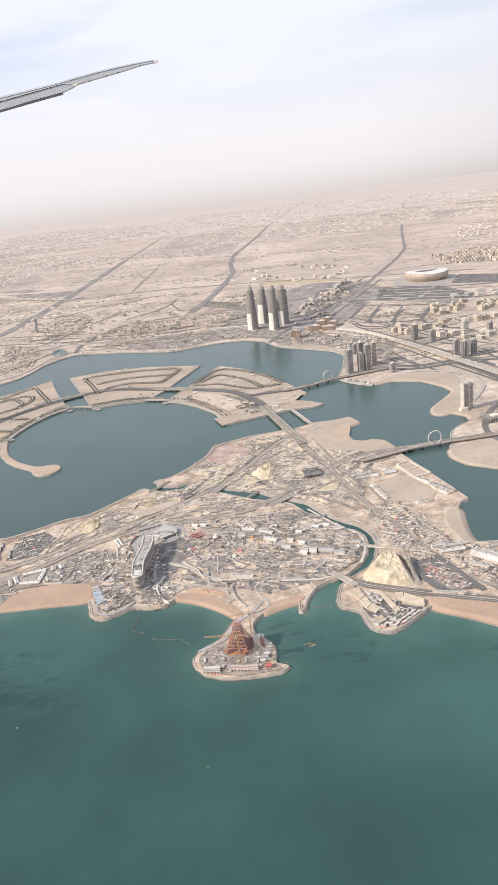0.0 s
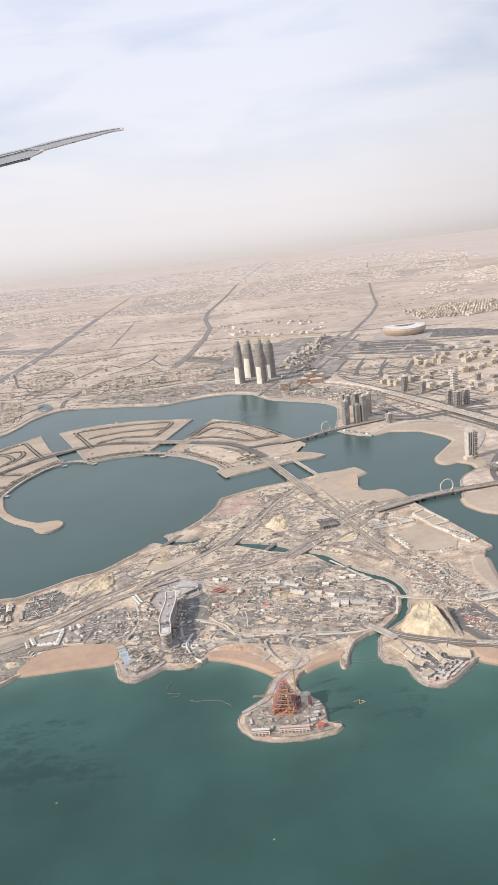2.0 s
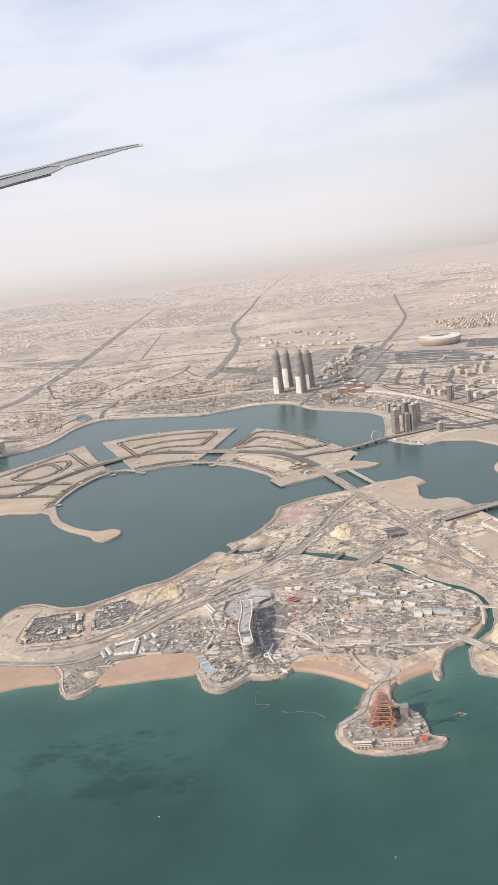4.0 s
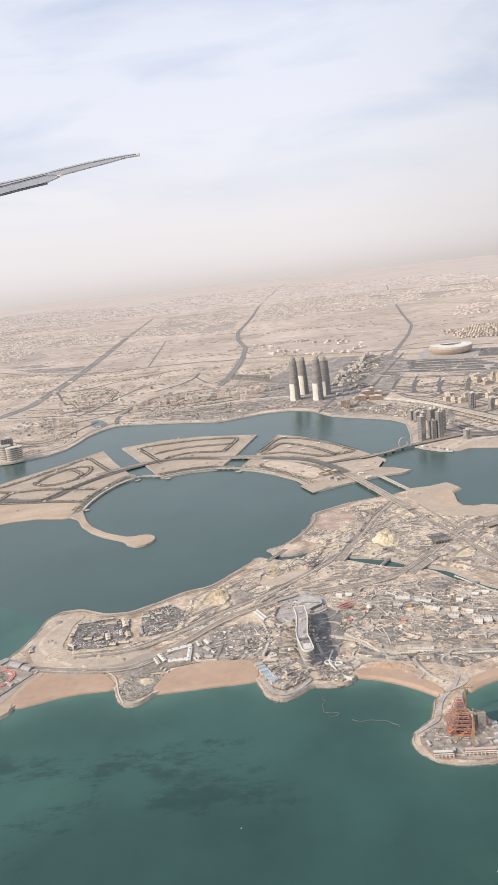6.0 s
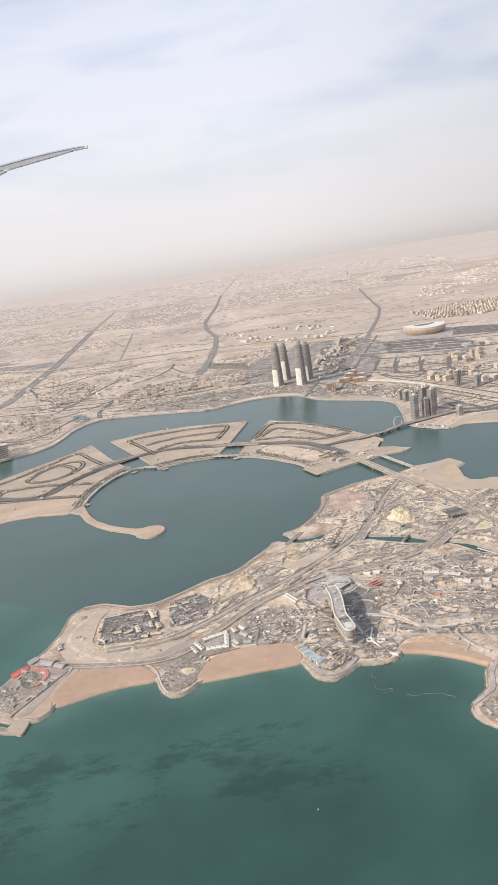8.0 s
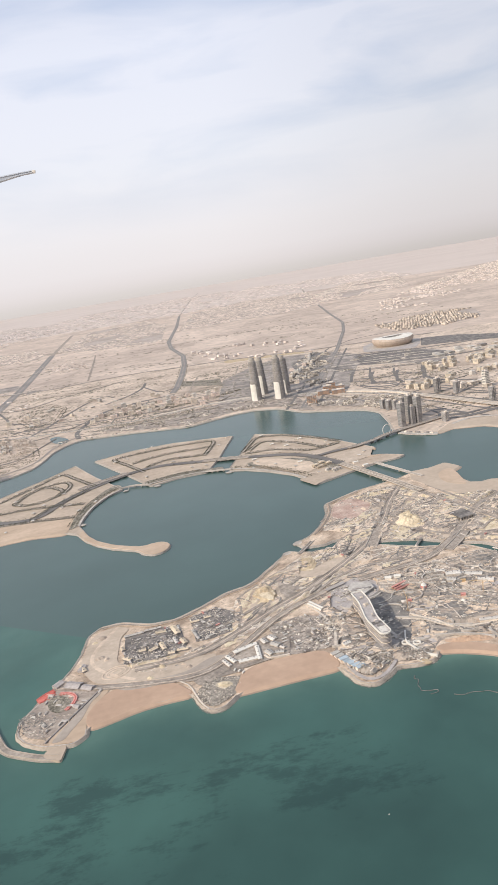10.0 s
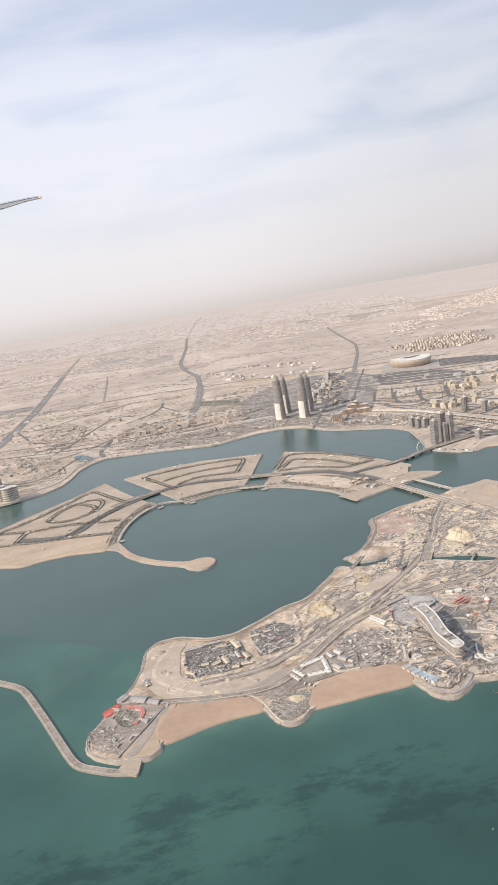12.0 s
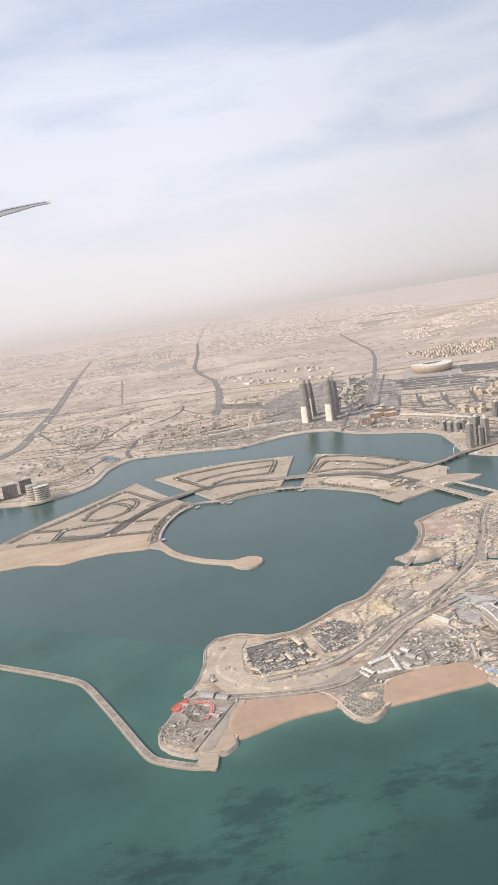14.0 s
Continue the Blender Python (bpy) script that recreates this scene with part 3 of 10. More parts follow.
MAIN_SHORE = [(-193.9, 393.1), (-170.3, 398.5), (-155.2, 399.7), (-138.5, 391.9), (-131.1, 394.8), (-121.2, 400.2), (-112.4, 409.4), (-108.3, 423.5),
    (-106, 437.7), (-99.3, 451.1), (-91.6, 458.3), (-64, 450.5), (-31.8, 437.4), (-18.8, 443.2), (-6.1, 447.8), (6.8, 447.6), (18.6, 439.6), (23.2,
    427.6), (27.1, 419.4), (52.8, 397.6), (57.6, 385.8), (54, 363.2), (49.9, 346.8), (51, 343.6), (62.6, 329.6), (69.8, 333), (82.6, 327.8), (89,
    316.5), (90.8, 308.5), (84.1, 298.8), (78.4, 290.8), (77, 285.9), (77.9, 282.3), (82.8, 284.6), (87.6, 279), (87.3, 274.1), (84.4, 272.6), (78.2,
    267), (75, 255.4), (72.9, 248.4), (73, 243.2), (75.7, 237.4), (82.4, 233), (120, 210.6)]
JETTY = [(-78.5, 174.9), (-81.6, 176), (-84.6, 177.8), (-88.6, 180.4), (-90.6, 184.5), (-95.6, 196.7), (-101.5, 210.5), (-103.8, 214.8), (-111.3, 221.1), (-124.7, 231.2), (-140.9, 242.8)]
BEACH_WEST = [(-73.4, 181.6), (-69.8, 182.4), (-64.2, 184.1), (-58.6, 184.7), (-53.1, 184.5), (-54.2, 186.4), (-56.3, 189.3), (-59.2, 191.6), (-64.7,
    192.9), (-69.4, 192.3), (-72.5, 188.4), (-73.8, 185.1)]
BEACH_MID = [(-45.1, 181.2), (-35.1, 181.5), (-23.7, 181.6), (-24.3, 186), (-25.7, 188.6), (-32.6, 189.3), (-38.8, 189.2), (-42.3, 187.6), (-44.1,
    183.7)]
BEACH_COVE = [(-4.6, 179.1), (-0.9, 177.9), (3.5, 175.4), (6.6, 172.9), (9.9, 169.4), (10.3, 170.6), (7.7, 174.4), (4.5, 177.5), (0.2, 180), (-3.7,
    180.6)]
BEACH_NECK = [(14.3, 169.9), (16.4, 171.4), (20, 173), (22.7, 173.6), (23.3, 175.6), (19.5, 174.7), (16, 172.6)]
BEACH_EAST = [(48.3, 167.7), (56.4, 163), (82.6, 142.9), (88.2, 153), (60.8, 166), (55.8, 168.7), (49.1, 171.2)]
BEACH_SPIT = [(34.2, 287.2), (41.3, 287.4), (47.2, 289.4), (49.3, 283.5), (45.3, 280.5), (43.6, 273.2), (44.6, 265.6), (48, 263.5), (51.8, 264),
    (54.8, 262.4), (57.7, 252.6), (48.5, 254.5), (39.8, 256.4), (35.2, 264.6), (31.6, 279.9)]
BEACH_BAY = [(64.4, 208.4), (63.3, 202.2), (62.6, 195), (63.3, 191.5), (61.4, 193), (60.4, 199.8), (60.8, 205.9), (63.1, 209.4)]
BEACH_MARINA = [(62.6, 329.6), (69.8, 333), (82.6, 327.8), (89, 316.5), (90.8, 308.5), (84.1, 298.8), (78.4, 290.8), (77, 285.9), (77.9, 282.3),
    (82.8, 284.6), (87.6, 279), (87.3, 274.1), (90.6, 277.4), (90.7, 287.9), (90.1, 298), (95.5, 309.9), (95.6, 328.7), (87.7, 339.6), (73.6, 340.8)]
BEACH_INLET = [(73.3, 248.8), (73, 243.2), (75.7, 237.4), (82.4, 233), (120, 210.6), (131.5, 231.5), (88.6, 252.3), (79.6, 252.5)]
BEACH_ISLE = [(-153.5, 307), (-138.3, 306.7), (-126.8, 305.8), (-115.7, 300), (-109.2, 302.5), (-99.5, 302.7), (-87.5, 299.1), (-86, 314.3), (-95.9,
    316.4), (-110.4, 320.8), (-129.7, 327.3), (-141.8, 326.1), (-156.4, 319.2)]
SAND_ISLE_TIP = [(34.9, 325), (29.6, 326.1), (28.7, 317.5), (34.2, 315.5), (27.5, 314.9), (25.6, 324.3), (30.5, 329.1)]
WEST_HIGHWAY = [(-196, 505), (-184, 530), (-172, 565), (-169.6, 640), (-168.5, 748), (-171, 880), (-177, 1120)]
CENTRAL_ROAD = [(-34, 565), (-29, 590), (-21, 650), (-13.5, 720), (-8.5, 800), (-15, 905), (-13, 1000), (16, 1275), (43, 1600)]
BOULEVARD = [(29.5, 428.9), (53.3, 489.1), (78.3, 555.4), (109.3, 634.3), (154.4, 763.3), (180, 849.7), (209.2, 1013.5), (247.1, 1210.9)]
COAST_ROAD = [(-204.9, 522.6), (-180.3, 515.7), (-147.9, 504.6), (-120.9, 496.1), (-91.3, 487.8), (-59.4, 483.4), (-31.6, 488.6), (-16.9, 494), (17.6,
    485.9), (42.4, 467.1), (63.4, 441.9), (76.5, 421), (82.6, 406.7)]
MARINA_ROAD = [(73, 351), (84.1, 345.1), (99.8, 349.4), (107.4, 350.2), (119.7, 348.8), (138.2, 347.6)]
SHORE_LOOP = [(73.1, 338.2), (83.7, 343.3), (96.3, 335.9), (103.7, 325.3), (103.5, 313.3), (97.3, 301.3), (92, 292.3)]
ARC_ROAD = [(-121.6, 329.8), (-110.7, 324.3), (-100.1, 322.5), (-92.8, 338.7), (-81.1, 351.9), (-65.9, 362.8), (-51.8, 366.5), (-32.9, 358.1), (-14.6,
    350.8), (2.7, 342.1), (10.7, 330.2), (16.3, 314.8)]
SITE_SPINE = [(-64.3, 198.4), (-50.9, 197.6), (-40.2, 204.3), (-30.4, 211.8), (-19.8, 218), (-6.7, 229), (3.4, 239.5), (11, 251.6), (16.9, 264), (26.2, 277.6)]
SITE_CROSS = [(-8.8, 216.1), (8.8, 218.2), (18.5, 224.4), (28, 235.2), (38.7, 247.3), (50.4, 253.2), (62.8, 254.1)]
SITE_EDGE = [(28, 269.4), (36.3, 240), (41.6, 218.8), (47.8, 204), (52.9, 190), (57.3, 178), (62.6, 171.5)]
EAST_LANE = [(32.6, 180.1), (37.9, 176.2), (46.6, 172.5), (61.2, 167.3), (89.2, 154.9)]
BEACH_TRACK = [(-79.7, 198.1), (-71.5, 194.2), (-60.4, 191.3), (-52.6, 190.1), (-46.1, 192.3), (-30, 208.6), (-16.3, 214.6)]
FAR_HIGHWAY = [(-321.7, 854.2), (-281.6, 830), (-236, 775), (-190, 742), (-157.6, 722), (-131.5, 715.5), (-105, 722), (-53, 722), (-22, 708), (31.1, 695.4), (86.8, 663.1), (141.3, 647.5), (192.7, 628.6)]
FAR_LANE = [(-103.9, 731.8), (-106, 860), (-108.5, 990.6)]
PLOT_LANE = [(73.2, 550.4), (89.5, 519.5), (108.2, 506.3), (128.8, 501.7), (113.1, 461.5), (106.1, 445.9)]
PLOT_LANE_B = [(58.5, 496.9), (69.7, 468.4), (86, 454.4), (104.5, 450.8)]
PLOT_LANE_C = [(98.6, 518.3), (84.6, 480), (81.8, 457)]
PLOT_LANE_D = [(107.9, 499), (97.7, 471.5), (94.3, 449.3)]
PLOT_LANE_E = [(47.5, 458.4), (62, 411.6), (69.7, 361.6), (85.7, 348.6)]
PLOT_LANE_F = [(73.3, 418.6), (82.8, 362.6), (92, 337.8)]
PLOT_LANE_G = [(101.1, 354.2), (123.4, 360.3)]
PLOT_LANE_H = [(101.7, 426), (112.4, 397.6), (127.7, 373.7)]
STADIUM_ROAD = [(92.3, 572.4), (123.4, 562.5), (151.9, 548.1), (180.1, 536.3)]
STADIUM_ROAD_B = [(51.5, 481.9), (81, 581.3), (103, 646.7), (138, 683.4), (168.7, 688.2), (222.3, 667.3)]
HEDGE_MID_A = [(-70.8, 386.8), (-73.8, 394.9), (-60.1, 397.1), (-43.2, 398), (-23.6, 394), (-26.6, 382.4), (-31.6, 368.2)]
HEDGE_MID_B = [(-72, 390.7), (-65, 374.8), (-59.2, 360.5)]
HEDGE_MID_C = [(-64, 378.6), (-56.3, 382.9), (-45.6, 385), (-26.6, 382.4)]
HEDGE_MID_D = [(-57.9, 367.8), (-49.2, 374.5), (-32.6, 369.7)]
HEDGE_EAST_A = [(-15, 360.2), (-5, 383.2), (5.3, 378.5), (16.6, 364.5), (25.9, 346.1)]
HEDGE_EAST_B = [(-11.9, 361), (-4.2, 373.7), (8.2, 359.7), (17.7, 340.9)]
HEDGE_EAST_C = [(-14.6, 357.1), (-2.3, 355), (10.7, 341.9), (15.5, 341.8), (24.4, 344.8)]
HEDGE_WEST_A = [(-140.3, 335.1), (-134.2, 344.2), (-123.9, 351.4), (-115.5, 360.9), (-106.6, 372), (-98.1, 384), (-95.3, 384), (-86.8, 366.4), (-79.9,
    352.9)]
HEDGE_WEST_B = [(-112.8, 348.9), (-109.6, 360.3), (-101.5, 369.4), (-92.9, 369.9), (-90.2, 361.2), (-92.9, 351.3), (-100.8, 344.1), (-107.5, 343.8),
    (-112.8, 348.9)]
HEDGE_WEST_C = [(-136.2, 329.2), (-125.4, 326), (-112.6, 322.1), (-100.1, 320.4), (-86, 315.6)]
HEDGE_WEST_D = [(-132, 344.3), (-118.2, 338.4), (-107.3, 338.9), (-92.8, 334), (-83, 330.5)]
HEDGE_WEST_E = [(-122.4, 326.8), (-119.9, 338)]
HEDGE_WEST_F = [(-102.2, 322.5), (-97.2, 332.3), (-88.3, 342.2), (-82.4, 350.1)]
HEDGE_WEST_G = [(-105.1, 366.2), (-100.2, 366.5), (-92.9, 355.8), (-95.2, 348.6)]
ZONE_CORE = [(-23.9, 189.6), (-21.4, 208.5), (-8.8, 216.1), (5.8, 217.3), (23.4, 217.8), (32.9, 208.8), (39.6, 198.3), (37.3, 188.3), (28.7, 180.8),
    (23.7, 179.7), (16.2, 177), (10.9, 180.2), (-1.8, 183.9), (-6.7, 177.4), (-11.3, 177.9), (-13.6, 178.8), (-19.3, 175.9), (-21.8, 178.3)]
ZONE_NORTH = [(-24.1, 226.7), (-11.9, 236.4), (-1.9, 246), (-8.7, 252.4), (2.9, 274.1), (24.3, 278.3), (31.1, 262), (47.2, 254.2), (52, 252.6), (45.3,
    234.3), (42, 216.3), (32.4, 218.9), (19, 227.9), (1.1, 238.8), (-7.2, 229.4), (-19.2, 220.3)]
ZONE_EAST = [(41.1, 215.4), (50.2, 216.8), (58.8, 192.9), (67.6, 187.1), (62.9, 172.5), (49.7, 175.9), (49.6, 186.7), (44.5, 193.1), (43.3, 201.9)]
ZONE_CAMP = [(-66.5, 214.8), (-57.3, 214.2), (-53.9, 214.1), (-52.6, 203.7), (-55.1, 201.1), (-60.1, 200.8), (-66.8, 201.3)]
ZONE_YARD = [(-51, 216.3), (-44.5, 218.8), (-38.3, 212), (-41.8, 205.5), (-47.4, 204), (-50.6, 204.1)]
ZONE_BEACHYARD = [(-34.6, 203.6), (-26, 205.2), (-16.8, 199.4), (-22.7, 189), (-32.6, 189.8), (-32.9, 194.9)]
ZONE_RED = [(-82.7, 197.8), (-72.3, 196.3), (-70.9, 194), (-76.4, 186.1), (-81.2, 180.8), (-85.7, 183.4), (-86.5, 188.3), (-85.2, 192.6)]
ZONE_SPUR = [(36, 171.8), (45.8, 169.1), (46.5, 167), (39.9, 161.9), (36.7, 162.4), (34.5, 169.3)]
ZONE_SHORE = [(-89.3, 478), (-58.9, 474.2), (-31.6, 477.4), (-17.3, 484.4), (10, 480.3), (34.3, 458.6), (33.6, 417.5), (26.2, 427.5), (19.4, 445.8),
    (7.4, 454.1), (-5.6, 454.3), (-18.5, 449.5), (-31.8, 443.6), (-64.5, 457)]
ZONE_TOWERS = [(32.5, 448.4), (48.7, 447.7), (70.9, 422.9), (85.4, 403.6), (75.7, 365.8), (69.3, 374.5), (58.8, 398.2), (34.9, 431.5)]
ZONE_HEADLAND = [(-52.7, 183.9), (-49.7, 188.2), (-43.2, 187), (-43.5, 183.5), (-45.5, 180.4), (-49.6, 178.2), (-51.1, 180.1)]
ZONE_ISLET = [(3, 158.7), (6.3, 161.4), (14.3, 160), (15.8, 156.5), (15.7, 154.3), (11.9, 152.3), (5.4, 153.4), (2.7, 155.7)]
ZONE_VILLAS = [(186.5, 764.5), (257.1, 775.2), (295.3, 761.9), (263.9, 679.1), (222.3, 667.3), (182.3, 683)]
ZONE_FLATS_EAST = [(125.1, 485.6), (150.6, 490), (165.4, 490.7), (193.5, 493.4), (168.5, 427.6), (142.1, 418.5), (121.2, 431), (116, 461.1)]
ZONE_FLATS_ROW = [(50.3, 558.5), (80, 628.1), (80.9, 598.2), (54.2, 523.5), (43.8, 506.4)]
ZONE_TOWN_LEFT = [(-428.7, 1328.1), (-364.3, 1311.1), (-223.2, 1292.5), (-187.7, 1142.2), (-199.7, 1082.9), (-314.1, 1117.3), (-371.4, 1140.9)]
ZONE_TOWN_LEFT_B = [(-361.3, 1107.7), (-303.1, 1075.2), (-251.3, 958), (-270.8, 899.1), (-306.5, 928.5)]
ZONE_TOWN_MID = [(-169.7, 1171.1), (-145.2, 1559), (-26.4, 1623.6), (3.5, 1364.8), (-21.2, 1039.3), (-109.4, 1070.6)]
ZONE_TOWN_NORTH = [(11, 1160.6), (70.9, 1597.4), (191.2, 1773.1), (347.9, 1686.8), (250.2, 1204.3), (182.6, 1162.4), (113.9, 1176.2)]
ZONE_TOWN_EAST = [(258, 1248.2), (314.1, 1502.2), (482.9, 1811.6), (600.5, 1769.5), (442.4, 1297.8), (336.1, 1251.2)]
ZONE_TOWN_FAR = [(-540, 1950), (-400, 2500), (-150, 2900), (160, 2950), (420, 2700), (720, 2250), (600, 1653), (430, 1850), (249, 1800), (49, 1645), (-190, 1720)]
ZONE_FIELDS_FAR = [(-567, 1476), (-800, 2150), (-930, 2800), (-720, 3000), (-420, 2600), (-189, 1720), (-324, 1682), (-304, 1318), (-364, 1249)]
DARK_STADIUM = [(107, 582), (122, 577), (141, 569), (151, 544), (160, 519), (153, 505.5), (131.5, 517), (111, 521), (97, 534)]
DARK_PARK = [(174, 611), (196, 594), (215, 560), (207, 535), (185.3, 555), (157, 571)]
DARK_YARD = [(-259.1, 845.3), (-235.3, 845.7), (-216, 838), (-232, 829)]
DARK_GROVE = [(-24, 616), (4, 590), (2, 560), (-26, 589)]
DARK_WEST = [(-285.5, 869.7), (-240, 862), (-232, 850), (-265, 850)]
DARK_CENTER = [(61.2, 596.8), (88.3, 641.2), (100.7, 630.3), (72.8, 546), (56.6, 498.9), (47.9, 504.4)]
STADIUM_PLAZA = [(118, 590), (128, 622), (142, 636), (172, 611), (162, 584.5), (150.5, 566), (134, 574)]
PLAIN_ROADS = [
    ([(-172, 640), (-155, 588), (-148, 561), (-132.6, 545), (-124, 555)], 1.8), ([(-128, 494), (-117, 522), (-109, 554.6), (-96, 596), (-85.7, 614), (-76.3, 597)], 2.0),
    ([(-94, 463), (-96.8, 478), (-95, 490), (-90, 515), (-84, 534.6), (-76, 546), (-54, 554), (-33.5, 558)], 2.8), ([(-165, 628), (-148.6, 615), (-138.8, 623), (-120.7, 647), (-97, 663), (-70, 683)], 1.6),
    ([(-82, 570), (-64, 592), (-54.4, 617), (-52, 644)], 2.2), ([(-54.2, 623), (-42.3, 579), (-31.3, 586)], 1.5), ([(-139, 518), (-128.7, 524), (-120.7, 533)], 1.4), ([(-125, 480), (-111.5, 488), (-98, 503), (-86, 526)], 1.2),
]
PLAIN_RAMPS = [[(-176, 735), (-166, 728), (-150, 734)], [(-39, 716), (-30, 713), (-22, 716)], [(-11.4, 722), (-2, 715), (7, 702)], [(-184, 905), (-172, 893), (-150, 905)], [(-150, 690), (-140, 664), (-160, 640)]]
PLAIN_APRONS = [[(-260, 830), (-226, 815), (-199, 798), (-177, 798), (-169, 757), (-191, 756), (-225, 785)], [(-160, 738), (-143, 722), (-158, 711)]]
QUARTER_ROADS = [
    ([(80.2, 542), (103.5, 533), (131, 515), (154.6, 504), (170, 504.6), (200, 500)], 2.6),
    ([(75.5, 525), (98.7, 506.3), (124, 496.2), (140, 492)], 2.2),
    ([(91, 603), (108, 585), (123, 581), (149.4, 559), (185, 551), (215, 545)], 2.6),
    ([(71.8, 476.8), (81.5, 505), (84.2, 511)], 1.9),
    ([(79.2, 458), (88.2, 486.5), (93, 497.5)], 1.9),
    ([(92.3, 451.7), (101.6, 477.7), (106.6, 488.4)], 1.9),
    ([(108.9, 451), (116.7, 471), (125, 490)], 2.4),
    ([(73.1, 461.5), (75.6, 448.2), (87.4, 442.4), (93.8, 447.9), (109, 453)], 1.9),
    ([(76.2, 484), (87.5, 474.8), (101.5, 471), (112.7, 466)], 1.7),
    ([(108.9, 453.7), (110, 435.3), (115.4, 424), (124, 416)], 2.2),
    ([(73.9, 380.5), (76.7, 371), (77.2, 359.7), (74.4, 354)], 1.3),
    ([(75.8, 356.8), (85.4, 350.7), (95.8, 353), (100.7, 352.6)], 1.4),
    ([(93.8, 389.5), (101.8, 392), (111, 398.7), (124, 408)], 1.3),
    ([(105, 390.4), (112.3, 380), (117, 363.4), (120.3, 350.6)], 1.3),
    ([(109, 356), (116, 360), (124, 362)], 1.3),
]
QUARTER_KERBS = [
    [(80, 549), (103, 540), (131, 522), (153, 511)], [(76, 531), (99, 513), (124, 502.5)], [(110, 570), (126, 566), (143, 556)], [(104, 548), (122, 541), (138, 534), (152, 524)],
    [(114, 556), (124, 548), (136, 547), (146, 540)], [(98, 528), (115, 515), (133, 510), (152, 499)], [(92, 596), (108, 592), (120, 588)],
]
POND = [(-112.6, 480), (-108.8, 483.5), (-100.5, 469), (-99.5, 461), (-101.5, 457), (-105, 458.5), (-109.8, 467)]
LAGOON_LINE = [(-160.5, 280.8), (-129.7, 258.9), (-100.5, 237.4), (-75.7, 218.7)]
ASPHALT_WEST = [(-70.4, 193.7), (-60.6, 190.7), (-52.8, 189.6), (-51.6, 185.9), (-47.5, 188), (-41.6, 188.1), (-43.6, 192.4), (-45.1, 195.4), (-47.8,
    194.2), (-55.5, 192.3), (-64.7, 193.1)]
PLOT_EAST = [(45.4, 228.2), (54.3, 233.2), (58.4, 229.9), (61.6, 219.9), (60.1, 216), (53.5, 215.4), (48, 217.4)]
SHORE_FLATS = [(-85.9, 510.7), (-83.5, 519), (-79.7, 520), (-75, 510), (-70, 511.6), (-64, 509), (-59, 507), (-74.6, 542.6), (-69, 546.4), (-58.3, 538), (-54.8, 521.5), (-49.6, 519.5), (-44.8, 534.8), (-38, 544), (-38.5, 527),
    (-34, 517.4), (-28.8, 515.5), (-23.5, 509), (-21, 532), (-25.3, 537.7), (-11.7, 529.7), (-48, 566.5), (-45, 561), (-65, 541.6), (-8, 520.5), (-19, 496), (-31, 526), (-15, 515), (-52, 507), (-44, 509), (-62, 526), (-68, 523), (-35, 535), (-88, 504), (-5, 537)]
GRADED_WEST = [(-74.5, 217.2), (-70.8, 220), (-67.6, 220), (-65.3, 217.5), (-67.6, 214.2), (-68.4, 203), (-64, 198.6), (-53, 197.9), (-47.2, 197.6), (-46.9, 195.8), (-51.5, 191.4), (-55.6, 190.6), (-60.7, 191.7), (-65.6, 192.2), (-71, 195), (-73.7, 197.8), (-76.6, 204.6), (-75.4, 212)]
POINTS_TOWER = [(12.7, 476.7), (19.6, 494.0), (25.7, 469.3), (31.7, 484.2)]
POINTS_CLUSTER = [(55.5, 350.4), (61.3, 356.1), (63.7, 352), (60.6, 351.3), (67.6, 360.7), (64.7, 362)]
RING_BRIDGE_NORTH = [(24.8, 332.2), (35.6, 335), (44.6, 341.4), (59.9, 346.6), (73, 351)]
RING_BRIDGE_SOUTH = [(45.4, 245.7), (56.5, 250.2), (63.1, 252.7), (72, 254.7), (80.6, 255.8), (90.2, 257.1), (104.5, 258.6)]
BRIDGE_A = [(16.2, 313.5), (23.1, 288.9), (26.5, 275.6), (28.8, 266.5)]
BRIDGE_B = [(27, 306.7), (33.9, 284.1), (35.1, 280.7)]
CANAL_FOOT_A = [(10.9, 227.5), (14, 231.6)]
CANAL_FOOT_B = [(29.2, 210.7), (31.4, 212.4)]
CANAL_FOOT_C = [(38.1, 194.9), (41, 192.9), (48, 191)]
VIADUCT = [(85.4, 403.6), (92.6, 383.9), (101.6, 356.1), (112.2, 325.4), (120.2, 300.2)]
POINTS_LOOSE = [(95.2, 402.6), (102.2, 394.8), (106, 365.2), (118.1, 394.6), (108, 358.6), (112.8, 362), (132.5, 400.9)]
HEAP_EAST = [(35.9, 179.5), (38.6, 185), (41.5, 189.6), (45.2, 190.2), (46.1, 184.9), (47, 177.5), (46.9, 175.3), (41.4, 175.8)]
HEAP_SHADED_SIDE = [(45, 188.9), (48.1, 188.3), (48.3, 175.1), (46.8, 174.9), (45.9, 183.7)]
HEAP_NORTH = [(11.2, 244.6), (14.2, 251.4), (18.4, 255.4), (20.2, 249.4), (20.6, 242.4), (19, 237.2), (14.6, 240.2)]
HEAP_WEST = [(-35.8, 220.9), (-33.4, 223.8), (-29.6, 224.2), (-28.4, 218.4), (-29.8, 212.9), (-34.4, 214.5)]
HEAP_WEST_B = [(-22.4, 230.6), (-18.6, 237.5), (-14.9, 238.8), (-14.5, 232.1), (-17.3, 225.8), (-21, 226)]
HEAP_WEST_GREY = [(-28.7, 225.6), (-25.6, 222), (-22.2, 218.4), (-24.4, 215.6), (-29, 213.4), (-29.6, 217.2)]
HEAP_HEADLAND = [(-49.6, 185.5), (-47.8, 186.8), (-44.3, 185.3), (-44.4, 182.9), (-47.9, 183.1)]
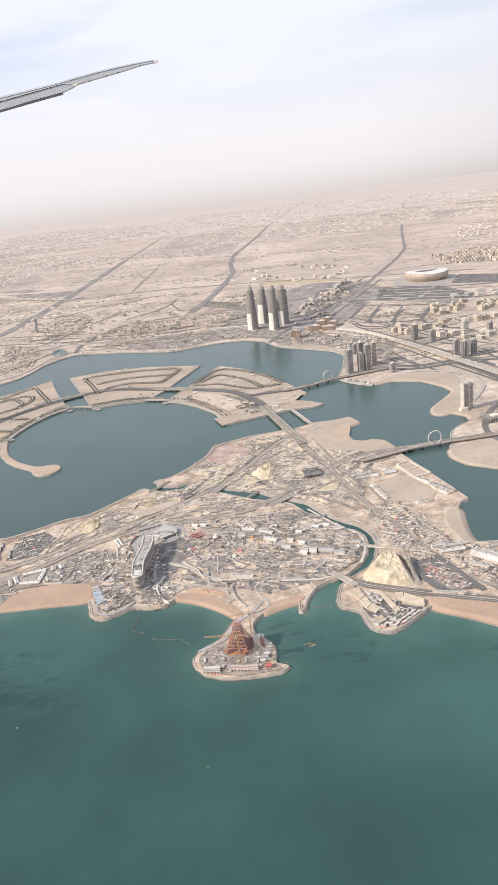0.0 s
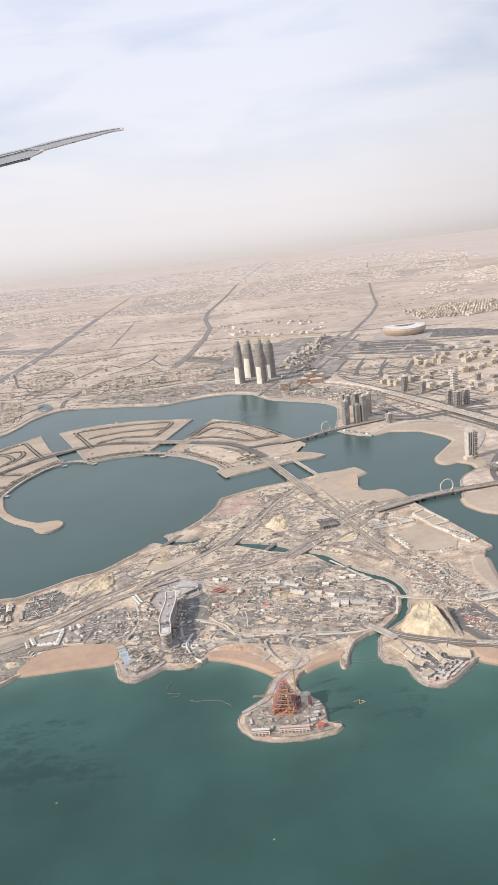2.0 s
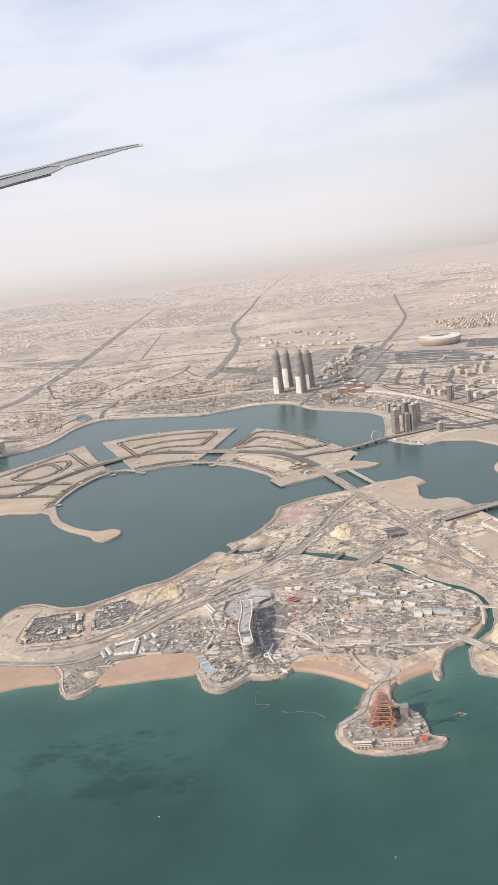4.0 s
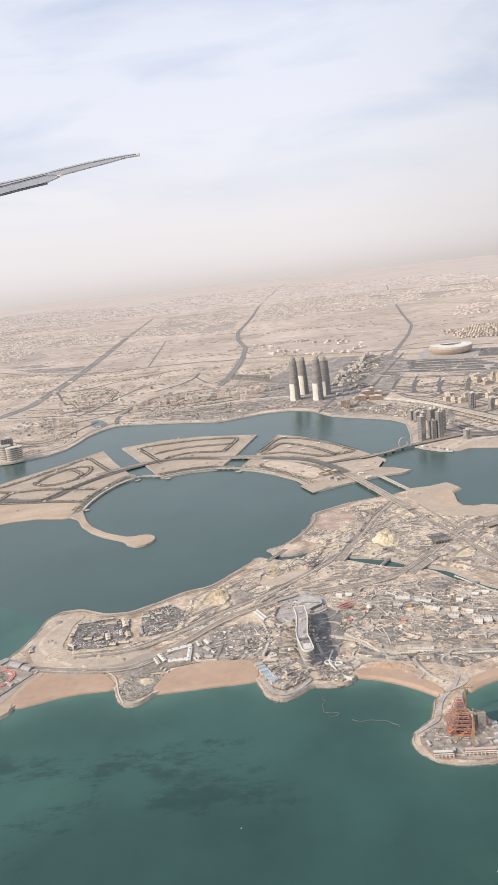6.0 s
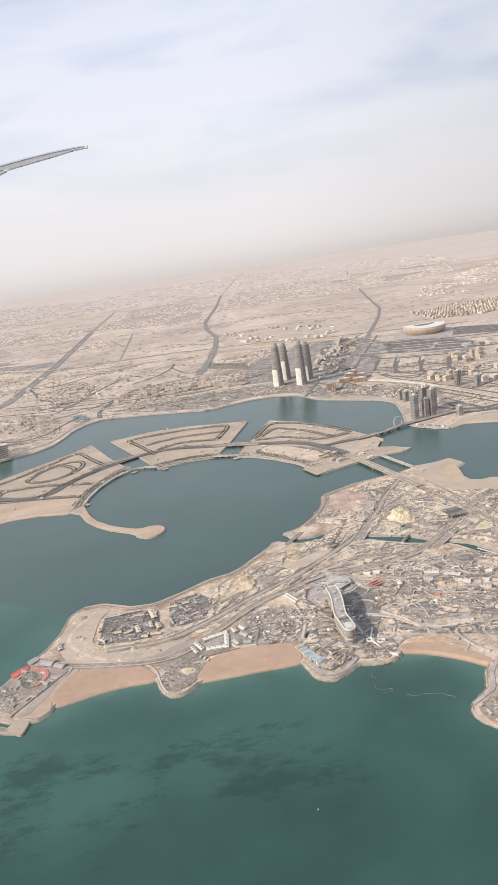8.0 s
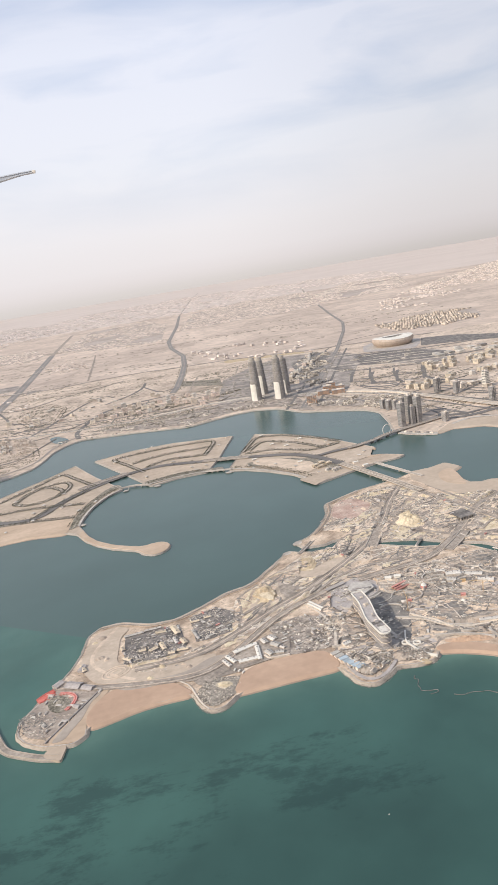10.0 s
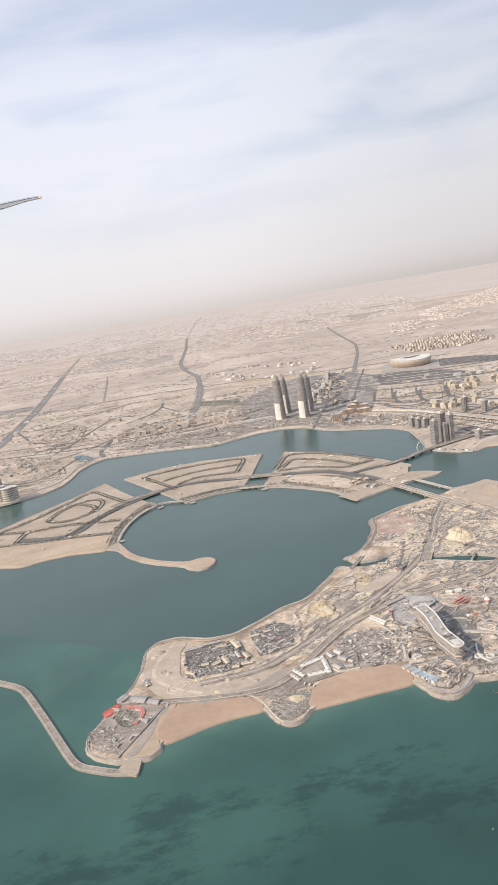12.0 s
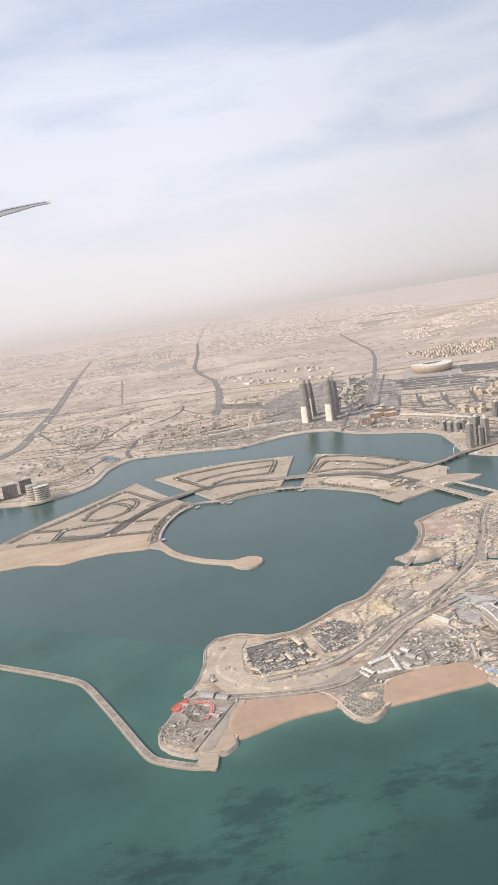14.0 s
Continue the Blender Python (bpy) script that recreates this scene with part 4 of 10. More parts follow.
RED_STORE = [(50, 182.9), (54.4, 180.9), (58.6, 172.2), (53.6, 173), (49.8, 179.4)]
LOBE = [(-23.1, 187.1), (-18.9, 188.5), (-12.5, 181.7), (-14.8, 177.4), (-19.2, 174.9), (-20.4, 176.1)]
LOBE_B = [(-11.4, 182.5), (-6.6, 182.6), (-5.5, 179.2), (-7.3, 176.9), (-11.3, 177.3)]
WEST_SPOIL = [(-66.4, 199.9), (-53.5, 200.3), (-42.5, 203.1), (-31.8, 211), (-35.3, 205.3), (-43.6, 199.7), (-54.8, 194.9), (-65.3, 196)]
QUARTER = [(39.1, 510.1), (57.8, 556.8), (88.3, 641.2), (100.7, 630.3), (70.2, 523.2), (54.8, 479.9)]
SITE_WALL_A = [(-7.6, 194.5), (-2.6, 192.2), (0.3, 187.3), (5.6, 185)]
SITE_WALL_B = [(11.5, 184.4), (17.3, 183.2), (24.2, 181.8)]
SITE_WALL_C = [(7.6, 181.9), (8.7, 176.4), (11.1, 173)]
SITE_WALL_D = [(-2.9, 184.1), (2.9, 182.2), (7.3, 178.8)]
HOARDING_RED_A = [(-84.6, 195.3), (-83.3, 196.6), (-81.6, 197.7)]
HOARDING_RED_B = [(-79.9, 195.7), (-77.8, 195), (-76.4, 193.2), (-76.7, 191), (-78.2, 189.1)]
FENCE_YARD = [(-71.4, 193.8), (-75.9, 187.4), (-81.2, 179.7)]
TRACK_A = [(-67.7, 220.6), (-71.9, 213.9), (-74.7, 206), (-70.7, 199.4), (-64.4, 194.5)]
TRACK_B = [(-46.4, 207.6), (-37.3, 212.2), (-26.7, 220.5), (-15, 230.4)]
TRACK_C = [(-21.7, 213), (-14.7, 219.2), (-5.8, 223.7), (6.2, 222.3)]
TRACK_D = [(8.6, 251.9), (18.3, 233.9), (33.1, 222.2), (39.8, 213.5)]
TRACK_E = [(32.9, 272.4), (38.2, 245.1), (44.3, 230.5), (49, 211.1), (53.1, 202.2)]
TRACK_F = [(-6.8, 259), (6.4, 270.2), (17.8, 271.9), (27.3, 260.7)]
TRACK_G = [(37.4, 235.4), (42.5, 215.1), (49.6, 199.1), (55, 183.2)]
TRACK_H = [(30.3, 229.1), (37.4, 235.4), (45.2, 244.3), (56, 247.4)]
GROVE_LINE = [(-22, 603), (-10, 592), (1, 575)]
PROM_WEST = [(-69, 339.8), (-74.4, 334.3), (-79.3, 324.3), (-82.3, 313.3), (-83.4, 304.1)]
PROM_MID = [(-33.6, 342), (-44.2, 342.4), (-57.3, 339.5)]
PROM_EAST = [(0.2, 305.2), (-3.4, 314.4), (-10.6, 325.4), (-18.4, 333.9), (-23.7, 337.5)]
WEST_SHORE_TOWN = [(-162, 481.8), (-160.1, 500.9), (-139.1, 494.2), (-129.2, 458.7), (-134.3, 448.7), (-154.5, 463.8)]
FLATS_SPARSE = [(-156.3, 508.9), (-142.3, 586.4), (-106, 603.2), (-82.6, 588.1), (-90.5, 543.6), (-121.5, 518.9)]
FLATS_RIGHT = [(89.3, 441.3), (104.9, 440.6), (115.8, 410.3), (140, 411.8), (163.3, 413.9), (149.6, 377.7), (130.2, 381.4), (106, 394.2)]
ROW_STADIUM = [(145.9, 525.3), (177.2, 527.4), (202.6, 517.5), (193.5, 493.4), (169.2, 502.3), (141.5, 508.4)]
OUTLYING_A = [(-251.8, 749.6), (-193.2, 734.5), (-140.9, 625.8), (-175.1, 581.4), (-205.8, 599.1)]
OUTLYING_B = [(-171.3, 948.3), (-121.6, 947.2), (-109.3, 852.8), (-152.9, 869.7)]
OUTLYING_C = [(1.4, 811.4), (55.3, 810.4), (97.6, 764.8), (110.9, 701.7), (66.5, 660.3), (8.1, 711.7)]
BOOM_A = [(-11.7, 173.5), (-12.4, 172.7), (-11.5, 172.1), (-12.5, 170.5), (-12.3, 169.4), (-12.6, 168.7), (-11.2, 168.1), (-9.6, 167.9), (-9.9, 167.1), (-11.4, 167.1)]
BOOM_B = [(-7.7, 165.5), (-6.4, 164.6), (-4.8, 164.9), (-2.8, 164.3), (-1.8, 164.2), (-0.9, 163.1), (0, 162.6), (0, 162)]
BOOM_C = [(16, 153.5), (17.6, 154.3), (19.1, 154.3), (19.1, 153.4)]
BOOM_D = [(23.9, 171.5), (26.2, 171), (28.6, 170.9), (30.3, 171)]
FRAME_SPOT = [(23.3, 158.8)]
BOATS = [(5.5, 130.7), (-28.2, 143.1)]
PLAIN_LEFT = [(-189.4, 545.4), (-267.4, 800.7), (-173.3, 772.5), (-82.4, 701.8), (-30.7, 680.7), (-35.4, 584.4), (-93.4, 569), (-109.8, 493.9)]
PLAIN_MID = [(-92, 493.6), (-71.7, 555.6), (-31.3, 554.9), (-11.9, 629.5), (27, 653.3), (63.7, 642), (25.8, 495.5), (-4.9, 464.4), (-48.3, 461.8)]
PLAIN_RIGHT = [(70.5, 420.1), (73.2, 488.3), (90.6, 509.2), (120, 478.4), (149.1, 440), (115.9, 337.1), (98.6, 344.8), (80.8, 352.7)]
PLAIN_FAR = [(-295.6, 892.7), (-471, 1466.6), (-166.5, 1221.4), (12.7, 1098.7), (196.2, 997.8), (293.4, 892.3), (213.4, 683), (22.9, 721.2), (-116,
    771.3)]
PATH_A = [(11.2, 170.1), (14.8, 171.7), (16.2, 173.4), (14, 177), (12.7, 179.8), (13.5, 181.8), (15.4, 182.5)]
PATH_B = [(-6.4, 193.5), (-2, 191.6), (0.8, 186.7), (6.1, 184.5), (12.7, 184.2)]
PATH_C = [(6.8, 174.8), (8.8, 176.8), (7.4, 179.8), (8.3, 182.9)]
PATH_D = [(15.4, 182.5), (21.8, 181.8), (27.5, 181.1), (32, 182.4)]
PATH_E = [(-10.9, 196.5), (-10.4, 189.1), (-9, 184.2), (-6.6, 179.9)]
PATH_F = [(27.1, 216.9), (34, 205.5), (38.9, 199.9), (38.9, 192.8), (37, 186.6)]
PATH_G = [(29.6, 219.8), (36.2, 211.4), (42, 202.2), (42.8, 194.8)]
PATH_H = [(-22.6, 189.3), (-20.6, 196.1), (-21.8, 204.3), (-24, 210)]
LOBE_SAND = [(-81.3, 179.7), (-78, 184), (-74.4, 188.8), (-70.6, 193.8), (-69.4, 192.7), (-72.9, 188.2), (-73.9, 185.2), (-73.7, 182.3), (-73.7,
    179.3), (-75.1, 178), (-77.3, 178.2)]
BELT_WEST = [(-68, 344.3), (-74.1, 339.1), (-79.2, 328), (-82.7, 313.5), (-84.1, 303.2), (-87.5, 301.5), (-86, 313.6), (-82.4, 327.9), (-76.2, 342.3),
    (-71.1, 349.3)]
BELT_MID = [(-59.8, 344.3), (-44.3, 348.1), (-26.2, 343.8), (-26.4, 338.5), (-44.1, 341.9), (-58.1, 338.6)]
BELT_EAST = [(-16.7, 341.9), (0.6, 336.8), (12.8, 325.1), (17.9, 313.5), (12.7, 310.9), (7.4, 319), (-4.8, 329.4), (-15.9, 335.4)]
ISLE_PLOT = [(-12.8, 338.6), (0.9, 333.5), (7.2, 317.5), (3.9, 311.1), (-1.9, 316.1), (-8.3, 326.1)]
MARINA_LOOP = [(127.2, 302.1), (107.1, 293.4), (96.3, 284.1), (88.7, 267.7), (87.6, 257.1), (90.4, 249.2), (100, 240)]
VIADUCT_ROAD = [(102, 348.2), (108.2, 328.8), (112.8, 308.6), (118.7, 282.7)]
TERRACE_A = [(54.3, 207.1), (54.1, 202.1), (55.7, 198.4), (58.1, 197.3)]
TERRACE_B = [(55.4, 208.1), (55.6, 203.9), (57, 200.5), (58.9, 199.3)]
TERRACE_C = [(53, 205.4), (52.7, 200.6), (54.5, 196.7), (57.1, 195.3)]
RING_SPOT = [(34.5, 198.7)]
JETTY_ROOT = [(-77.2, 178.9), (-77.0, 177.2), (-77.8, 173.4), (-80.4, 175.0), (-81.4, 176.2), (-80.7, 177.5), (-79.7, 178.0), (-79.4, 179.4)]
SPIT_CRESCENT = [(38.8, 274.5), (40.5, 279.9), (43.1, 282.7), (46.4, 283.4), (46.3, 277.8), (44.6, 268.4), (43.6, 264.3), (41.1, 266.2), (39.1,
    269.7)]
FORECOURT = [(-16.4, 214.6), (-9.3, 217.7), (-5.3, 213.7), (-5.8, 209), (-9, 205.8), (-11.8, 207.3), (-16.7, 200.8), (-19, 204.8)]
# Dark sheet that paints in the shadow beside the hotel.
HOTEL_SHADE = [(-10.7, 205.4), (-5.9, 208.6), (-1.8, 202), (-5.5, 190.3), (-8.8, 181.8), (-11.8, 182.8), (-11.8, 189.3)]
FOUND_A = [(42.1, 237.9), (47.4, 237.2)]
FOUND_B = [(43, 234.7), (47.8, 234.1)]
FOUND_C = [(49.4, 240.5), (54.1, 236)]
FOUND_D = [(59.5, 229.7), (66.4, 218.6)]
FOUND_E = [(61.7, 223.4), (64.6, 217.7)]
FOUND_F = [(46, 228.4), (48.4, 218.2)]
FOUND_G = [(55.4, 214.2), (59.6, 215.1)]
MARINA_SHELL = [(93.1, 271.6)]
ZONE_WEST = [(-39.6, 220.1), (-29.2, 228.6), (-16.5, 238.8), (-10, 239), (-2.5, 233.6), (-0.1, 230), (-10.5, 222), (-21.7, 211.8), (-30.9, 205), (-43,
    198.8), (-50.5, 198.5), (-60.2, 198.9), (-71.2, 196.7), (-74.4, 203.3), (-69, 201.6), (-52.5, 200.7), (-42.6, 205.1)]
RING_PILE = [(-68.4, 199)]
PINK_PILE = [(-72.1, 215.6), (-72.1, 206.4), (-53.2, 194.5), (-61.2, 193.6)]
LONG_SHED = [(-17.8, 213.6), (-12.8, 215.7)]
WHITE_WALLS = [(-23.4, 209.5), (-21.3, 205.1)]
PODIUM = [(-13.2, 211.2), (-11, 214), (-7.3, 211.8), (-7.1, 209.2), (-9.2, 207.9), (-11.5, 206), (-12.3, 205)]
ISLE_CORNER = [(-2.6, 304.6), (5.1, 309), (8.1, 300), (1, 294.8)]
SPUR_A = [(32.7, 174.5), (34.7, 175.9), (35.7, 172.6), (34.4, 171.2)]
SPUR_B = [(34.5, 171.0), (35.8, 172.3), (36.6, 169.8), (35.4, 168.2)]
SPUR_C = [(38.6, 173.5), (39.4, 173.8), (41.9, 166.6), (40.9, 166.0)]
SPUR_D = [(41.9, 172.7), (43.6, 172.5), (42.9, 169.6), (42.3, 170.4)]
SPUR_E = [(42.6, 168.8), (43.8, 172.2), (47.1, 169.4), (46.7, 167.2)]
SPUR_F = [(35.5, 168.0), (36.7, 169.6), (38.1, 168.0), (37.0, 166.4)]
SPUR_G = [(36.0, 164.2), (37.9, 165.4), (38.7, 163.8), (37.0, 162.7)]
SPUR_PADS = [(36.7, 173.6), (37.0, 172.2), (37.4, 170.8), (36.9, 169.4), (38.1, 172.4), (38.5, 170.9)]
SPUR_BOXES = [(40.9, 163.0), (42.0, 163.9), (43.1, 164.9), (44.2, 165.9), (41.8, 162.6), (42.9, 163.6), (44.2, 164.7), (45.2, 165.6), (39.9, 163.5), (38.9, 162.6), (37.6, 161.9), (39.7, 161.8), (36.4, 162.6), (40.4, 162.2), (39.4, 164.6), (41.4, 165.0)]
STORE_YARD = [(47.7, 185.3), (54.7, 185.7), (59.5, 172), (52, 172.3), (49.9, 177.2)]
STORE_ROAD_A = [(46.6, 187.6), (48.7, 177.9), (51.6, 172)]
STORE_ROAD_B = [(53.7, 186.4), (57.1, 177.8), (59.6, 171.1)]
TAN_YARD = [(55.4, 187), (63.2, 188.3), (66.4, 185.9), (58.2, 182.6)]
TRUCK_ROW = [(50.9, 171.5), (52.1, 171), (53.5, 170.7), (54.7, 170.2), (57.2, 169.5)]
KERB_HEADLAND = [(-59.1, 191), (-55.8, 190.2), (-53.4, 187.5), (-52.6, 183.7), (-51.7, 180.2), (-50.6, 178.1)]
ISLE_LINK = [(10.9, 330.8), (18.1, 332.8), (25.2, 333.2), (32.5, 334.5)]
TOWN_PLAIN_EAST = [(294.2, 1041.2), (432.3, 1239.8), (711.3, 1552.1), (1037.1, 1875.9), (561.6, 1107.4), (433, 1032.2), (296.5, 890.5), (247.4,
    913.5)]
SHORE_HOUSES = [(-154.8, 506.4), (-140.1, 503.8), (-121.7, 485.4), (-116.8, 449.7), (-131.4, 450.5), (-136.5, 469.4)]
SHORE_WALK = [(-172.7, 409), (-156.9, 409.2), (-139.8, 401), (-124.7, 409.6), (-114.3, 418.2), (-110.2, 433), (-108.1, 446.7), (-101.1, 462), (-92.9,
    469.4)]
SHORE_LANE = [(-169.4, 446.2), (-151.7, 445.2), (-135.1, 429.6), (-121.3, 436.7), (-115.6, 456.1), (-108, 476.5)]
GREEN_A = [(-147.9, 617.5), (-131.4, 627.6), (-112.1, 586.5), (-113.9, 533.4), (-128.1, 526.6), (-140.3, 559.9)]
GREEN_B = [(-155.1, 430.4), (-136.4, 440.9), (-118.4, 460), (-113.6, 431.8), (-123.7, 413.5), (-140.7, 408.2)]
GREEN_C = [(-108.8, 498.5), (-91.5, 501), (-59.8, 499.6), (-28.3, 494.2), (-28.1, 472.5), (-61.8, 471.8), (-91.6, 478.6)]
PALE_VIADUCT = [(46, 463.2), (63.2, 447.8), (72.4, 435.8), (80.3, 421.8), (85.9, 404)]
GREY_QUARTER = [(4.6, 579.7), (33.8, 623.3), (64.1, 650.9), (102.4, 630.2), (114.4, 575.1), (150, 563.2), (159.4, 523.2), (140.9, 486.9), (94.4,
    533.9), (62.4, 453.7), (42, 461), (17.7, 465.8), (-15.9, 454.7)]
CLUSTER_LOW = [(61.4, 390.9), (62.6, 386), (65.3, 384.8), (69.1, 385.6), (73.3, 345)]


# ---- building tools ----
def place(name, verts, faces, mat, parent=None, label=""):
    mesh = bpy.data.meshes.new(name)
    mesh.from_pydata(verts, [], faces)
    mesh.materials.append(mat)
    mesh.update()
    ob = new(name, mesh)
    if parent:
        ob.parent = parent
    if label:
        ob["label"] = label
    return ob


def part(name, bm, mat, parent=None, label=""):
    mesh = bpy.data.meshes.new(name)
    bm.to_mesh(mesh)
    bm.free()
    mesh.materials.append(mat)
    ob = new(name, mesh)
    if parent:
        ob.parent = parent
    if label:
        ob["label"] = label
    return ob


def rounded(pts, r=2.0, closed=True, steps=4):
    """The line through pts with its corners rounded off."""
    out, n = [], len(pts)
    for i, p in enumerate(pts):
        p = Vector(p)
        if not closed and i in (0, n - 1):
            out.append(p)
            continue
        a, b = Vector(pts[i - 1]), Vector(pts[(i + 1) % n])
        la, lb = (a - p).length, (b - p).length
        s = p + (a - p) * (min(r, la * 0.48) / max(la, 1e-6))
        e = p + (b - p) * (min(r, lb * 0.48) / max(lb, 1e-6))
        out += [(1 - k) ** 2 * s + 2 * k * (1 - k) * p + k * k * e for k in (j / steps for j in range(steps + 1))]
    return out


def area(pts):
    return sum(pts[i - 1][0] * pts[i][1] - pts[i][0] * pts[i - 1][1] for i in range(len(pts))) / 2


def offset(pts, d):
    """A closed line moved outwards by d."""
    sign = 1 if area(pts) > 0 else -1
    out = []
    for i, p in enumerate(pts):
        way = Vector(pts[(i + 1) % len(pts)]) - Vector(pts[i - 1])
        way = way.normalized() if way.length > 1e-6 else Vector((1, 0))
        out.append(Vector(p) + Vector((way.y, -way.x)) * d * sign)
    return out


def fill(pts, z):
    from mathutils.geometry import tessellate_polygon
    verts = [(p[0], p[1], z) for p in pts]
    return verts, [t if area([verts[i] for i in t]) > 0 else t[::-1] for t in tessellate_polygon([[Vector(v) for v in verts]])]


def land(name, pts, top, mat, label, bank=0.9, r=1.4, rag=0.2, kind="structure", category="ground", rock=M_ROCK):
    """A piece of raised ground with a bank of armour stone that runs down into the water."""
    line = []
    for p in rounded(pts, r):
        line.append(Vector(p) + Vector((noise.noise((p[0] * 0.6, p[1] * 0.6, 1.0)), noise.noise((p[0] * 0.6, p[1] * 0.6, 9.0)))) * rag)
    ob = tagged(place(name, *fill(line, top), mat), label, category, "", kind)
    foot = offset(line, bank)
    lip = offset(line, -0.15 * bank)
    n = len(line)
    verts = [(p[0], p[1], top + 0.02) for p in lip] + [(p[0], p[1], top + 0.10) for p in line] + [(p[0], p[1], -0.35) for p in foot]
    faces = []
    for i in range(n):
        j = (i + 1) % n
        for k in (0, n):
            q = (i + k, i + k + n, j + k + n, j + k)
            faces.append(q if area(line) < 0 else q[::-1])
    place("rock_bank", verts, faces, rock, ob, "grey-brown armour stone bank")
    run, edge = [], offset(line, -0.3)
    for p in edge + edge[:1]:
        if any(inside(p, q) for q in SANDS):
            if len(run) > 2:
                place("quay_edge", *strip(run, 0.2, top + 0.13, 0.2, 0.05, False, 1), M_CONCRETE, ob, "pale edging along the shore")
            run = []
        else:
            run.append(tuple(p))
    if len(run) > 2:
        place("quay_edge", *strip(run, 0.2, top + 0.13, 0.2, 0.05, False, 1), M_CONCRETE, ob, "pale edging along the shore")
    return ob


def sheet(name, pts, z, mat, label, category="ground", r=2.0, thick=0.06, parent=None):
    """A thin layer of ground laid over the land."""
    line = rounded(pts, r)
    verts, faces = fill(line, z)
    n = len(line)
    verts += [(v[0], v[1], z - thick) for v in verts]
    for i in range(n):
        j = (i + 1) % n
        q = (i, i + n, j + n, j)
        faces.append(q if area(line) > 0 else q[::-1])
    return tagged(place(name, verts, faces, mat, parent), label, category, "", "structure")


def shore(name, pts, mat, label, reach=1.0):
    """A beach: a flat top whose edge slopes gently down into the water."""
    line = rounded(pts, 0.6 if name == "beach_spit" else 2.0)
    rows = [(offset(line, d * reach), z) for d, z in ((0.7 if name == "beach_spit" else 0.3, GROUND + 0.146), (1.3, 0.16), (2.0, -0.12))]
    verts, faces = fill(rows[0][0], rows[0][1])
    n = len(line)
    for k, (some, z) in enumerate(rows[1:]):
        verts += [(p[0], p[1], z) for p in some]
        for i in range(n):
            j = (i + 1) % n
            q = (i + k * n, i + k * n + n, j + k * n + n, j + k * n)
            faces.append(q if area(line) > 0 else q[::-1])
    ob = tagged(place(name, verts, faces, mat), label, "beach", "", "structure")
    ob.data.materials.append(M_WET)
    for p in ob.data.polygons[-n:]:
        p.material_index = 1
    return ob


def strip(pts, width, z, thick, r=8.0, closed=False, steps=6):
    """Vertices and faces of a band of even width along a line."""
    line = rounded(pts, r, closed, steps)
    verts, faces, n = [], [], len(line)
    for i, p in enumerate(line):
        a, b = line[i - 1] if i or closed else line[0], line[(i + 1) % n] if i < n - 1 or closed else line[-1]
        way = (b - a).normalized() if (b - a).length > 1e-6 else Vector((1, 0))
        side = Vector((-way.y, way.x)) * width / 2
        h = z(i / max(n - 1, 1)) if callable(z) else z
        for q, dz in ((p + side, 0), (p - side, 0), (p - side, -thick), (p + side, -thick)):
            verts.append((q[0], q[1], h + dz))
    for i in range(n if closed else n - 1):
        a, b = 4 * i, 4 * ((i + 1) % n)
        faces += [(a, a + 1, b + 1, b), (a + 1, a + 2, b + 2, b + 1), (a + 3, a, b, b + 3), (a + 2, a + 3, b + 3, b + 2)]
    if not closed:
        faces += [(0, 3, 2, 1), (4 * n - 4, 4 * n - 3, 4 * n - 2, 4 * n - 1)]
    return verts, faces


def road(name, pts, width, mat, label, z=0.5, r=10.0, category="road", parent=None, thick=0.1):
    return tagged(place(name, *strip(pts, width, z, thick, r), mat, parent), label, category, "", "structure")


def boxes(items):
    """Vertices and faces of many boxes: x, y, z, length, width, height, turn, and how far the top is drawn in."""
    verts, faces = [], []
    for x, y, z, sx, sy, h, a, taper in items:
        c, s, k = math.cos(a), math.sin(a), len(verts)
        for dz, f in ((0, 1), (h, taper)):
            for u, v in ((-1, -1), (1, -1), (1, 1), (-1, 1)):
                u, v = u * sx / 2 * f, v * sy / 2 * f
                verts.append((x + c * u - s * v, y + s * u + c * v, z + dz))
        faces += [(k + 4, k + 5, k + 6, k + 7), (k, k + 1, k + 5, k + 4), (k + 1, k + 2, k + 6, k + 5), (k + 2, k + 3, k + 7, k + 6), (k + 3, k, k + 4, k + 7)]
    return verts, faces


def inside(p, poly):
    hit = False
    for i in range(len(poly)):
        (x1, y1), (x2, y2) = poly[i - 1][:2], poly[i][:2]
        if (y1 > p[1]) != (y2 > p[1]) and p[0] < (x2 - x1) * (p[1] - y1) / (y2 - y1) + x1:
            hit = not hit
    return hit


def scatter(poly, count, rng):
    xs, ys = [p[0] for p in poly], [p[1] for p in poly]
    out = []
    while len(out) < count:
        p = (rng.uniform(min(xs), max(xs)), rng.uniform(min(ys), max(ys)))
        if inside(p, poly):
            out.append(p)
    return out


def empty(name, m, label, category, group=""):
    ob = new(name)
    ob.matrix_basis = m
    return tagged(ob, label, category, group)


def box(sx, sy, h, z=0.0, x=0.0, y=0.0, bevel=0.0, taper=1.0):
    bm = bmesh.new()
    bmesh.ops.create_cube(bm, size=1)
    for v in bm.verts:
        f = taper if v.co.z > 0 else 1
        v.co = Vector((v.co.x * sx * f + x, v.co.y * sy * f + y, (v.co.z + 0.5) * h + z))
    if bevel:
        bmesh.ops.bevel(bm, geom=bm.edges[:], offset=bevel, segments=1, affect="EDGES")
    return bm


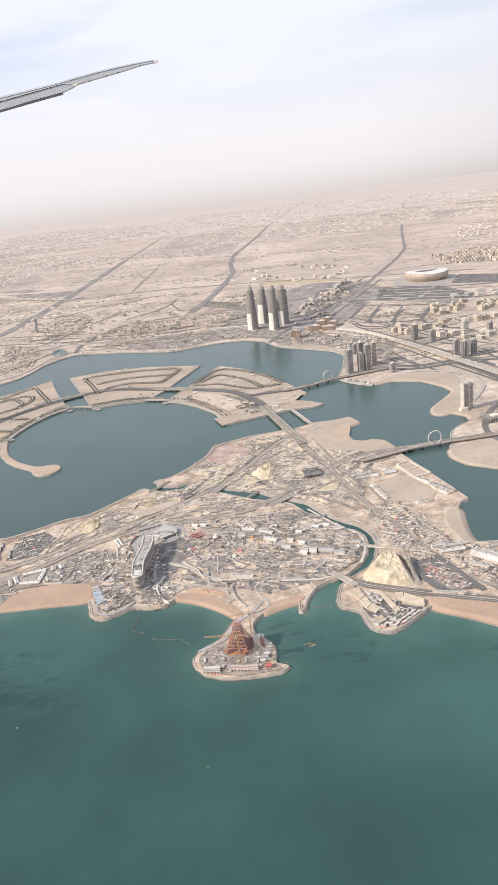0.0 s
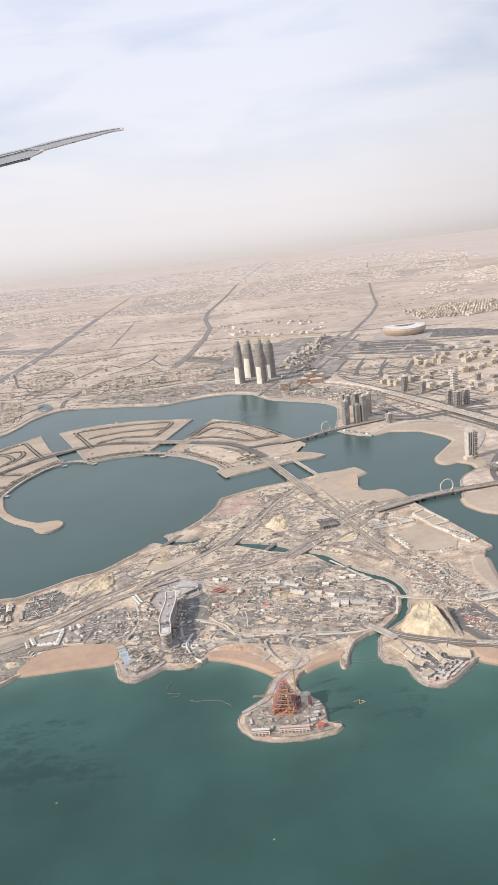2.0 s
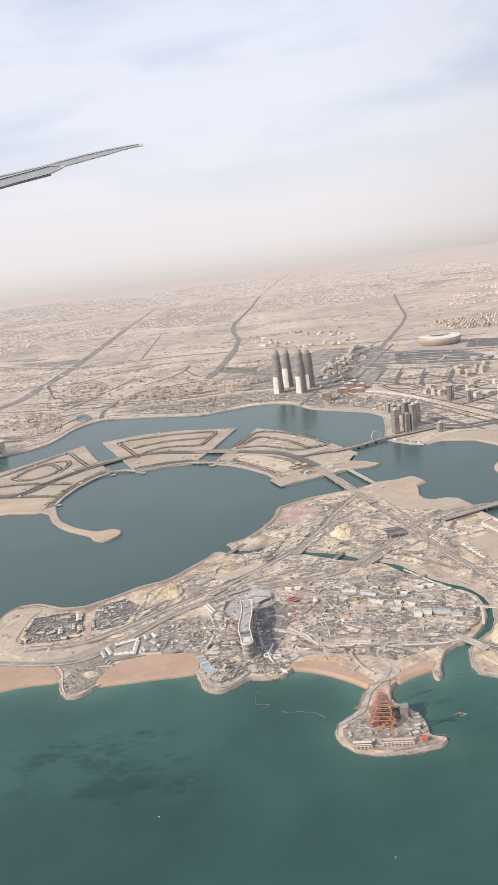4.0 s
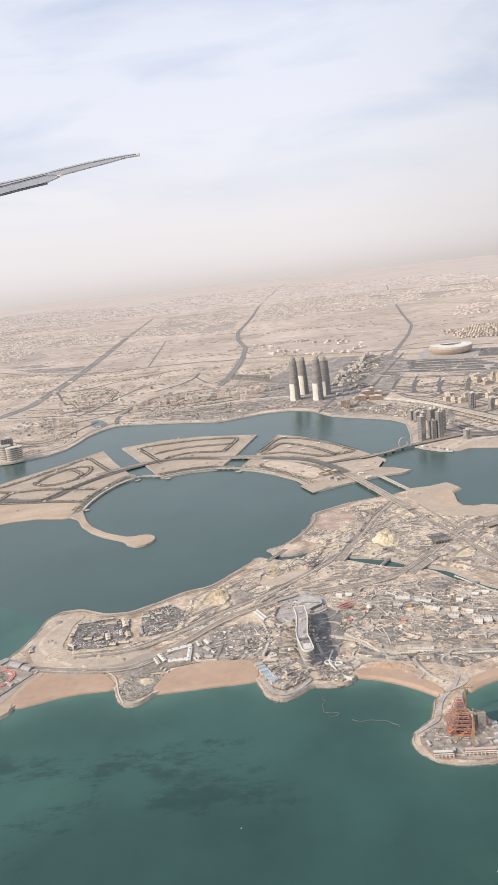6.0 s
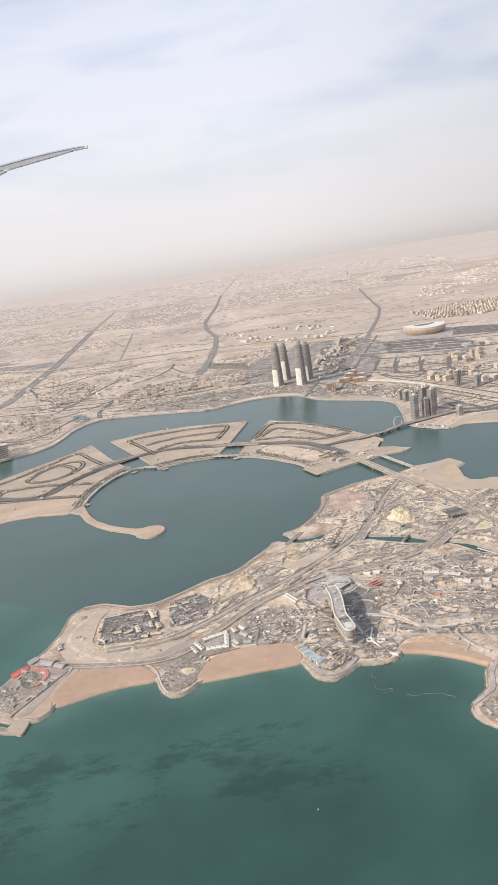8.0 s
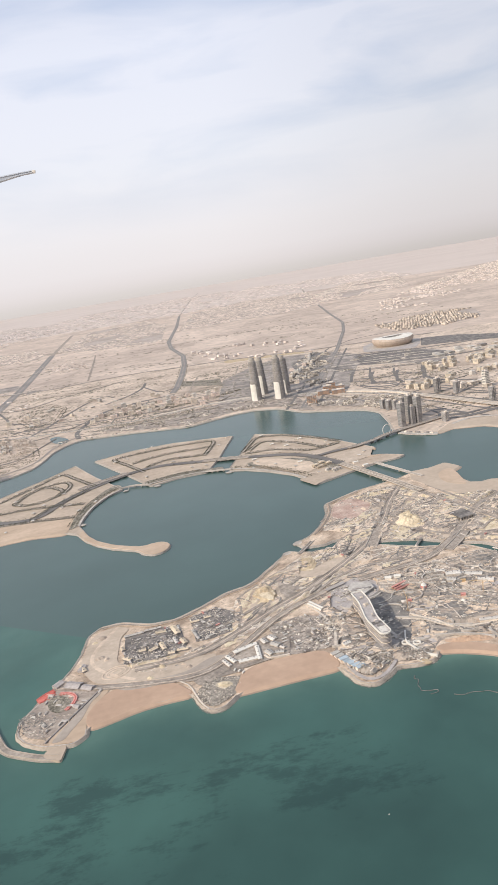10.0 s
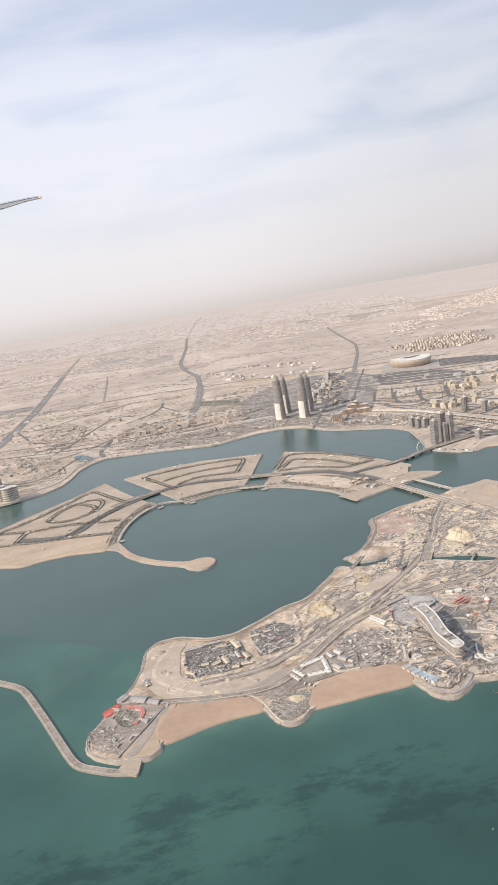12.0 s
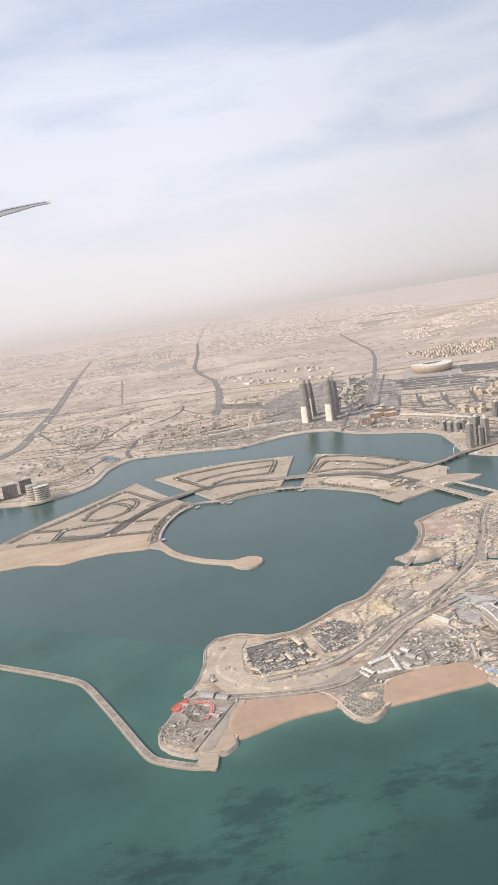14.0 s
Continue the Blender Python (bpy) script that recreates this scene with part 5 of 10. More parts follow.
def bar(bm, a, b, w):
    """A square bar from a to b."""
    a, b = Vector(a), Vector(b)
    way = (b - a).normalized()
    side = way.cross(Vector((0, 0, 1)) if abs(way.z) < 0.9 else Vector((1, 0, 0))).normalized() * w / 2
    up = way.cross(side).normalized() * w / 2
    vs = [bm.verts.new(p + q) for p in (a, b) for q in (side + up, side - up, -side - up, -side + up)]
    for q in ((0, 1, 2, 3), (7, 6, 5, 4), (0, 4, 5, 1), (1, 5, 6, 2), (2, 6, 7, 3), (3, 7, 4, 0)):
        bm.faces.new([vs[i] for i in q])


def prism(pts, z0, z1, scale_top=1.0):
    """An upright solid on a closed outline."""
    bm = bmesh.new()
    cx, cy = sum(p[0] for p in pts) / len(pts), sum(p[1] for p in pts) / len(pts)
    pts = pts if area(pts) > 0 else pts[::-1]
    low = [bm.verts.new((p[0], p[1], z0)) for p in pts]
    high = [bm.verts.new((cx + (p[0] - cx) * scale_top, cy + (p[1] - cy) * scale_top, z1)) for p in pts]
    for i in range(len(pts)):
        j = (i + 1) % len(pts)
        bm.faces.new((low[i], low[j], high[j], high[i]))
    bm.faces.new(high)
    bm.faces.new(low[::-1])
    return bm


def ellipse(rx, ry, n=24, x=0.0, y=0.0, turn=0.0):
    c, s = math.cos(turn), math.sin(turn)
    return [(x + c * rx * math.cos(k) - s * ry * math.sin(k), y + s * rx * math.cos(k) + c * ry * math.sin(k)) for k in (2 * math.pi * i / n for i in range(n))]


def away(px, py, lines, closed=False):
    """Distance of many points from a set of lines."""
    best = np.full(px.shape, 1e9)
    for line in lines:
        pts = list(line) + (list(line[:1]) if closed else [])
        for (x1, y1), (x2, y2) in zip(pts, pts[1:]):
            dx, dy = x2 - x1, y2 - y1
            k = np.clip(((px - x1) * dx + (py - y1) * dy) / max(dx * dx + dy * dy, 1e-9), 0, 1)
            best = np.minimum(best, np.hypot(px - x1 - k * dx, py - y1 - k * dy))
    return best


# ---- water and land ----
GROUND = 0.4
BEACHES = (("beach_west", BEACH_WEST), ("beach_mid", BEACH_MID), ("beach_cove", BEACH_COVE), ("beach_neck", BEACH_NECK), ("beach_east", BEACH_EAST), ("beach_spit", BEACH_SPIT),
           ("beach_bay", BEACH_BAY), ("beach_marina", BEACH_MARINA), ("beach_inlet", BEACH_INLET), ("beach_isle", BEACH_ISLE), ("beach_hook", HOOK), ("beach_isle_tip", SAND_ISLE_TIP))
SANDS = [offset(rounded(pts, 2.0), 1.2) for _, pts in BEACHES] + [offset(ISLET[1:22], 1.0)]


def sea_mesh():
    """A flat sheet of water, finer along the coast, that knows how shallow it is."""
    xs = [-4900, -1200, -300, -140, *range(-120, 111), 140, 300, 1200, 4900]
    ys = [-1500, -300, 60, 100, *range(120, 206), 230, 300, 600]
    gx, gy = np.meshgrid(np.array(xs, float), np.array(ys, float))
    d = away(gx, gy, [SOUTH + ISLET, EAST[:15], JETTY])
    sand = away(gx, gy, [BEACH_WEST[:5], BEACH_MID[:3], BEACH_COVE[:5], BEACH_NECK[:4], BEACH_EAST[:3]])
    shallow = 0.32 * np.exp(-(d / 4.0) ** 1.2) + 0.8 * np.exp(-(sand / 3.2) ** 1.1) + 0.3 * np.exp(-(away(gx, gy, [LAGOON_LINE]) / 9.0) ** 1.4)
    mesh = bpy.data.meshes.new("sea")
    w = len(xs)
    mesh.from_pydata(np.stack((gx.ravel(), gy.ravel(), np.zeros(gx.size)), 1).tolist(), [], [(j * w + i, j * w + i + 1, (j + 1) * w + i + 1, (j + 1) * w + i) for j in range(len(ys) - 1) for i in range(w - 1)])
    mesh.attributes.new("shallow", "FLOAT", "POINT").data.foreach_set("value", shallow.ravel().astype(np.float32))
    mesh.materials.append(M_SEA)
    return mesh


sea = tagged(new("sea", sea_mesh()), "green-blue shallow sea with dark weed patches", "water", "", "structure")
lagoon = tagged(place("lagoon", *fill([*LAGOON_LINE, (-60, 205), (-20, 225), (30, 185), (36, 200), (60, 185), (300, 185), (300, 600), (-600, 600), (-600, 540)], 0.012), M_LAGOON),
                "still grey-blue lagoon water", "water", "", "structure")
tagged(place("canal_water", *fill([*offset(rounded(CANAL_W[:18], 3, False), 2.5), *reversed(offset(rounded(CANAL_E[3:], 3, False), -2.5))], 0.05), M_CANAL), "narrow green canal water", "water", "", "structure")
south = land("ground_south", SOUTH + ISLET + CANAL_W, GROUND, M_SITE, "pale churned ground of a building site by the sea", bank=0.58, rock=M_BANK)
east = land("ground_east", EAST + CANAL_E, GROUND, M_SITE, "sandy building ground with tracks between sea and lagoon", bank=0.58)
isle_a = land("ground_west_isle", ISLE_WEST, GROUND, M_ISLE, "flat pale sand isle with planted lanes", bank=0.45, r=1.5)
isle_b = land("ground_mid_isle", ISLE_MID, GROUND, M_ISLE, "flat pale sand isle with planted lanes", bank=0.45, r=1.0)
isle_c = land("ground_east_isle", ISLE_EAST, GROUND, M_ISLE, "flat pale sand isle with planted lanes", bank=0.45, r=1.0)
main = land("ground_coast", MAIN_SHORE + [(500, 190), (1500, 190), (1500, 560), *reversed(FAR_HIGHWAY), (-600, 900), (-1500, 1000), (-1500, 380), (-500, 390)], GROUND, M_COAST,
            "bare sandy coastal ground crossed by tracks", bank=0.8, r=4)
# Ground pieces grow paler inland; their colour stands in for haze.
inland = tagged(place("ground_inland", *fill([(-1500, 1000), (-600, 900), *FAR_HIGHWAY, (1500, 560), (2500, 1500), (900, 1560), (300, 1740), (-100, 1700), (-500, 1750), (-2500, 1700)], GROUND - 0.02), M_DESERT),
                "open desert ground paled for distance haze", "ground", "", "structure")
far = tagged(place("ground_far", *fill([(-2500, 1700), (-500, 1750), (-100, 1700), (300, 1740), (900, 1560), (2500, 1500), (1500, 560), (1500, 190), (4900, 190), (4900, 4980), (-4900, 4980), (-4900, 380), (-1500, 380), (-1500, 1000)], GROUND - 0.04), M_HAZESAND),
             "far desert with horizon haze put into its colour", "ground", "", "structure")
Z1, Z2 = GROUND + 0.06, GROUND + 0.12
SHORE_STRIP = MAIN_SHORE[5:14] + [(x - 2, y + 20) for x, y in reversed(MAIN_SHORE[5:14])]
sheet("grey_site", ZONE_CORE, Z1 - 0.02, M_CORE, "grey trampled ground of a large building site", r=6)
for name, pts in BEACHES:
    pale = name in ("beach_spit", "beach_marina", "beach_inlet", "beach_hook", "beach_isle_tip", "beach_bay")
    hook = name in ("beach_hook", "beach_isle_tip")
    shore(name, pts, M_ISLEBEACH if hook or name == "beach_isle" else M_SPIT if pale else M_BEACH, "smooth pale sand beach" if pale else "smooth orange-beige sand beach", 0.3 if hook else 0.65 if name in ("beach_west", "beach_mid", "beach_cove", "beach_neck") else 1.0)
for name, pts, mat, label in (("grey_quarter", GREY_QUARTER, M_QUARTER, "grey streets and yards of a quarter under construction"), ("stadium_yard", DARK_STADIUM, M_DARK, "dark paved yards"), ("car_park", DARK_PARK, M_DARK, "dark empty car park"), ("dark_yard", DARK_YARD, M_QUARTER, "dark stony yard"),
                              ("grove", DARK_GROVE, M_SCRUB, "dark planted grove"), ("west_yard", DARK_WEST, M_QUARTER, "dark stony ground"), ("built_quarter", DARK_CENTER, M_DARK, "grey paved streets of a quarter"),
                              ("west_camp_yard", ZONE_CAMP, M_DARK, "dark grey yard of a works camp"), ("east_camp_yard", ZONE_YARD, M_DARK, "dark grey yard with stored goods"),
                              ("beach_yard", ZONE_BEACHYARD, M_CORE, "grey storage yard behind the beach"), ("red_yard", ZONE_RED, M_YARDSOIL, "grey fenced yard with red hoarding"),
                              ("spur_yard", ZONE_SPUR, M_DARK, "dark paved works yard"), ("headland_rubble", ZONE_HEADLAND, M_STONE, "grey-green rubble on a headland"),
                              ("tower_site", ZONE_TOWERS, M_CORE, "churned grey ground along the shore"), ("shore_site", ZONE_SHORE, M_CORE, "churned strip of ground along the shore"), ("hotel_forecourt", FORECOURT, M_PAVE, "mauve-grey paved forecourt of a hotel"), ("hotel_apron", HOTEL_SHADE, M_DARKGREY, "dark sheet painting in the shade beside a hotel"),
                              ("graded_sand", GRADED_WEST, M_GRADED, "smooth graded cream sand behind the beach"), ("track_fan", ASPHALT_WEST, M_TRACK, "compacted grey track behind the beach"), ("graded_plot", PLOT_EAST, M_SPIT, "smooth graded sand plot"),
                              ("sand_lobe", LOBE_SAND, M_ISLEBEACH, "smooth sand beside a fenced yard"), ("west_belt", BELT_WEST, M_SCRUB, "planted belt along the lagoon"), ("mid_belt", BELT_MID, M_SCRUB, "planted belt along the lagoon"), ("east_belt", BELT_EAST, M_SCRUB, "planted belt along the lagoon"),
                              ("isle_plot", ISLE_PLOT, M_SPIT, "bare sand plot"), ("islet_yard", ZONE_ISLET, M_TRACK, "grey trampled yard on an islet"), ("store_yard", STORE_YARD, M_DARK, "dark triangular yard between roads"), ("tan_yard", TAN_YARD, M_SPIT, "smooth tan yard beside long sheds")):
    Z1 += 0.003
    sheet(name, pts, Z1, mat, label, r=0.5 if name in ("hotel_forecourt", "spur_yard", "west_camp_yard", "east_camp_yard", "graded_plot") else 2.0)
for i, (pts, label) in enumerate(((ZONE_TOWN_LEFT, "grey streets of a desert town"), (ZONE_TOWN_LEFT_B, "grey streets of a desert town"), (ZONE_TOWN_MID, "grey streets of a desert town"), (ZONE_TOWN_NORTH, "grey streets of a desert town"), (ZONE_TOWN_EAST, "grey streets of a desert town"), (ZONE_VILLAS, "grey streets between villas"))):
    sheet("town_streets", pts, GROUND + 0.02 + 0.003 * i, M_STREET, label, r=20)
sheet("sand_crescent", SPIT_CRESCENT, GROUND + 0.17, M_ISLEBEACH, "paler crescent of sand on a spit")
tagged(place("pond", *fill(rounded(POND, 4), GROUND + 0.05), M_LAGOON), "small still pond behind the shore", "water", "", "structure")

# ---- roads, bridges and the jetty ----
ROADS = (("west_highway", WEST_HIGHWAY, 8.4, M_ASPHALT, "wide dark highway running inland"), ("central_road", CENTRAL_ROAD, 5.2, M_ASPHALT, "winding dual road running inland"),
         ("boulevard", BOULEVARD, 3.4, M_ASPHALT, "broad boulevard between building plots"), ("coast_road", COAST_ROAD, 3.2, M_CONCRETE, "pale elevated coastal road"),
         ("marina_road", MARINA_ROAD, 3.0, M_ASPHALT, "asphalt road behind the marina"), ("shore_loop", SHORE_LOOP, 1.6, M_CONCRETE, "pale curved shore promenade"),
         ("arc_road", ARC_ROAD, 3.8, M_ASPHALT, "asphalt road arching over the isles"), ("site_spine", SITE_SPINE, 1.6, M_TRACK, "compacted haul road through the site"),
         ("site_cross", SITE_CROSS, 2.2, M_TRACK, "wide compacted haul road"), ("site_edge", SITE_EDGE, 1.5, M_TRACK, "compacted track along the site"),
         ("east_lane", EAST_LANE, 1.8, M_ASPHALT, "asphalt lane behind the beach"), ("beach_track", BEACH_TRACK, 1.6, M_TRACK, "compacted track behind the beach"),
         ("far_highway", FAR_HIGHWAY, 3.2, M_HAZEROAD, "highway across the plain, lightened for haze"),
         ("far_lane", FAR_LANE, 1.6, M_TRACK, "straight desert track"), ("marina_loop", MARINA_LOOP, 1.8, M_ASPHALT, "dark looping road near the marina"), ("viaduct_end", VIADUCT_ROAD, 2.6, M_ASPHALT, "dark road leading off the viaduct"))


def beside(pts, d):
    """A line moved sideways by d."""
    out = []
    for i, p in enumerate(pts):
        along = (Vector(pts[min(i + 1, len(pts) - 1)]) - Vector(pts[max(i - 1, 0)])).normalized()
        out.append(tuple(Vector(p) + Vector((-along.y, along.x)) * d))
    return out


for i, (name, pts, width, mat, label) in enumerate(ROADS):
    if name in ("west_highway", "central_road", "boulevard"):
        bed = road(name, pts, width, M_HAZEROAD, label, Z2 + 0.05 + 0.006 * i)
        for side in (-0.27, 0.27):
            place("carriageway", *strip(beside(pts, side * width), width * 0.33, Z2 + 0.065 + 0.006 * i, 0.1, 10), M_HIGHWAY, bed, "dusty asphalt carriageway")
    elif name == "coast_road":
        bed = road(name, pts, width, M_ASPHALT, "grey coastal road with pale verges", Z2 + 0.05 + 0.006 * i)
        for side in (-0.5, 0.0, 0.5):
            place("verge", *strip(beside(pts, side * width), 0.6, Z2 + 0.065 + 0.006 * i, 0.1, 10), M_CHALK, bed, "pale verge")
    else:
        bed = road(name, pts, width, mat, label, Z2 + 0.05 + 0.006 * i)
        if name in ("site_spine", "site_cross", "site_edge", "beach_track", "east_lane"):
            for k, side in enumerate((-0.62, -0.32, 0.05, 0.36, 0.66)):
                place("rut", *strip(beside(pts, side * width), 0.12 + 0.05 * (k % 3), Z2 + 0.06 + 0.006 * i, 0.1, 10), (M_PALE, M_CORE, M_TRACK)[(k + i) % 3], bed, "worn wheel rut")
for i, (pts, d, w) in enumerate(((COAST_ROAD[1:9], 9, 1.4), (COAST_ROAD[2:8], 20, 1.6), (COAST_ROAD[1:8], 34, 1.3), (COAST_ROAD[5:10], -8, 1.1), (BOULEVARD[:4], 9, 1.6), (BOULEVARD[:4], -8, 1.6), (MARINA_ROAD, 4, 1.2), (VIADUCT, 6, 1.3), (VIADUCT, -6, 1.3))):
    road("service_road", beside(pts, d), w, M_ASPHALT, "narrow grey service road", Z2 + 0.012 + 0.003 * i)
# Road ends turn narrower and lighter; the pale tone stands in for haze.
for i, pts in enumerate(([(-177, 1120), (-180, 1330), (-183, 1580)], [(43, 1600), (90.2, 2020), (157.9, 2634), (243, 3279)], [(247.1, 1210.9), (263, 1300), (292.7, 1446), (409.7, 2005)])):
    road("far_road", pts, 3.4 if i else 6.0, M_TRACK, "narrow road on the far plain, paled for haze", Z2 + 0.04 + 0.004 * i, 30)
for i, pts in enumerate((PLOT_LANE, PLOT_LANE_B, PLOT_LANE_C, PLOT_LANE_D, PLOT_LANE_E, PLOT_LANE_F, PLOT_LANE_G, PLOT_LANE_H, STADIUM_ROAD, STADIUM_ROAD_B)):
    road("plot_lane", pts, 1.3, M_ASPHALT, "dark asphalt lane between empty plots", Z2 - 0.004 * i)
for i, pts in enumerate(([(80.4, 462), (86.6, 481.7), (94.2, 498.6)], [(92.7, 453.8), (101, 475), (107.2, 488.9)], [(71, 463.2), (73.4, 445), (85.8, 437), (90.9, 445.6), (86.5, 461.2), (80.4, 462)], [(127, 497.5), (117.8, 477.2), (109.7, 455.1), (110.5, 441.8), (111.3, 429.2)])):
    road("loop_lane", pts, 1.1, M_ASPHALT, "dark lane curving between empty plots", Z2 + 0.011 + 0.004 * i, 5)
for i, (pts, w) in enumerate(PLAIN_ROADS):
    road("plain_road", pts, w, M_ASPHALT, "dark road winding across the sandy plain", Z2 + 0.02 + 0.004 * i, 12)
for i, pts in enumerate(PLAIN_RAMPS):
    road("pale_ramp", pts, 1.6, M_CHALK, "pale embankment of a slip road", Z2 + 0.22 + 0.003 * i, 8)
for i, pts in enumerate(PLAIN_APRONS):
    sheet("dark_apron", pts, Z1 + 0.02 + 0.004 * i, M_QUARTER, "dark bare ground beside a highway", r=3)
sheet("orange_ground", [(21.3, 696.4), (47.8, 682), (66.6, 674.1), (86.4, 660.7), (84.9, 645), (63, 655), (35.5, 667), (19.2, 678)], Z1 + 0.034, M_CUT, "freshly cut orange-cream ground behind the towers", r=5)
road("pale_embankment", [(26, 672), (48, 662), (66, 655), (84, 646), (98, 634)], 3.0, M_CHALK, "long pale embankment behind the towers", Z2 + 0.12, 8)
sheet("stadium_plaza", STADIUM_PLAZA, Z1 + 0.03, M_PAVE, "pale paved plaza round a stadium", r=4)
for i, (pts, w) in enumerate(QUARTER_ROADS):
    road("quarter_road", pts, w, M_ASPHALT, "dark asphalt road of a new quarter", Z2 + 0.03 + 0.004 * i, 6)
for i, pts in enumerate(QUARTER_KERBS):
    road("pale_verge", pts, 1.0, M_CHALK, "pale sand verge beside dark paving", Z2 + 0.1 + 0.003 * i, 6)
road("isle_link", ISLE_LINK, 2.6, M_ASPHALT, "dark road across an isle to a bridge", Z2 + 0.18)
for pts in (STORE_ROAD_A, STORE_ROAD_B):
    road("yard_road", pts, 1.3, M_ASPHALT, "dark road beside a storage yard", Z2 + 0.2)
for pts in ([(-23.0, 185.6), (-22.0, 178.4), (-20.9, 175.6), (-19.2, 174.6), (-17.0, 175.2), (-14.4, 177.6), (-12.4, 180.4), (-11.2, 184)],):
    road("point_road", pts, 0.75, M_PAVE, "pale paved road round a stone point", Z2 + 0.12, 2)
road("beach_kerb", KERB_HEADLAND, 0.26, M_CHALK, "pale kerb path round the beach end", Z2 + 0.1, 2)
jetty = tagged(place("jetty", *strip(JETTY, 1.0, 0.42, 0.5, 3), M_TRACK), "long low jetty with a sandy top and stone sides", "jetty", "", "structure")
for d, wide, z, name, mat in ((0.0, 1.75, 0.14, "rock_bank", M_ROCK), (-0.56, 0.16, 0.5, "quay_edge", M_BANK), (0.56, 0.16, 0.47, "quay_edge", M_BANK)):
    moved = []
    for i, p in enumerate(JETTY):
        along = (Vector(JETTY[min(i + 1, len(JETTY) - 1)]) - Vector(JETTY[max(i - 1, 0)])).normalized()
        moved.append(tuple(Vector(p) + Vector((-along.y, along.x)) * d))
    place(name, *strip(moved, wide, z, 0.5, 3), mat, jetty)

tagged(part("jetty_root", prism([tuple(p) for p in rounded(JETTY_ROOT, 0.8)], -0.3, 0.44, 0.96), M_SPIT), "broad sandy root of a jetty", "jetty", "", "structure")


# ---- earthworks: stepped and furrowed ground ----
RELIEFS = []
KEEP_LEVEL = [SITE_SPINE, SITE_CROSS, SITE_EDGE, BEACH_TRACK, EAST_LANE, TRACK_A, TRACK_B, TRACK_C, TRACK_D, TRACK_E, TRACK_F, TRACK_G, TRACK_H, PATH_A, PATH_B, PATH_C, PATH_D, PATH_E, PATH_F, PATH_G, PATH_H,
              [(-13.2, 184.6), (-13.9, 190.5), (-13.2, 195.8), (-13.2, 203)], BRIDGE_A, RING_BRIDGE_SOUTH, [(-6, 232), (1, 247)], [(17, 221), (26, 230)]]
LAGOON_EDGE = [(-25.8, 237), (-29.6, 232.7), (-32.8, 228.9), (-35.8, 226.8)] + SOUTH[:6]
NORTH_EDGE = EAST[-11:-4]
KEEP_LEVEL += [STORE_ROAD_A, STORE_ROAD_B, LAGOON_EDGE, NORTH_EDGE]
RED_SOIL = [(3.3, 273.5), (8.3, 273.8), (11.5, 265.5), (8.5, 259.6), (3.3, 254.7), (-1.7, 257.7), (-3.2, 263.1), (0.3, 269.9)]
SAND_FAN = [(-20.7, 229.5), (-17.9, 227.6), (-10.4, 231.7), (-7.5, 230.4), (-9.1, 226.6), (-13.3, 224.7), (-18, 221.9), (-21.7, 223.9)]
KEEP_FLAT = [RED_SOIL, SAND_FAN, GRADED_WEST, STORE_YARD, TAN_YARD, FORECOURT, HOTEL_SHADE, PLOT_EAST]


def within(px, py, poly):
    hit = np.zeros(px.shape, bool)
    for i in range(len(poly)):
        (x1, y1), (x2, y2) = poly[i - 1], poly[i]
        if y1 != y2:
            hit ^= ((y1 > py) != (y2 > py)) & (px < (x2 - x1) * (py - y1) / (y2 - y1) + x1)
    return hit


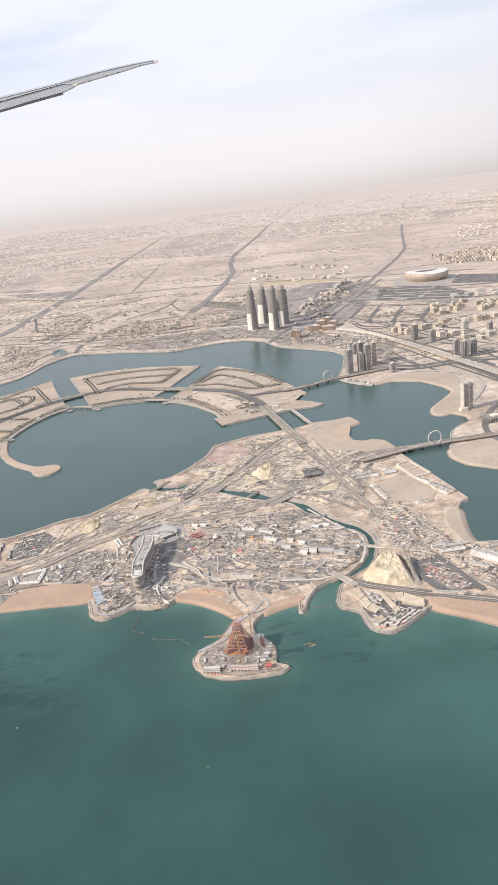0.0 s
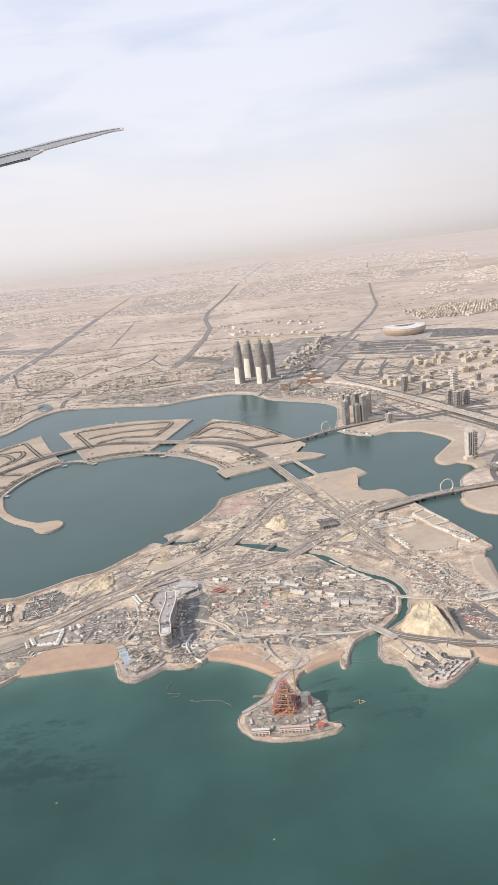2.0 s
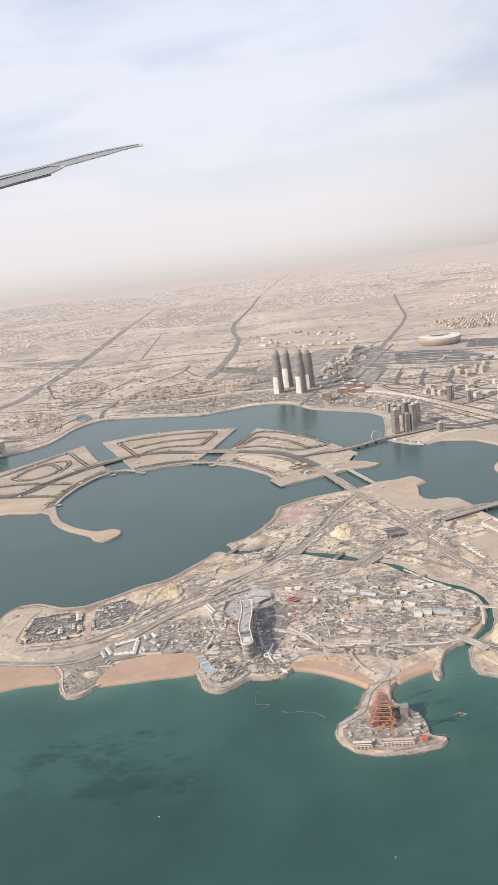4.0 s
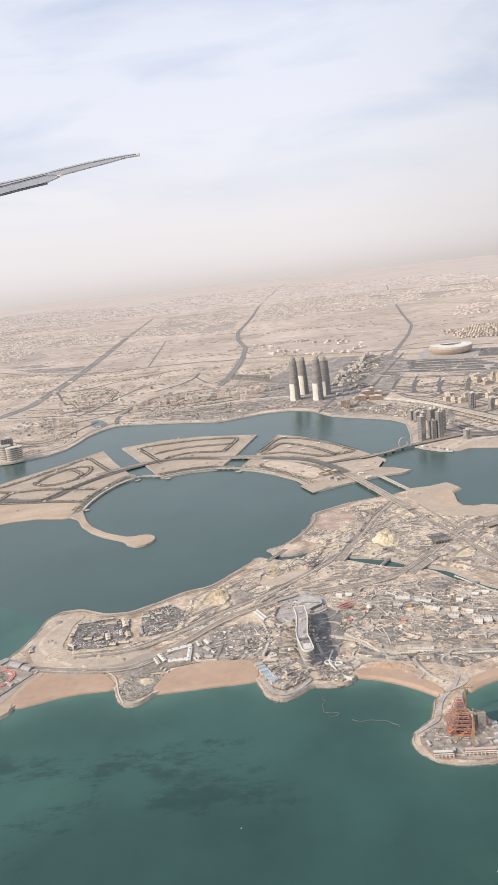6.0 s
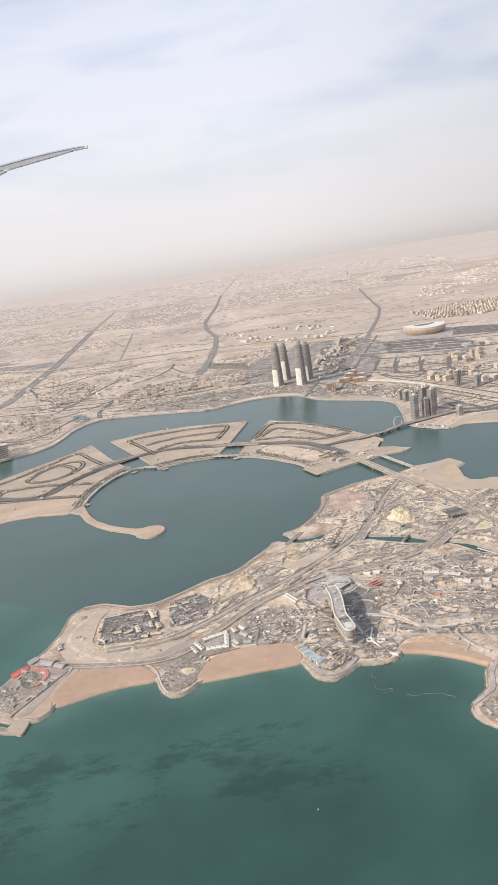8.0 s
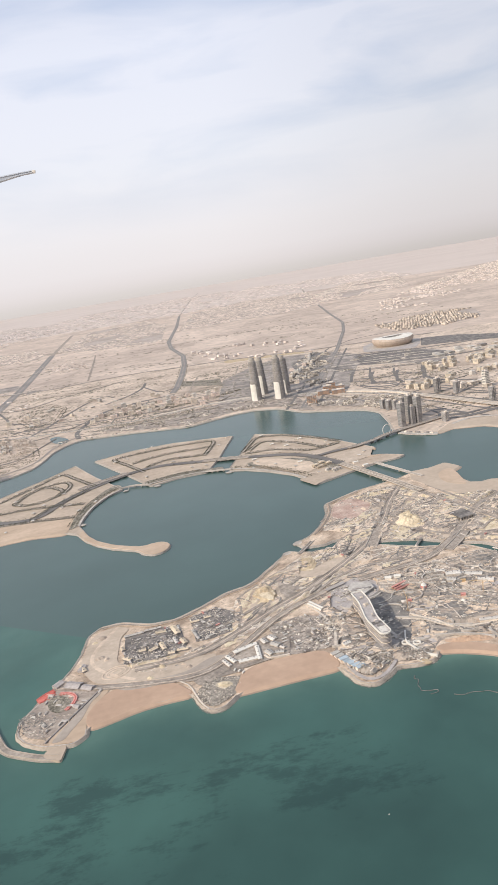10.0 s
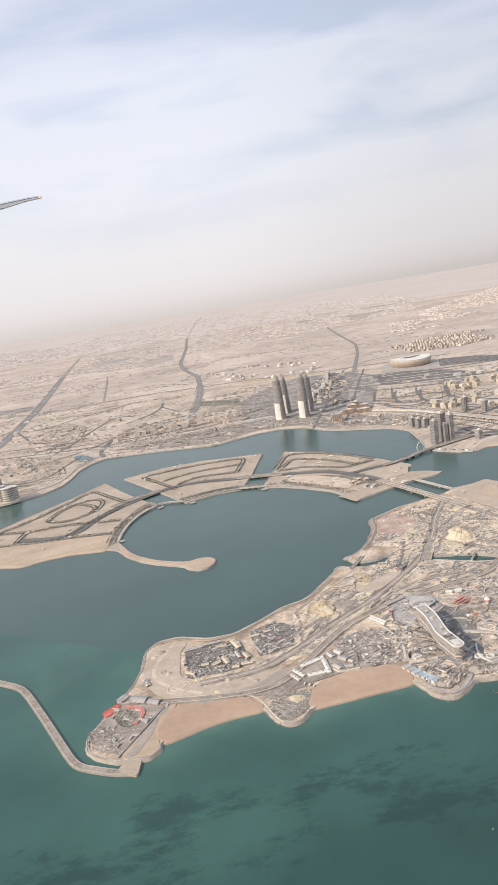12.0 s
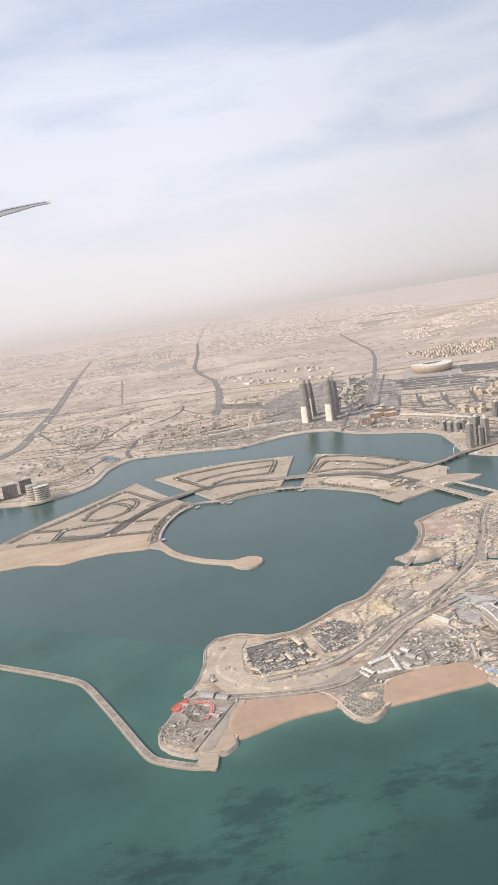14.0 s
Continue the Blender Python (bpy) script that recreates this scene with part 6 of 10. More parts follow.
def earthworks(zone, turn, rise, mats, seed, label, cell=0.3, levels=7):
    """Ground cut into steps and furrows that run along one direction, level along its roads."""
    a = radians(turn)
    c, s = math.cos(a), math.sin(a)
    us, vs = [c * x + s * y for x, y in zone], [-s * x + c * y for x, y in zone]
    nu, nv = int((max(us) - min(us)) / cell) + 2, int((max(vs) - min(vs)) / cell) + 2
    gu, gv = np.meshgrid(min(us) + cell * np.arange(nu), min(vs) + cell * np.arange(nv))
    px, py = c * gu - s * gv, s * gu + c * gv
    mask = within(px, py, zone)
    calm = np.clip(away(px, py, [zone], True) / 1.4, 0, 1) * np.clip((away(px, py, KEEP_LEVEL) - 0.8) / 0.8, 0, 1)
    for poly in KEEP_FLAT:
        calm[within(px, py, poly)] = 0
    high, tone = np.zeros(px.shape), np.zeros(px.shape, int)
    for j in range(nv):
        for i in range(nu):
            if mask[j, i]:
                u, v = gu[j, i], gv[j, i]
                w = 3.0 * noise.noise((u * 0.08, v * 0.08, seed))
                t = 0.5 + 0.62 * noise.fractal((u * 0.065, (v + w) * 0.14, seed + 4.0), 0.8, 2.0, 4)
                step = t * levels
                whole = math.floor(step)
                k = step - whole
                t = (whole + min(1.0, k * k * k * 1.4)) / levels
                t += 0.10 * noise.noise((u * 0.55, v * 1.5, seed + 9.0)) + 0.05 * noise.noise((u * 1.6, v * 2.2, seed + 11.0))
                high[j, i] = max(0.0, t)
                tone[j, i] = int((whole * 0.77 + 3.2 * (noise.noise((u * 0.07, v * 0.14, seed + 20.0)) + 1) + 0.5 * noise.noise((u * 0.6, v * 1.1, seed + 30.0))) * 1.3)
    high *= rise * calm
    number = np.full(px.shape, -1)
    number[mask] = np.arange(mask.sum())
    verts = np.stack((px[mask], py[mask], GROUND + 0.025 + high[mask]), 1).tolist()
    full = mask[:-1, :-1] & mask[1:, :-1] & mask[:-1, 1:] & mask[1:, 1:]
    faces = np.stack((number[:-1, :-1][full], number[:-1, 1:][full], number[1:, 1:][full], number[1:, :-1][full]), 1).tolist()
    mesh = bpy.data.meshes.new("earthworks")
    mesh.from_pydata(verts, [], faces)
    for m in mats:
        mesh.materials.append(m)
    mesh.polygons.foreach_set("material_index", (tone[:-1, :-1][full] % len(mats)).astype(np.int32))
    mesh.update()
    RELIEFS.append((c, s, min(us), min(vs), cell, np.where(mask, high, 0)))
    return tagged(new("earthworks", mesh), label, "ground", "", "structure")


def relief(x, y):
    """Height of the earthworks above the level ground."""
    best = 0.0
    for c, s, u0, v0, cell, grid in RELIEFS:
        i, j = int((c * x + s * y - u0) / cell), int((-s * x + c * y - v0) / cell)
        if 0 <= i < grid.shape[1] and 0 <= j < grid.shape[0]:
            best = max(best, float(grid[j, i]))
    return best


earthworks(ZONE_NORTH, 30, 0.95, (M_SITE, M_PALE, M_PALE, M_MOUND, M_MOUND, M_PINK, M_CORE, M_PALE, M_TRACK, M_MOUND), 2.0, "stepped and furrowed sandy ground of an earthworks site")
ZONE_MID = [(-21, 210), (-8.8, 217.5), (5.8, 219), (24, 219.5), (19, 223.2), (12.7, 226.0), (8.4, 229), (2.4, 233.6), (-1.5, 235.5), (-10, 228), (-22, 217)]
earthworks(ZONE_MID, 20, 0.8, (M_SITE, M_PALE, M_CORE, M_MOUND, M_TRACK, M_PINK), 3.0, "stepped ground between haul road and canal")
earthworks(ZONE_WEST, 30, 0.85, (M_SITE, M_MOUND, M_PALE, M_TRACK, M_MOUND, M_CHALK, M_PINK), 5.0, "stepped cream ground along haul roads")
earthworks(ZONE_EAST, -38, 0.7, (M_CORE, M_PALE, M_SITE, M_TRACK, M_CHALK, M_SITE), 7.0, "furrowed ground of a storage area")
earthworks(ZONE_CORE, -14, 1.15, (M_CORE, M_SITE, M_CORE, M_PAVE, M_PALE, M_CORE, M_SITE, M_DARKGREY, M_TRACK, M_PINK, M_CORE, M_PALE), 9.0, "grey dug-over ground of a large building site")
sheet("driven_ground", [(-73.5, 195.3), (-70.9, 194.2), (-71.6, 191.6), (-73, 190.4), (-73.9, 187.6), (-74.6, 185), (-76.4, 182), (-77.7, 179.2), (-80.2, 179), (-78.3, 182.8), (-75.3, 187.6), (-71.8, 193)], GROUND + 0.165, M_DRIVEN, "grey driven sand beside a yard fence", r=1)
sheet("driven_ground", [(-71.3, 194.9), (-66.4, 191), (-62.1, 190.3), (-56.9, 190), (-52.8, 188.6), (-51.1, 189), (-48.2, 192), (-44.4, 193.3), (-43.8, 195.6), (-47.9, 196.4), (-53.5, 192.8), (-58.8, 192.6), (-65.4, 193.8)], GROUND + 0.17, M_DRIVEN, "broad band of grey driven sand behind the beach", r=1.5)
sheet("red_soil", RED_SOIL, Z1 + 0.03, M_REDSOIL, "levelled reddish soil near the lagoon")
sheet("sand_fan", SAND_FAN, Z1 + 0.03, M_GRADED, "smooth fan of graded cream sand")
for i, (pts, d, w, mat) in enumerate(((LAGOON_EDGE, 0.75, 0.16, M_PALE), (LAGOON_EDGE, 1.2, 0.4, M_TRACK), (LAGOON_EDGE, 1.7, 0.14, M_PALE), (NORTH_EDGE, 0.8, 0.2, M_PALE), (NORTH_EDGE, 1.4, 0.4, M_TRACK), (NORTH_EDGE, 2.0, 0.2, M_PALE))):
    road("shore_path", beside(pts, d), w, mat, "narrow path along the lagoon edge", Z2 + 0.13 + 0.004 * i, 2)


def worn_lines(zone, turn, count, seed, mat, label, widths=(0.1, 0.3), lengths=(4, 16)):
    """Thin tracks, kerbs and trenches that follow the lie of the earthworks."""
    rng = random.Random(seed)
    verts, faces = [], []
    for x, y in scatter(zone, count, rng):
        a, bend, w = radians(turn + rng.gauss(0, 22) + rng.choice((0, 0, 0, 90))), rng.gauss(0, 0.022), rng.uniform(*widths) / 2
        for i in range(int(rng.uniform(*lengths) / 0.4)):
            side = Vector((-math.sin(a), math.cos(a))) * w
            if not inside((x, y), zone):
                break
            z = GROUND + 0.05 + max(relief(x + side.x, y + side.y), relief(x - side.x, y - side.y), relief(x, y))
            k = len(verts)
            verts += [(x + side.x, y + side.y, z), (x - side.x, y - side.y, z), (x - side.x * 1.2, y - side.y * 1.2, z - 0.3), (x + side.x * 1.2, y + side.y * 1.2, z - 0.3)]
            if i:
                faces += [(k - 4, k - 3, k + 1, k), (k - 3, k - 2, k + 2, k + 1), (k - 1, k - 4, k, k + 3)]
            x, y, a = x + 0.4 * math.cos(a), y + 0.4 * math.sin(a), a + bend
    return tagged(place("worn_lines", verts, faces, mat), label, "site tracks", "", "stuff")


for zone, turn, count, seed in ((ZONE_NORTH, 32, 90, 1), (ZONE_CORE, -12, 44, 2), (ZONE_WEST, 32, 60, 3), (ZONE_EAST, -40, 50, 4), (ZONE_MID, 20, 30, 5)):
    worn_lines(zone, turn, count, seed, M_CHALK, "pale kerbs and low walls across the site")
    worn_lines(zone, turn, count // 2, seed + 10, M_DARKGREY, "dark tracks and trenches across the site", (0.12, 0.5))
    worn_lines(zone, turn + 8, count // 2, seed + 20, M_TRACK, "grey tracks across the site", (0.2, 0.6), (8, 24))


def boulders(name, line, seed, label, gap=0.17):
    """Armour stones lying along the foot of a shore, save where it is sand."""
    rng = random.Random(seed)
    items = []
    pts = rounded(line, 1.4, False)
    for a, b in zip(pts, pts[1:]):
        way = b - a
        if way.length < 1e-4:
            continue
        side = Vector((way.y, -way.x)).normalized() * (-1 if seed % 2 else 1)
        for i in range(max(1, int(way.length / gap))):
            for z, d in ((0.34, 0.05), (0.16, 0.28), (0.03, 0.5), (-0.04, 0.68)):
                p = a.lerp(b, (i + rng.random()) / max(1, int(way.length / gap))) + side * (d + rng.gauss(0, 0.06))
                if not any(inside(p, q) for q in SANDS[:-1]):
                    s = rng.uniform(0.08, 0.2)
                    items.append((p[0], p[1], z - 0.1, s, s * rng.uniform(0.6, 1), rng.uniform(0.08, 0.14), rng.uniform(0, 3), rng.uniform(0.5, 0.8)))
    return tagged(place(name, *boxes(items), M_BOULDER), label, "rocks", "", "stuff")


boulders("shore_rocks", SOUTH[21:] + ISLET, 2 if area(SOUTH + ISLET + CANAL_W) > 0 else 1, "grey armour stones round the building site")
boulders("shore_rocks", EAST, 2 if area(EAST + CANAL_E) > 0 else 1, "grey armour stones round the eastern ground")


# ---- bridges ----
def bridge(name, pts, width, z, mat, label, piers=6, rail=0.18):
    """A bridge with a deck, two parapets and round-edged piers."""
    line = rounded(pts, 6, False, 5)
    ob = empty(name, pose(0, 0, 0), label, "bridge")
    deck = place("deck", *strip(pts, width, z, 0.22, 6), mat, ob)
    for s in (-1, 1):
        edge = []
        for i, p in enumerate(line):
            way = (line[min(i + 1, len(line) - 1)] - line[max(i - 1, 0)]).normalized()
            edge.append(p + Vector((-way.y, way.x)) * s * (width / 2 - 0.08))
        place("parapet", *strip([tuple(p) for p in edge], 0.14, z + rail, rail, 0.1), M_CONCRETE, deck)
    for i in range(piers):
        k = (i + 0.5) / piers * (len(line) - 1)
        a, b = line[int(k)], line[min(int(k) + 1, len(line) - 1)]
        p = a.lerp(b, k - int(k))
        way = (b - a).to_2d()
        turn = math.atan2(way.y, way.x)
        place("pier", *boxes([(p[0], p[1], -0.4, 0.35, width * 0.8, z + 0.2, turn, 1.0)]), M_CONCRETE, ob)
    return ob


def ring(parent, x, y, z, r, turn, thick=0.17):
    bm = bmesh.new()
    n, m = 40, 8
    vs = [[bm.verts.new(((r + thick * math.cos(b)) * math.cos(a), thick * 0.8 * math.sin(b), (r + thick * math.cos(b)) * math.sin(a))) for b in (2 * math.pi * j / m for j in range(m))]
          for a in (2 * math.pi * i / n for i in range(n))]
    for i in range(n):
        for j in range(m):
            bm.faces.new((vs[i][j], vs[i][(j + 1) % m], vs[(i + 1) % n][(j + 1) % m], vs[(i + 1) % n][j]))
    ob = part("ring_arch", bm, M_CLAD, parent, "white steel ring arch")
    ob.matrix_basis = pose(x, y, z, 0, 0, turn)
    for p in ob.data.polygons:
        p.use_smooth = True


b = bridge("ring_bridge", RING_BRIDGE_NORTH, 2.3, 1.0, M_TRACK, "road bridge with a white ring arch over the marina mouth", 7)
ring(b, 45.0, 341.2, 2.85, 2.25, 25)
b = bridge("ring_bridge", RING_BRIDGE_SOUTH, 2.6, 1.1, M_TRACK, "road bridge with a white ring arch over the inlet", 7)
ring(b, 69.6, 253.9, 3.0, 2.15, 12)
for side in (-0.85, 0.85):
    bridge("twin_bridge", beside(BRIDGE_A, side), 1.25, 0.9, M_TRACK, "one of two parallel road bridges between isle and building site", 4)
bridge("foot_bridge", BRIDGE_B, 1.3, 0.8, M_CONCRETE, "narrow pale bridge between isle and sand spit", 4)
bridge("isle_bridge", [(-86, 351), (-77, 358), (-66, 363)], 3.6, 0.75, M_TRACK, "low road bridge between two isles", 4)
bridge("isle_bridge", [(-33, 358.5), (-24, 355), (-14, 350.5)], 4.2, 0.75, M_TRACK, "low road bridge between two isles", 4)
bridge("promenade_bridge", [(-69.5, 341.5), (-63, 342), (-57, 338.2)], 1.2, 0.7, M_CONCRETE, "slim promenade bridge along the lagoon", 3)
bridge("promenade_bridge", [(-34, 341), (-29, 339), (-23.5, 337)], 1.2, 0.7, M_CONCRETE, "slim promenade bridge along the lagoon", 3)
bridge("canal_bridge", [(-0.2, 232.2), (3.4, 238.6), (7.4, 245.6)], 3.2, 0.66, M_TRACK, "wide dusty road bridge over the canal", 2)
bridge("canal_bridge", [(17, 221), (21.5, 225), (26, 230)], 2.6, 0.72, M_TRACK, "wide concrete road bridge over the canal", 2)
bridge("canal_bridge", [(29.5, 183.5), (32.2, 180.5), (34.5, 177)], 1.5, 0.75, M_CONCRETE, "pale concrete bridge at the canal mouth", 2)
bridge("canal_footbridge", CANAL_FOOT_A, 0.45, 0.7, M_CLAD, "slim white footbridge over the canal", 2)
bridge("canal_footbridge", CANAL_FOOT_B, 0.45, 0.7, M_CLAD, "slim white footbridge over the canal", 2)
bridge("canal_footbridge", CANAL_FOOT_C, 0.6, 0.7, M_CLAD, "slim white footbridge over the canal", 2)
bridge("canal_footbridge", [(-18.6, 239.0), (-15.8, 242.2), (-13.0, 246)], 1.0, 0.5, M_TRACK, "pale footbridge where canal meets lagoon", 2)
for shift in (-1.25, 1.25):
    bridge("viaduct", [(x + shift, y + shift * 0.35) for x, y in VIADUCT], 1.7, 1.3, M_CONCRETE, "pale concrete viaduct carriageway", 12)


# ---- towers and buildings ----
def waisted_tower(x, y, height, r, clad, turn, flare, label):
    """A round tower with open floors above and pale cladding below."""
    ob = empty("round_tower", pose(x, y, GROUND, 0, 0, turn), label, "tower", "towers on the lagoon shore")
    floors = 46

    def girth(k):
        return r * (1.0 - flare * k + 0.04 * math.sin(math.pi * k))

    bm = bmesh.new()
    rows = [[bm.verts.new((girth(k) * 0.97 * math.cos(a), girth(k) * 0.92 * math.sin(a), k * height)) for a in (2 * math.pi * i / 24 for i in range(24))] for k in (j / 20 for j in range(21))]
    for a, b in zip(rows, rows[1:]):
        for i in range(24):
            bm.faces.new((a[i], a[(i + 1) % 24], b[(i + 1) % 24], b[i]))
    bm.faces.new(rows[-1])
    part("inner_wall", bm, M_OPENFLOOR, ob, "raw concrete and open floors")
    slab_bm = prism(ellipse(1, 0.95, 24), 0, 0.2)
    slab = bpy.data.meshes.new("floor_slab")
    slab_bm.to_mesh(slab)
    slab_bm.free()
    slab.materials.append(M_GREY)
    for i in range(1, floors + 1):
        k = i / floors
        s = new("floor_slab", slab)
        s.parent = ob
        s.matrix_basis = Matrix.LocRotScale((0, 0, k * height - 0.26), None, (girth(k) * 1.0, girth(k) * 1.0, 1))
    # pale panels, stepping up towards one side
    # Panels stop short of the shaded side, so their extent paints in its shade.
    bm = bmesh.new()
    n, m = 28, 22
    lo, hi = radians(140), radians(292)
    for j in range(m):
        for i in range(n):
            a0, a1 = lo + (hi - lo) * i / n, lo + (hi - lo) * (i + 1) / n
            k0, k1 = clad * j / m, clad * (j + 1) / m
            top = clad * (0.82 + 0.18 * math.sin((a0 - lo) * 0.9))
            if k1 > top:
                continue
            q = [(girth(k) * 1.03 * math.cos(a), girth(k) * 0.98 * math.sin(a), k * height) for k, a in ((k0, a0), (k0, a1), (k1, a1), (k1, a0))]
            bm.faces.new([bm.verts.new(v) for v in q])
    bmesh.ops.remove_doubles(bm, verts=bm.verts, dist=0.001)
    part("cladding", bm, M_CLAD, ob, "white facade panels over the lower floors")
    part("core", prism(ellipse(r * 0.55, r * 0.46, 16), height, height + 2.0), M_CONCRETE, ob, "pale raw concrete lift core")
    bm = bmesh.new()
    bar(bm, (0.3, 0, height + 1.4), (0.3, 0, height + 3.0), 0.22)
    bar(bm, (-0.9, 0.3, height + 2.9), (2.3, -0.5, height + 2.9), 0.2)
    part("roof_crane", bm, M_SLAB, ob, "grey crane on the roof")


for (x, y), h, r, clad, turn, flare, label in zip(POINTS_TOWER, (23.8, 21.3, 24.0, 21.2), (3.2, 3.5, 3.2, 3.7), (0.45, 0.6, 0.45, 0.42), (-30, -20, -30, -20), (0.30, 0.36, 0.28, 0.16),
                                           ("tall round tower under construction with white lower cladding", "tall tapering tower clad in pale panels", "tall round tower under construction with white lower cladding", "broad tapering tower with pale lower cladding")):
    waisted_tower(x, y, h, r, clad, turn, flare, label)


def slab_block(name, x, y, sx, sy, h, turn, wall, bands, label, category="building", group="", fins=0, step=0.42, glass=M_GLASS, z=None, top=None):
    """A block with window bands on each storey, fins, a parapet and plant on its roof."""
    ob = empty(name, pose(x, y, GROUND + 0.02 if z is None else z, 0, 0, turn), label, category, group)
    body = part("wall", box(sx, sy, h), wall, ob)
    for i in range(bands):
        zb = h * (i + 0.45) / bands
        part("window_band", box(sx * 0.92, sy + 0.06, h / bands * step, zb), glass, body, "dark window band")
        part("window_band", box(sx + 0.06, sy * 0.86, h / bands * step, zb), glass, body, "dark window band")
    for i in range(fins):
        u = -sx / 2 + sx * (i + 0.5) / fins
        part("fin", box(0.18, sy + 0.22, h + 0.15, 0, u), M_ROOF, ob)
    part("roof", box(sx * 1.02, sy * 1.02, 0.1, h), top or M_ROOF, ob)
    part("roof_room", box(sx * 0.4, sy * 0.45, h * 0.05 + 0.25, h + 0.1, sx * 0.1), M_CREAM, ob)
    return ob


for (x, y), h, sx, sy, wall in zip(POINTS_CLUSTER, (10.6, 12.0, 11.6, 8.0, 10.2, 11.0), (2.6, 2.4, 2.6, 2.2, 2.3, 2.6), (2.4, 2.2, 2.2, 2.0, 2.0, 2.2), (M_GREY, M_SLAB, M_GREY, M_GREY, M_CREAM, M_SLAB)):
    slab_block("apartment_tower", x, y, sx, sy, h, 20, wall, 16, "grey-brown apartment tower on the marina shore", "tower", "towers by the marina", fins=5, step=0.3)
for (x, y), h in zip(CLUSTER_LOW, (4.6, 4.8, 4.4, 5.0, 4.0)):
    slab_block("apartment_tower", x, y, 2.4, 2.2, h, 20, M_GREY, 8, "lower grey apartment tower behind the marina towers", "tower", "towers by the marina", fins=3, step=0.3)
for (x, y), h, s, wall, label in zip(POINTS_LOOSE, (7.6, 5.6, 6.4, 8.4, 7.0, 6.6, 5.0), (2.6, 2.6, 2.4, 2.8, 2.6, 2.6, 2.2), (M_SLAB, M_GREY, M_GREY, M_CLAD, M_SLAB, M_GREY, M_SLAB),
                                     ("grey tower on an open plot", "squat grey tower on an open plot", "grey tower beside the viaduct", "cream white tower on an open plot", "grey tower beside the viaduct", "grey tower beside the viaduct", "short grey tower on an open plot")):
    slab_block("apartment_tower", x, y, s, s * 0.9, h, 15, wall, 10, label, "tower", "towers on open plots", fins=2)
# a tower in stacked frames near the marina beach, one face in pale piers, the other in shifted boxes
ob = empty("stacked_tower", pose(88.4, 285.5, GROUND, 0, 0, 12), "grey and white tower of stacked frames with dark gaps", "tower")
part("core", box(3.4, 2.2, 9.6), M_DARK, ob, "dark recessed floors")
for i in range(12):
    part("storey", box(1.5, 2.6 + 0.3 * (i % 2), 0.26, 0.8 * i + 0.1, 1.25 + 0.22 * math.sin(i * 1.7)), M_WHITE, ob, "pale storey slab")
    if i % 3:
        part("balcony", box(1.0, 0.6, 0.42, 0.8 * i + 0.36, 1.2 + 0.3 * math.sin(i * 2.3), -1.25), M_SLAB, ob, "dark balcony front")
for x, w in ((-1.75, 0.34), (-0.95, 0.22), (-0.2, 0.22), (0.45, 0.34)):
    part("pier", box(w, 0.5, 9.9, 0, x, -1.15), M_WHITE, ob, "pale pier")
part("side_wall", box(0.2, 2.3, 9.8, 0, -1.85), M_WHITE, ob, "pale side wall")
for i in range(11):
    part("spandrel", box(0.66, 0.3, 0.34, 0.85 * i + 0.3, (-1.35, -0.57, 0.12)[i % 3], -1.2), M_GREY, ob, "grey spandrel")
part("roof_frame", box(2.5, 2.4, 0.35, 9.6, -0.7), M_WHITE, ob, "pale roof frame")
part("podium", box(2.6, 2.2, 1.3, 0, -2.0, -1.4), M_CREAM, ob, "cream podium")
# terracotta and brown blocks beside the coast road
for x, y, sx, sy, h in ((48.5, 456, 6.5, 4, 2.3), (56, 451, 7.0, 4, 2.3), (53, 463, 5, 4, 3.4), (60, 461, 5, 5, 2.8), (57, 470, 5, 4, 3.6)):
    slab_block("courtyard_block", x, y, sx, sy, h, -12, M_TERRA, 4, "terracotta apartment block beside the coast road", "building", "terracotta blocks")
slab_block("brown_block", 36.7, 437.5, 5.0, 4.0, 4.4, -10, M_TERRA, 6, "brown block with dark windows near the shore", fins=4)
ob = empty("concrete_shell", pose(30.0, 240.1, GROUND, 0, 0, 9), "dark flat-roofed raw concrete shell on the building site", "building")
part("inner_wall", box(3.8, 4.8, 1.0), M_DARK, ob, "shaded inner wall")
part("roof", box(4.8, 5.8, 0.18, 1.0, bevel=0.03), M_DARK, ob, "dark flat roof")
part("roof_hatch", box(2.6, 1.0, 0.16, 1.18, 0.3, 0.8), M_DARKGREY, ob, "dusty roof hatch")
for i in range(6):
    part("column", box(0.26, 0.26, 1.0, 0, -2.1 + 0.84 * i, -2.6), M_CONCRETE, ob, "pale column")
for x, y, sx, sy, h, turn in ((-152.5, 416, 7, 4.5, 6.6, 12), (-146.5, 424, 6, 5, 6.4, 20), (-160, 412, 6, 5, 6.0, 10)):
    slab_block("midrise_block", x, y, sx, sy, h, turn, M_SLAB, 8, "grey mid-rise block on the lagoon shore", "building", "blocks on the west shore", fins=6)

# twin drum building
ob = empty("drum_building", pose(-136, 395.5, GROUND), "cream twin-drum building on the lagoon shore", "building")
for x, y, r, h in ((0.6, -0.6, 2.5, 7.4), (-3.0, 2.4, 2.7, 8.0), (2.2, 4.0, 2.4, 6.6)):
    drum = part("drum", prism(ellipse(r, r * 0.95, 24, x, y), 0, h), M_CREAM, ob)
    for i in range(7):
        part("window_band", prism(ellipse(r * 1.02, r * 0.97, 24, x, y), h * (i + 0.4) / 7, h * (i + 0.72) / 7), M_GLASS, drum, "dark window ring")
    part("roof", prism(ellipse(r * 1.05, r, 24, x, y), h, h + 0.18), M_WHITE, drum)
part("podium", prism(ellipse(7.5, 5.0, 28, -1, 1), 0, 1.0), M_CREAM, ob)

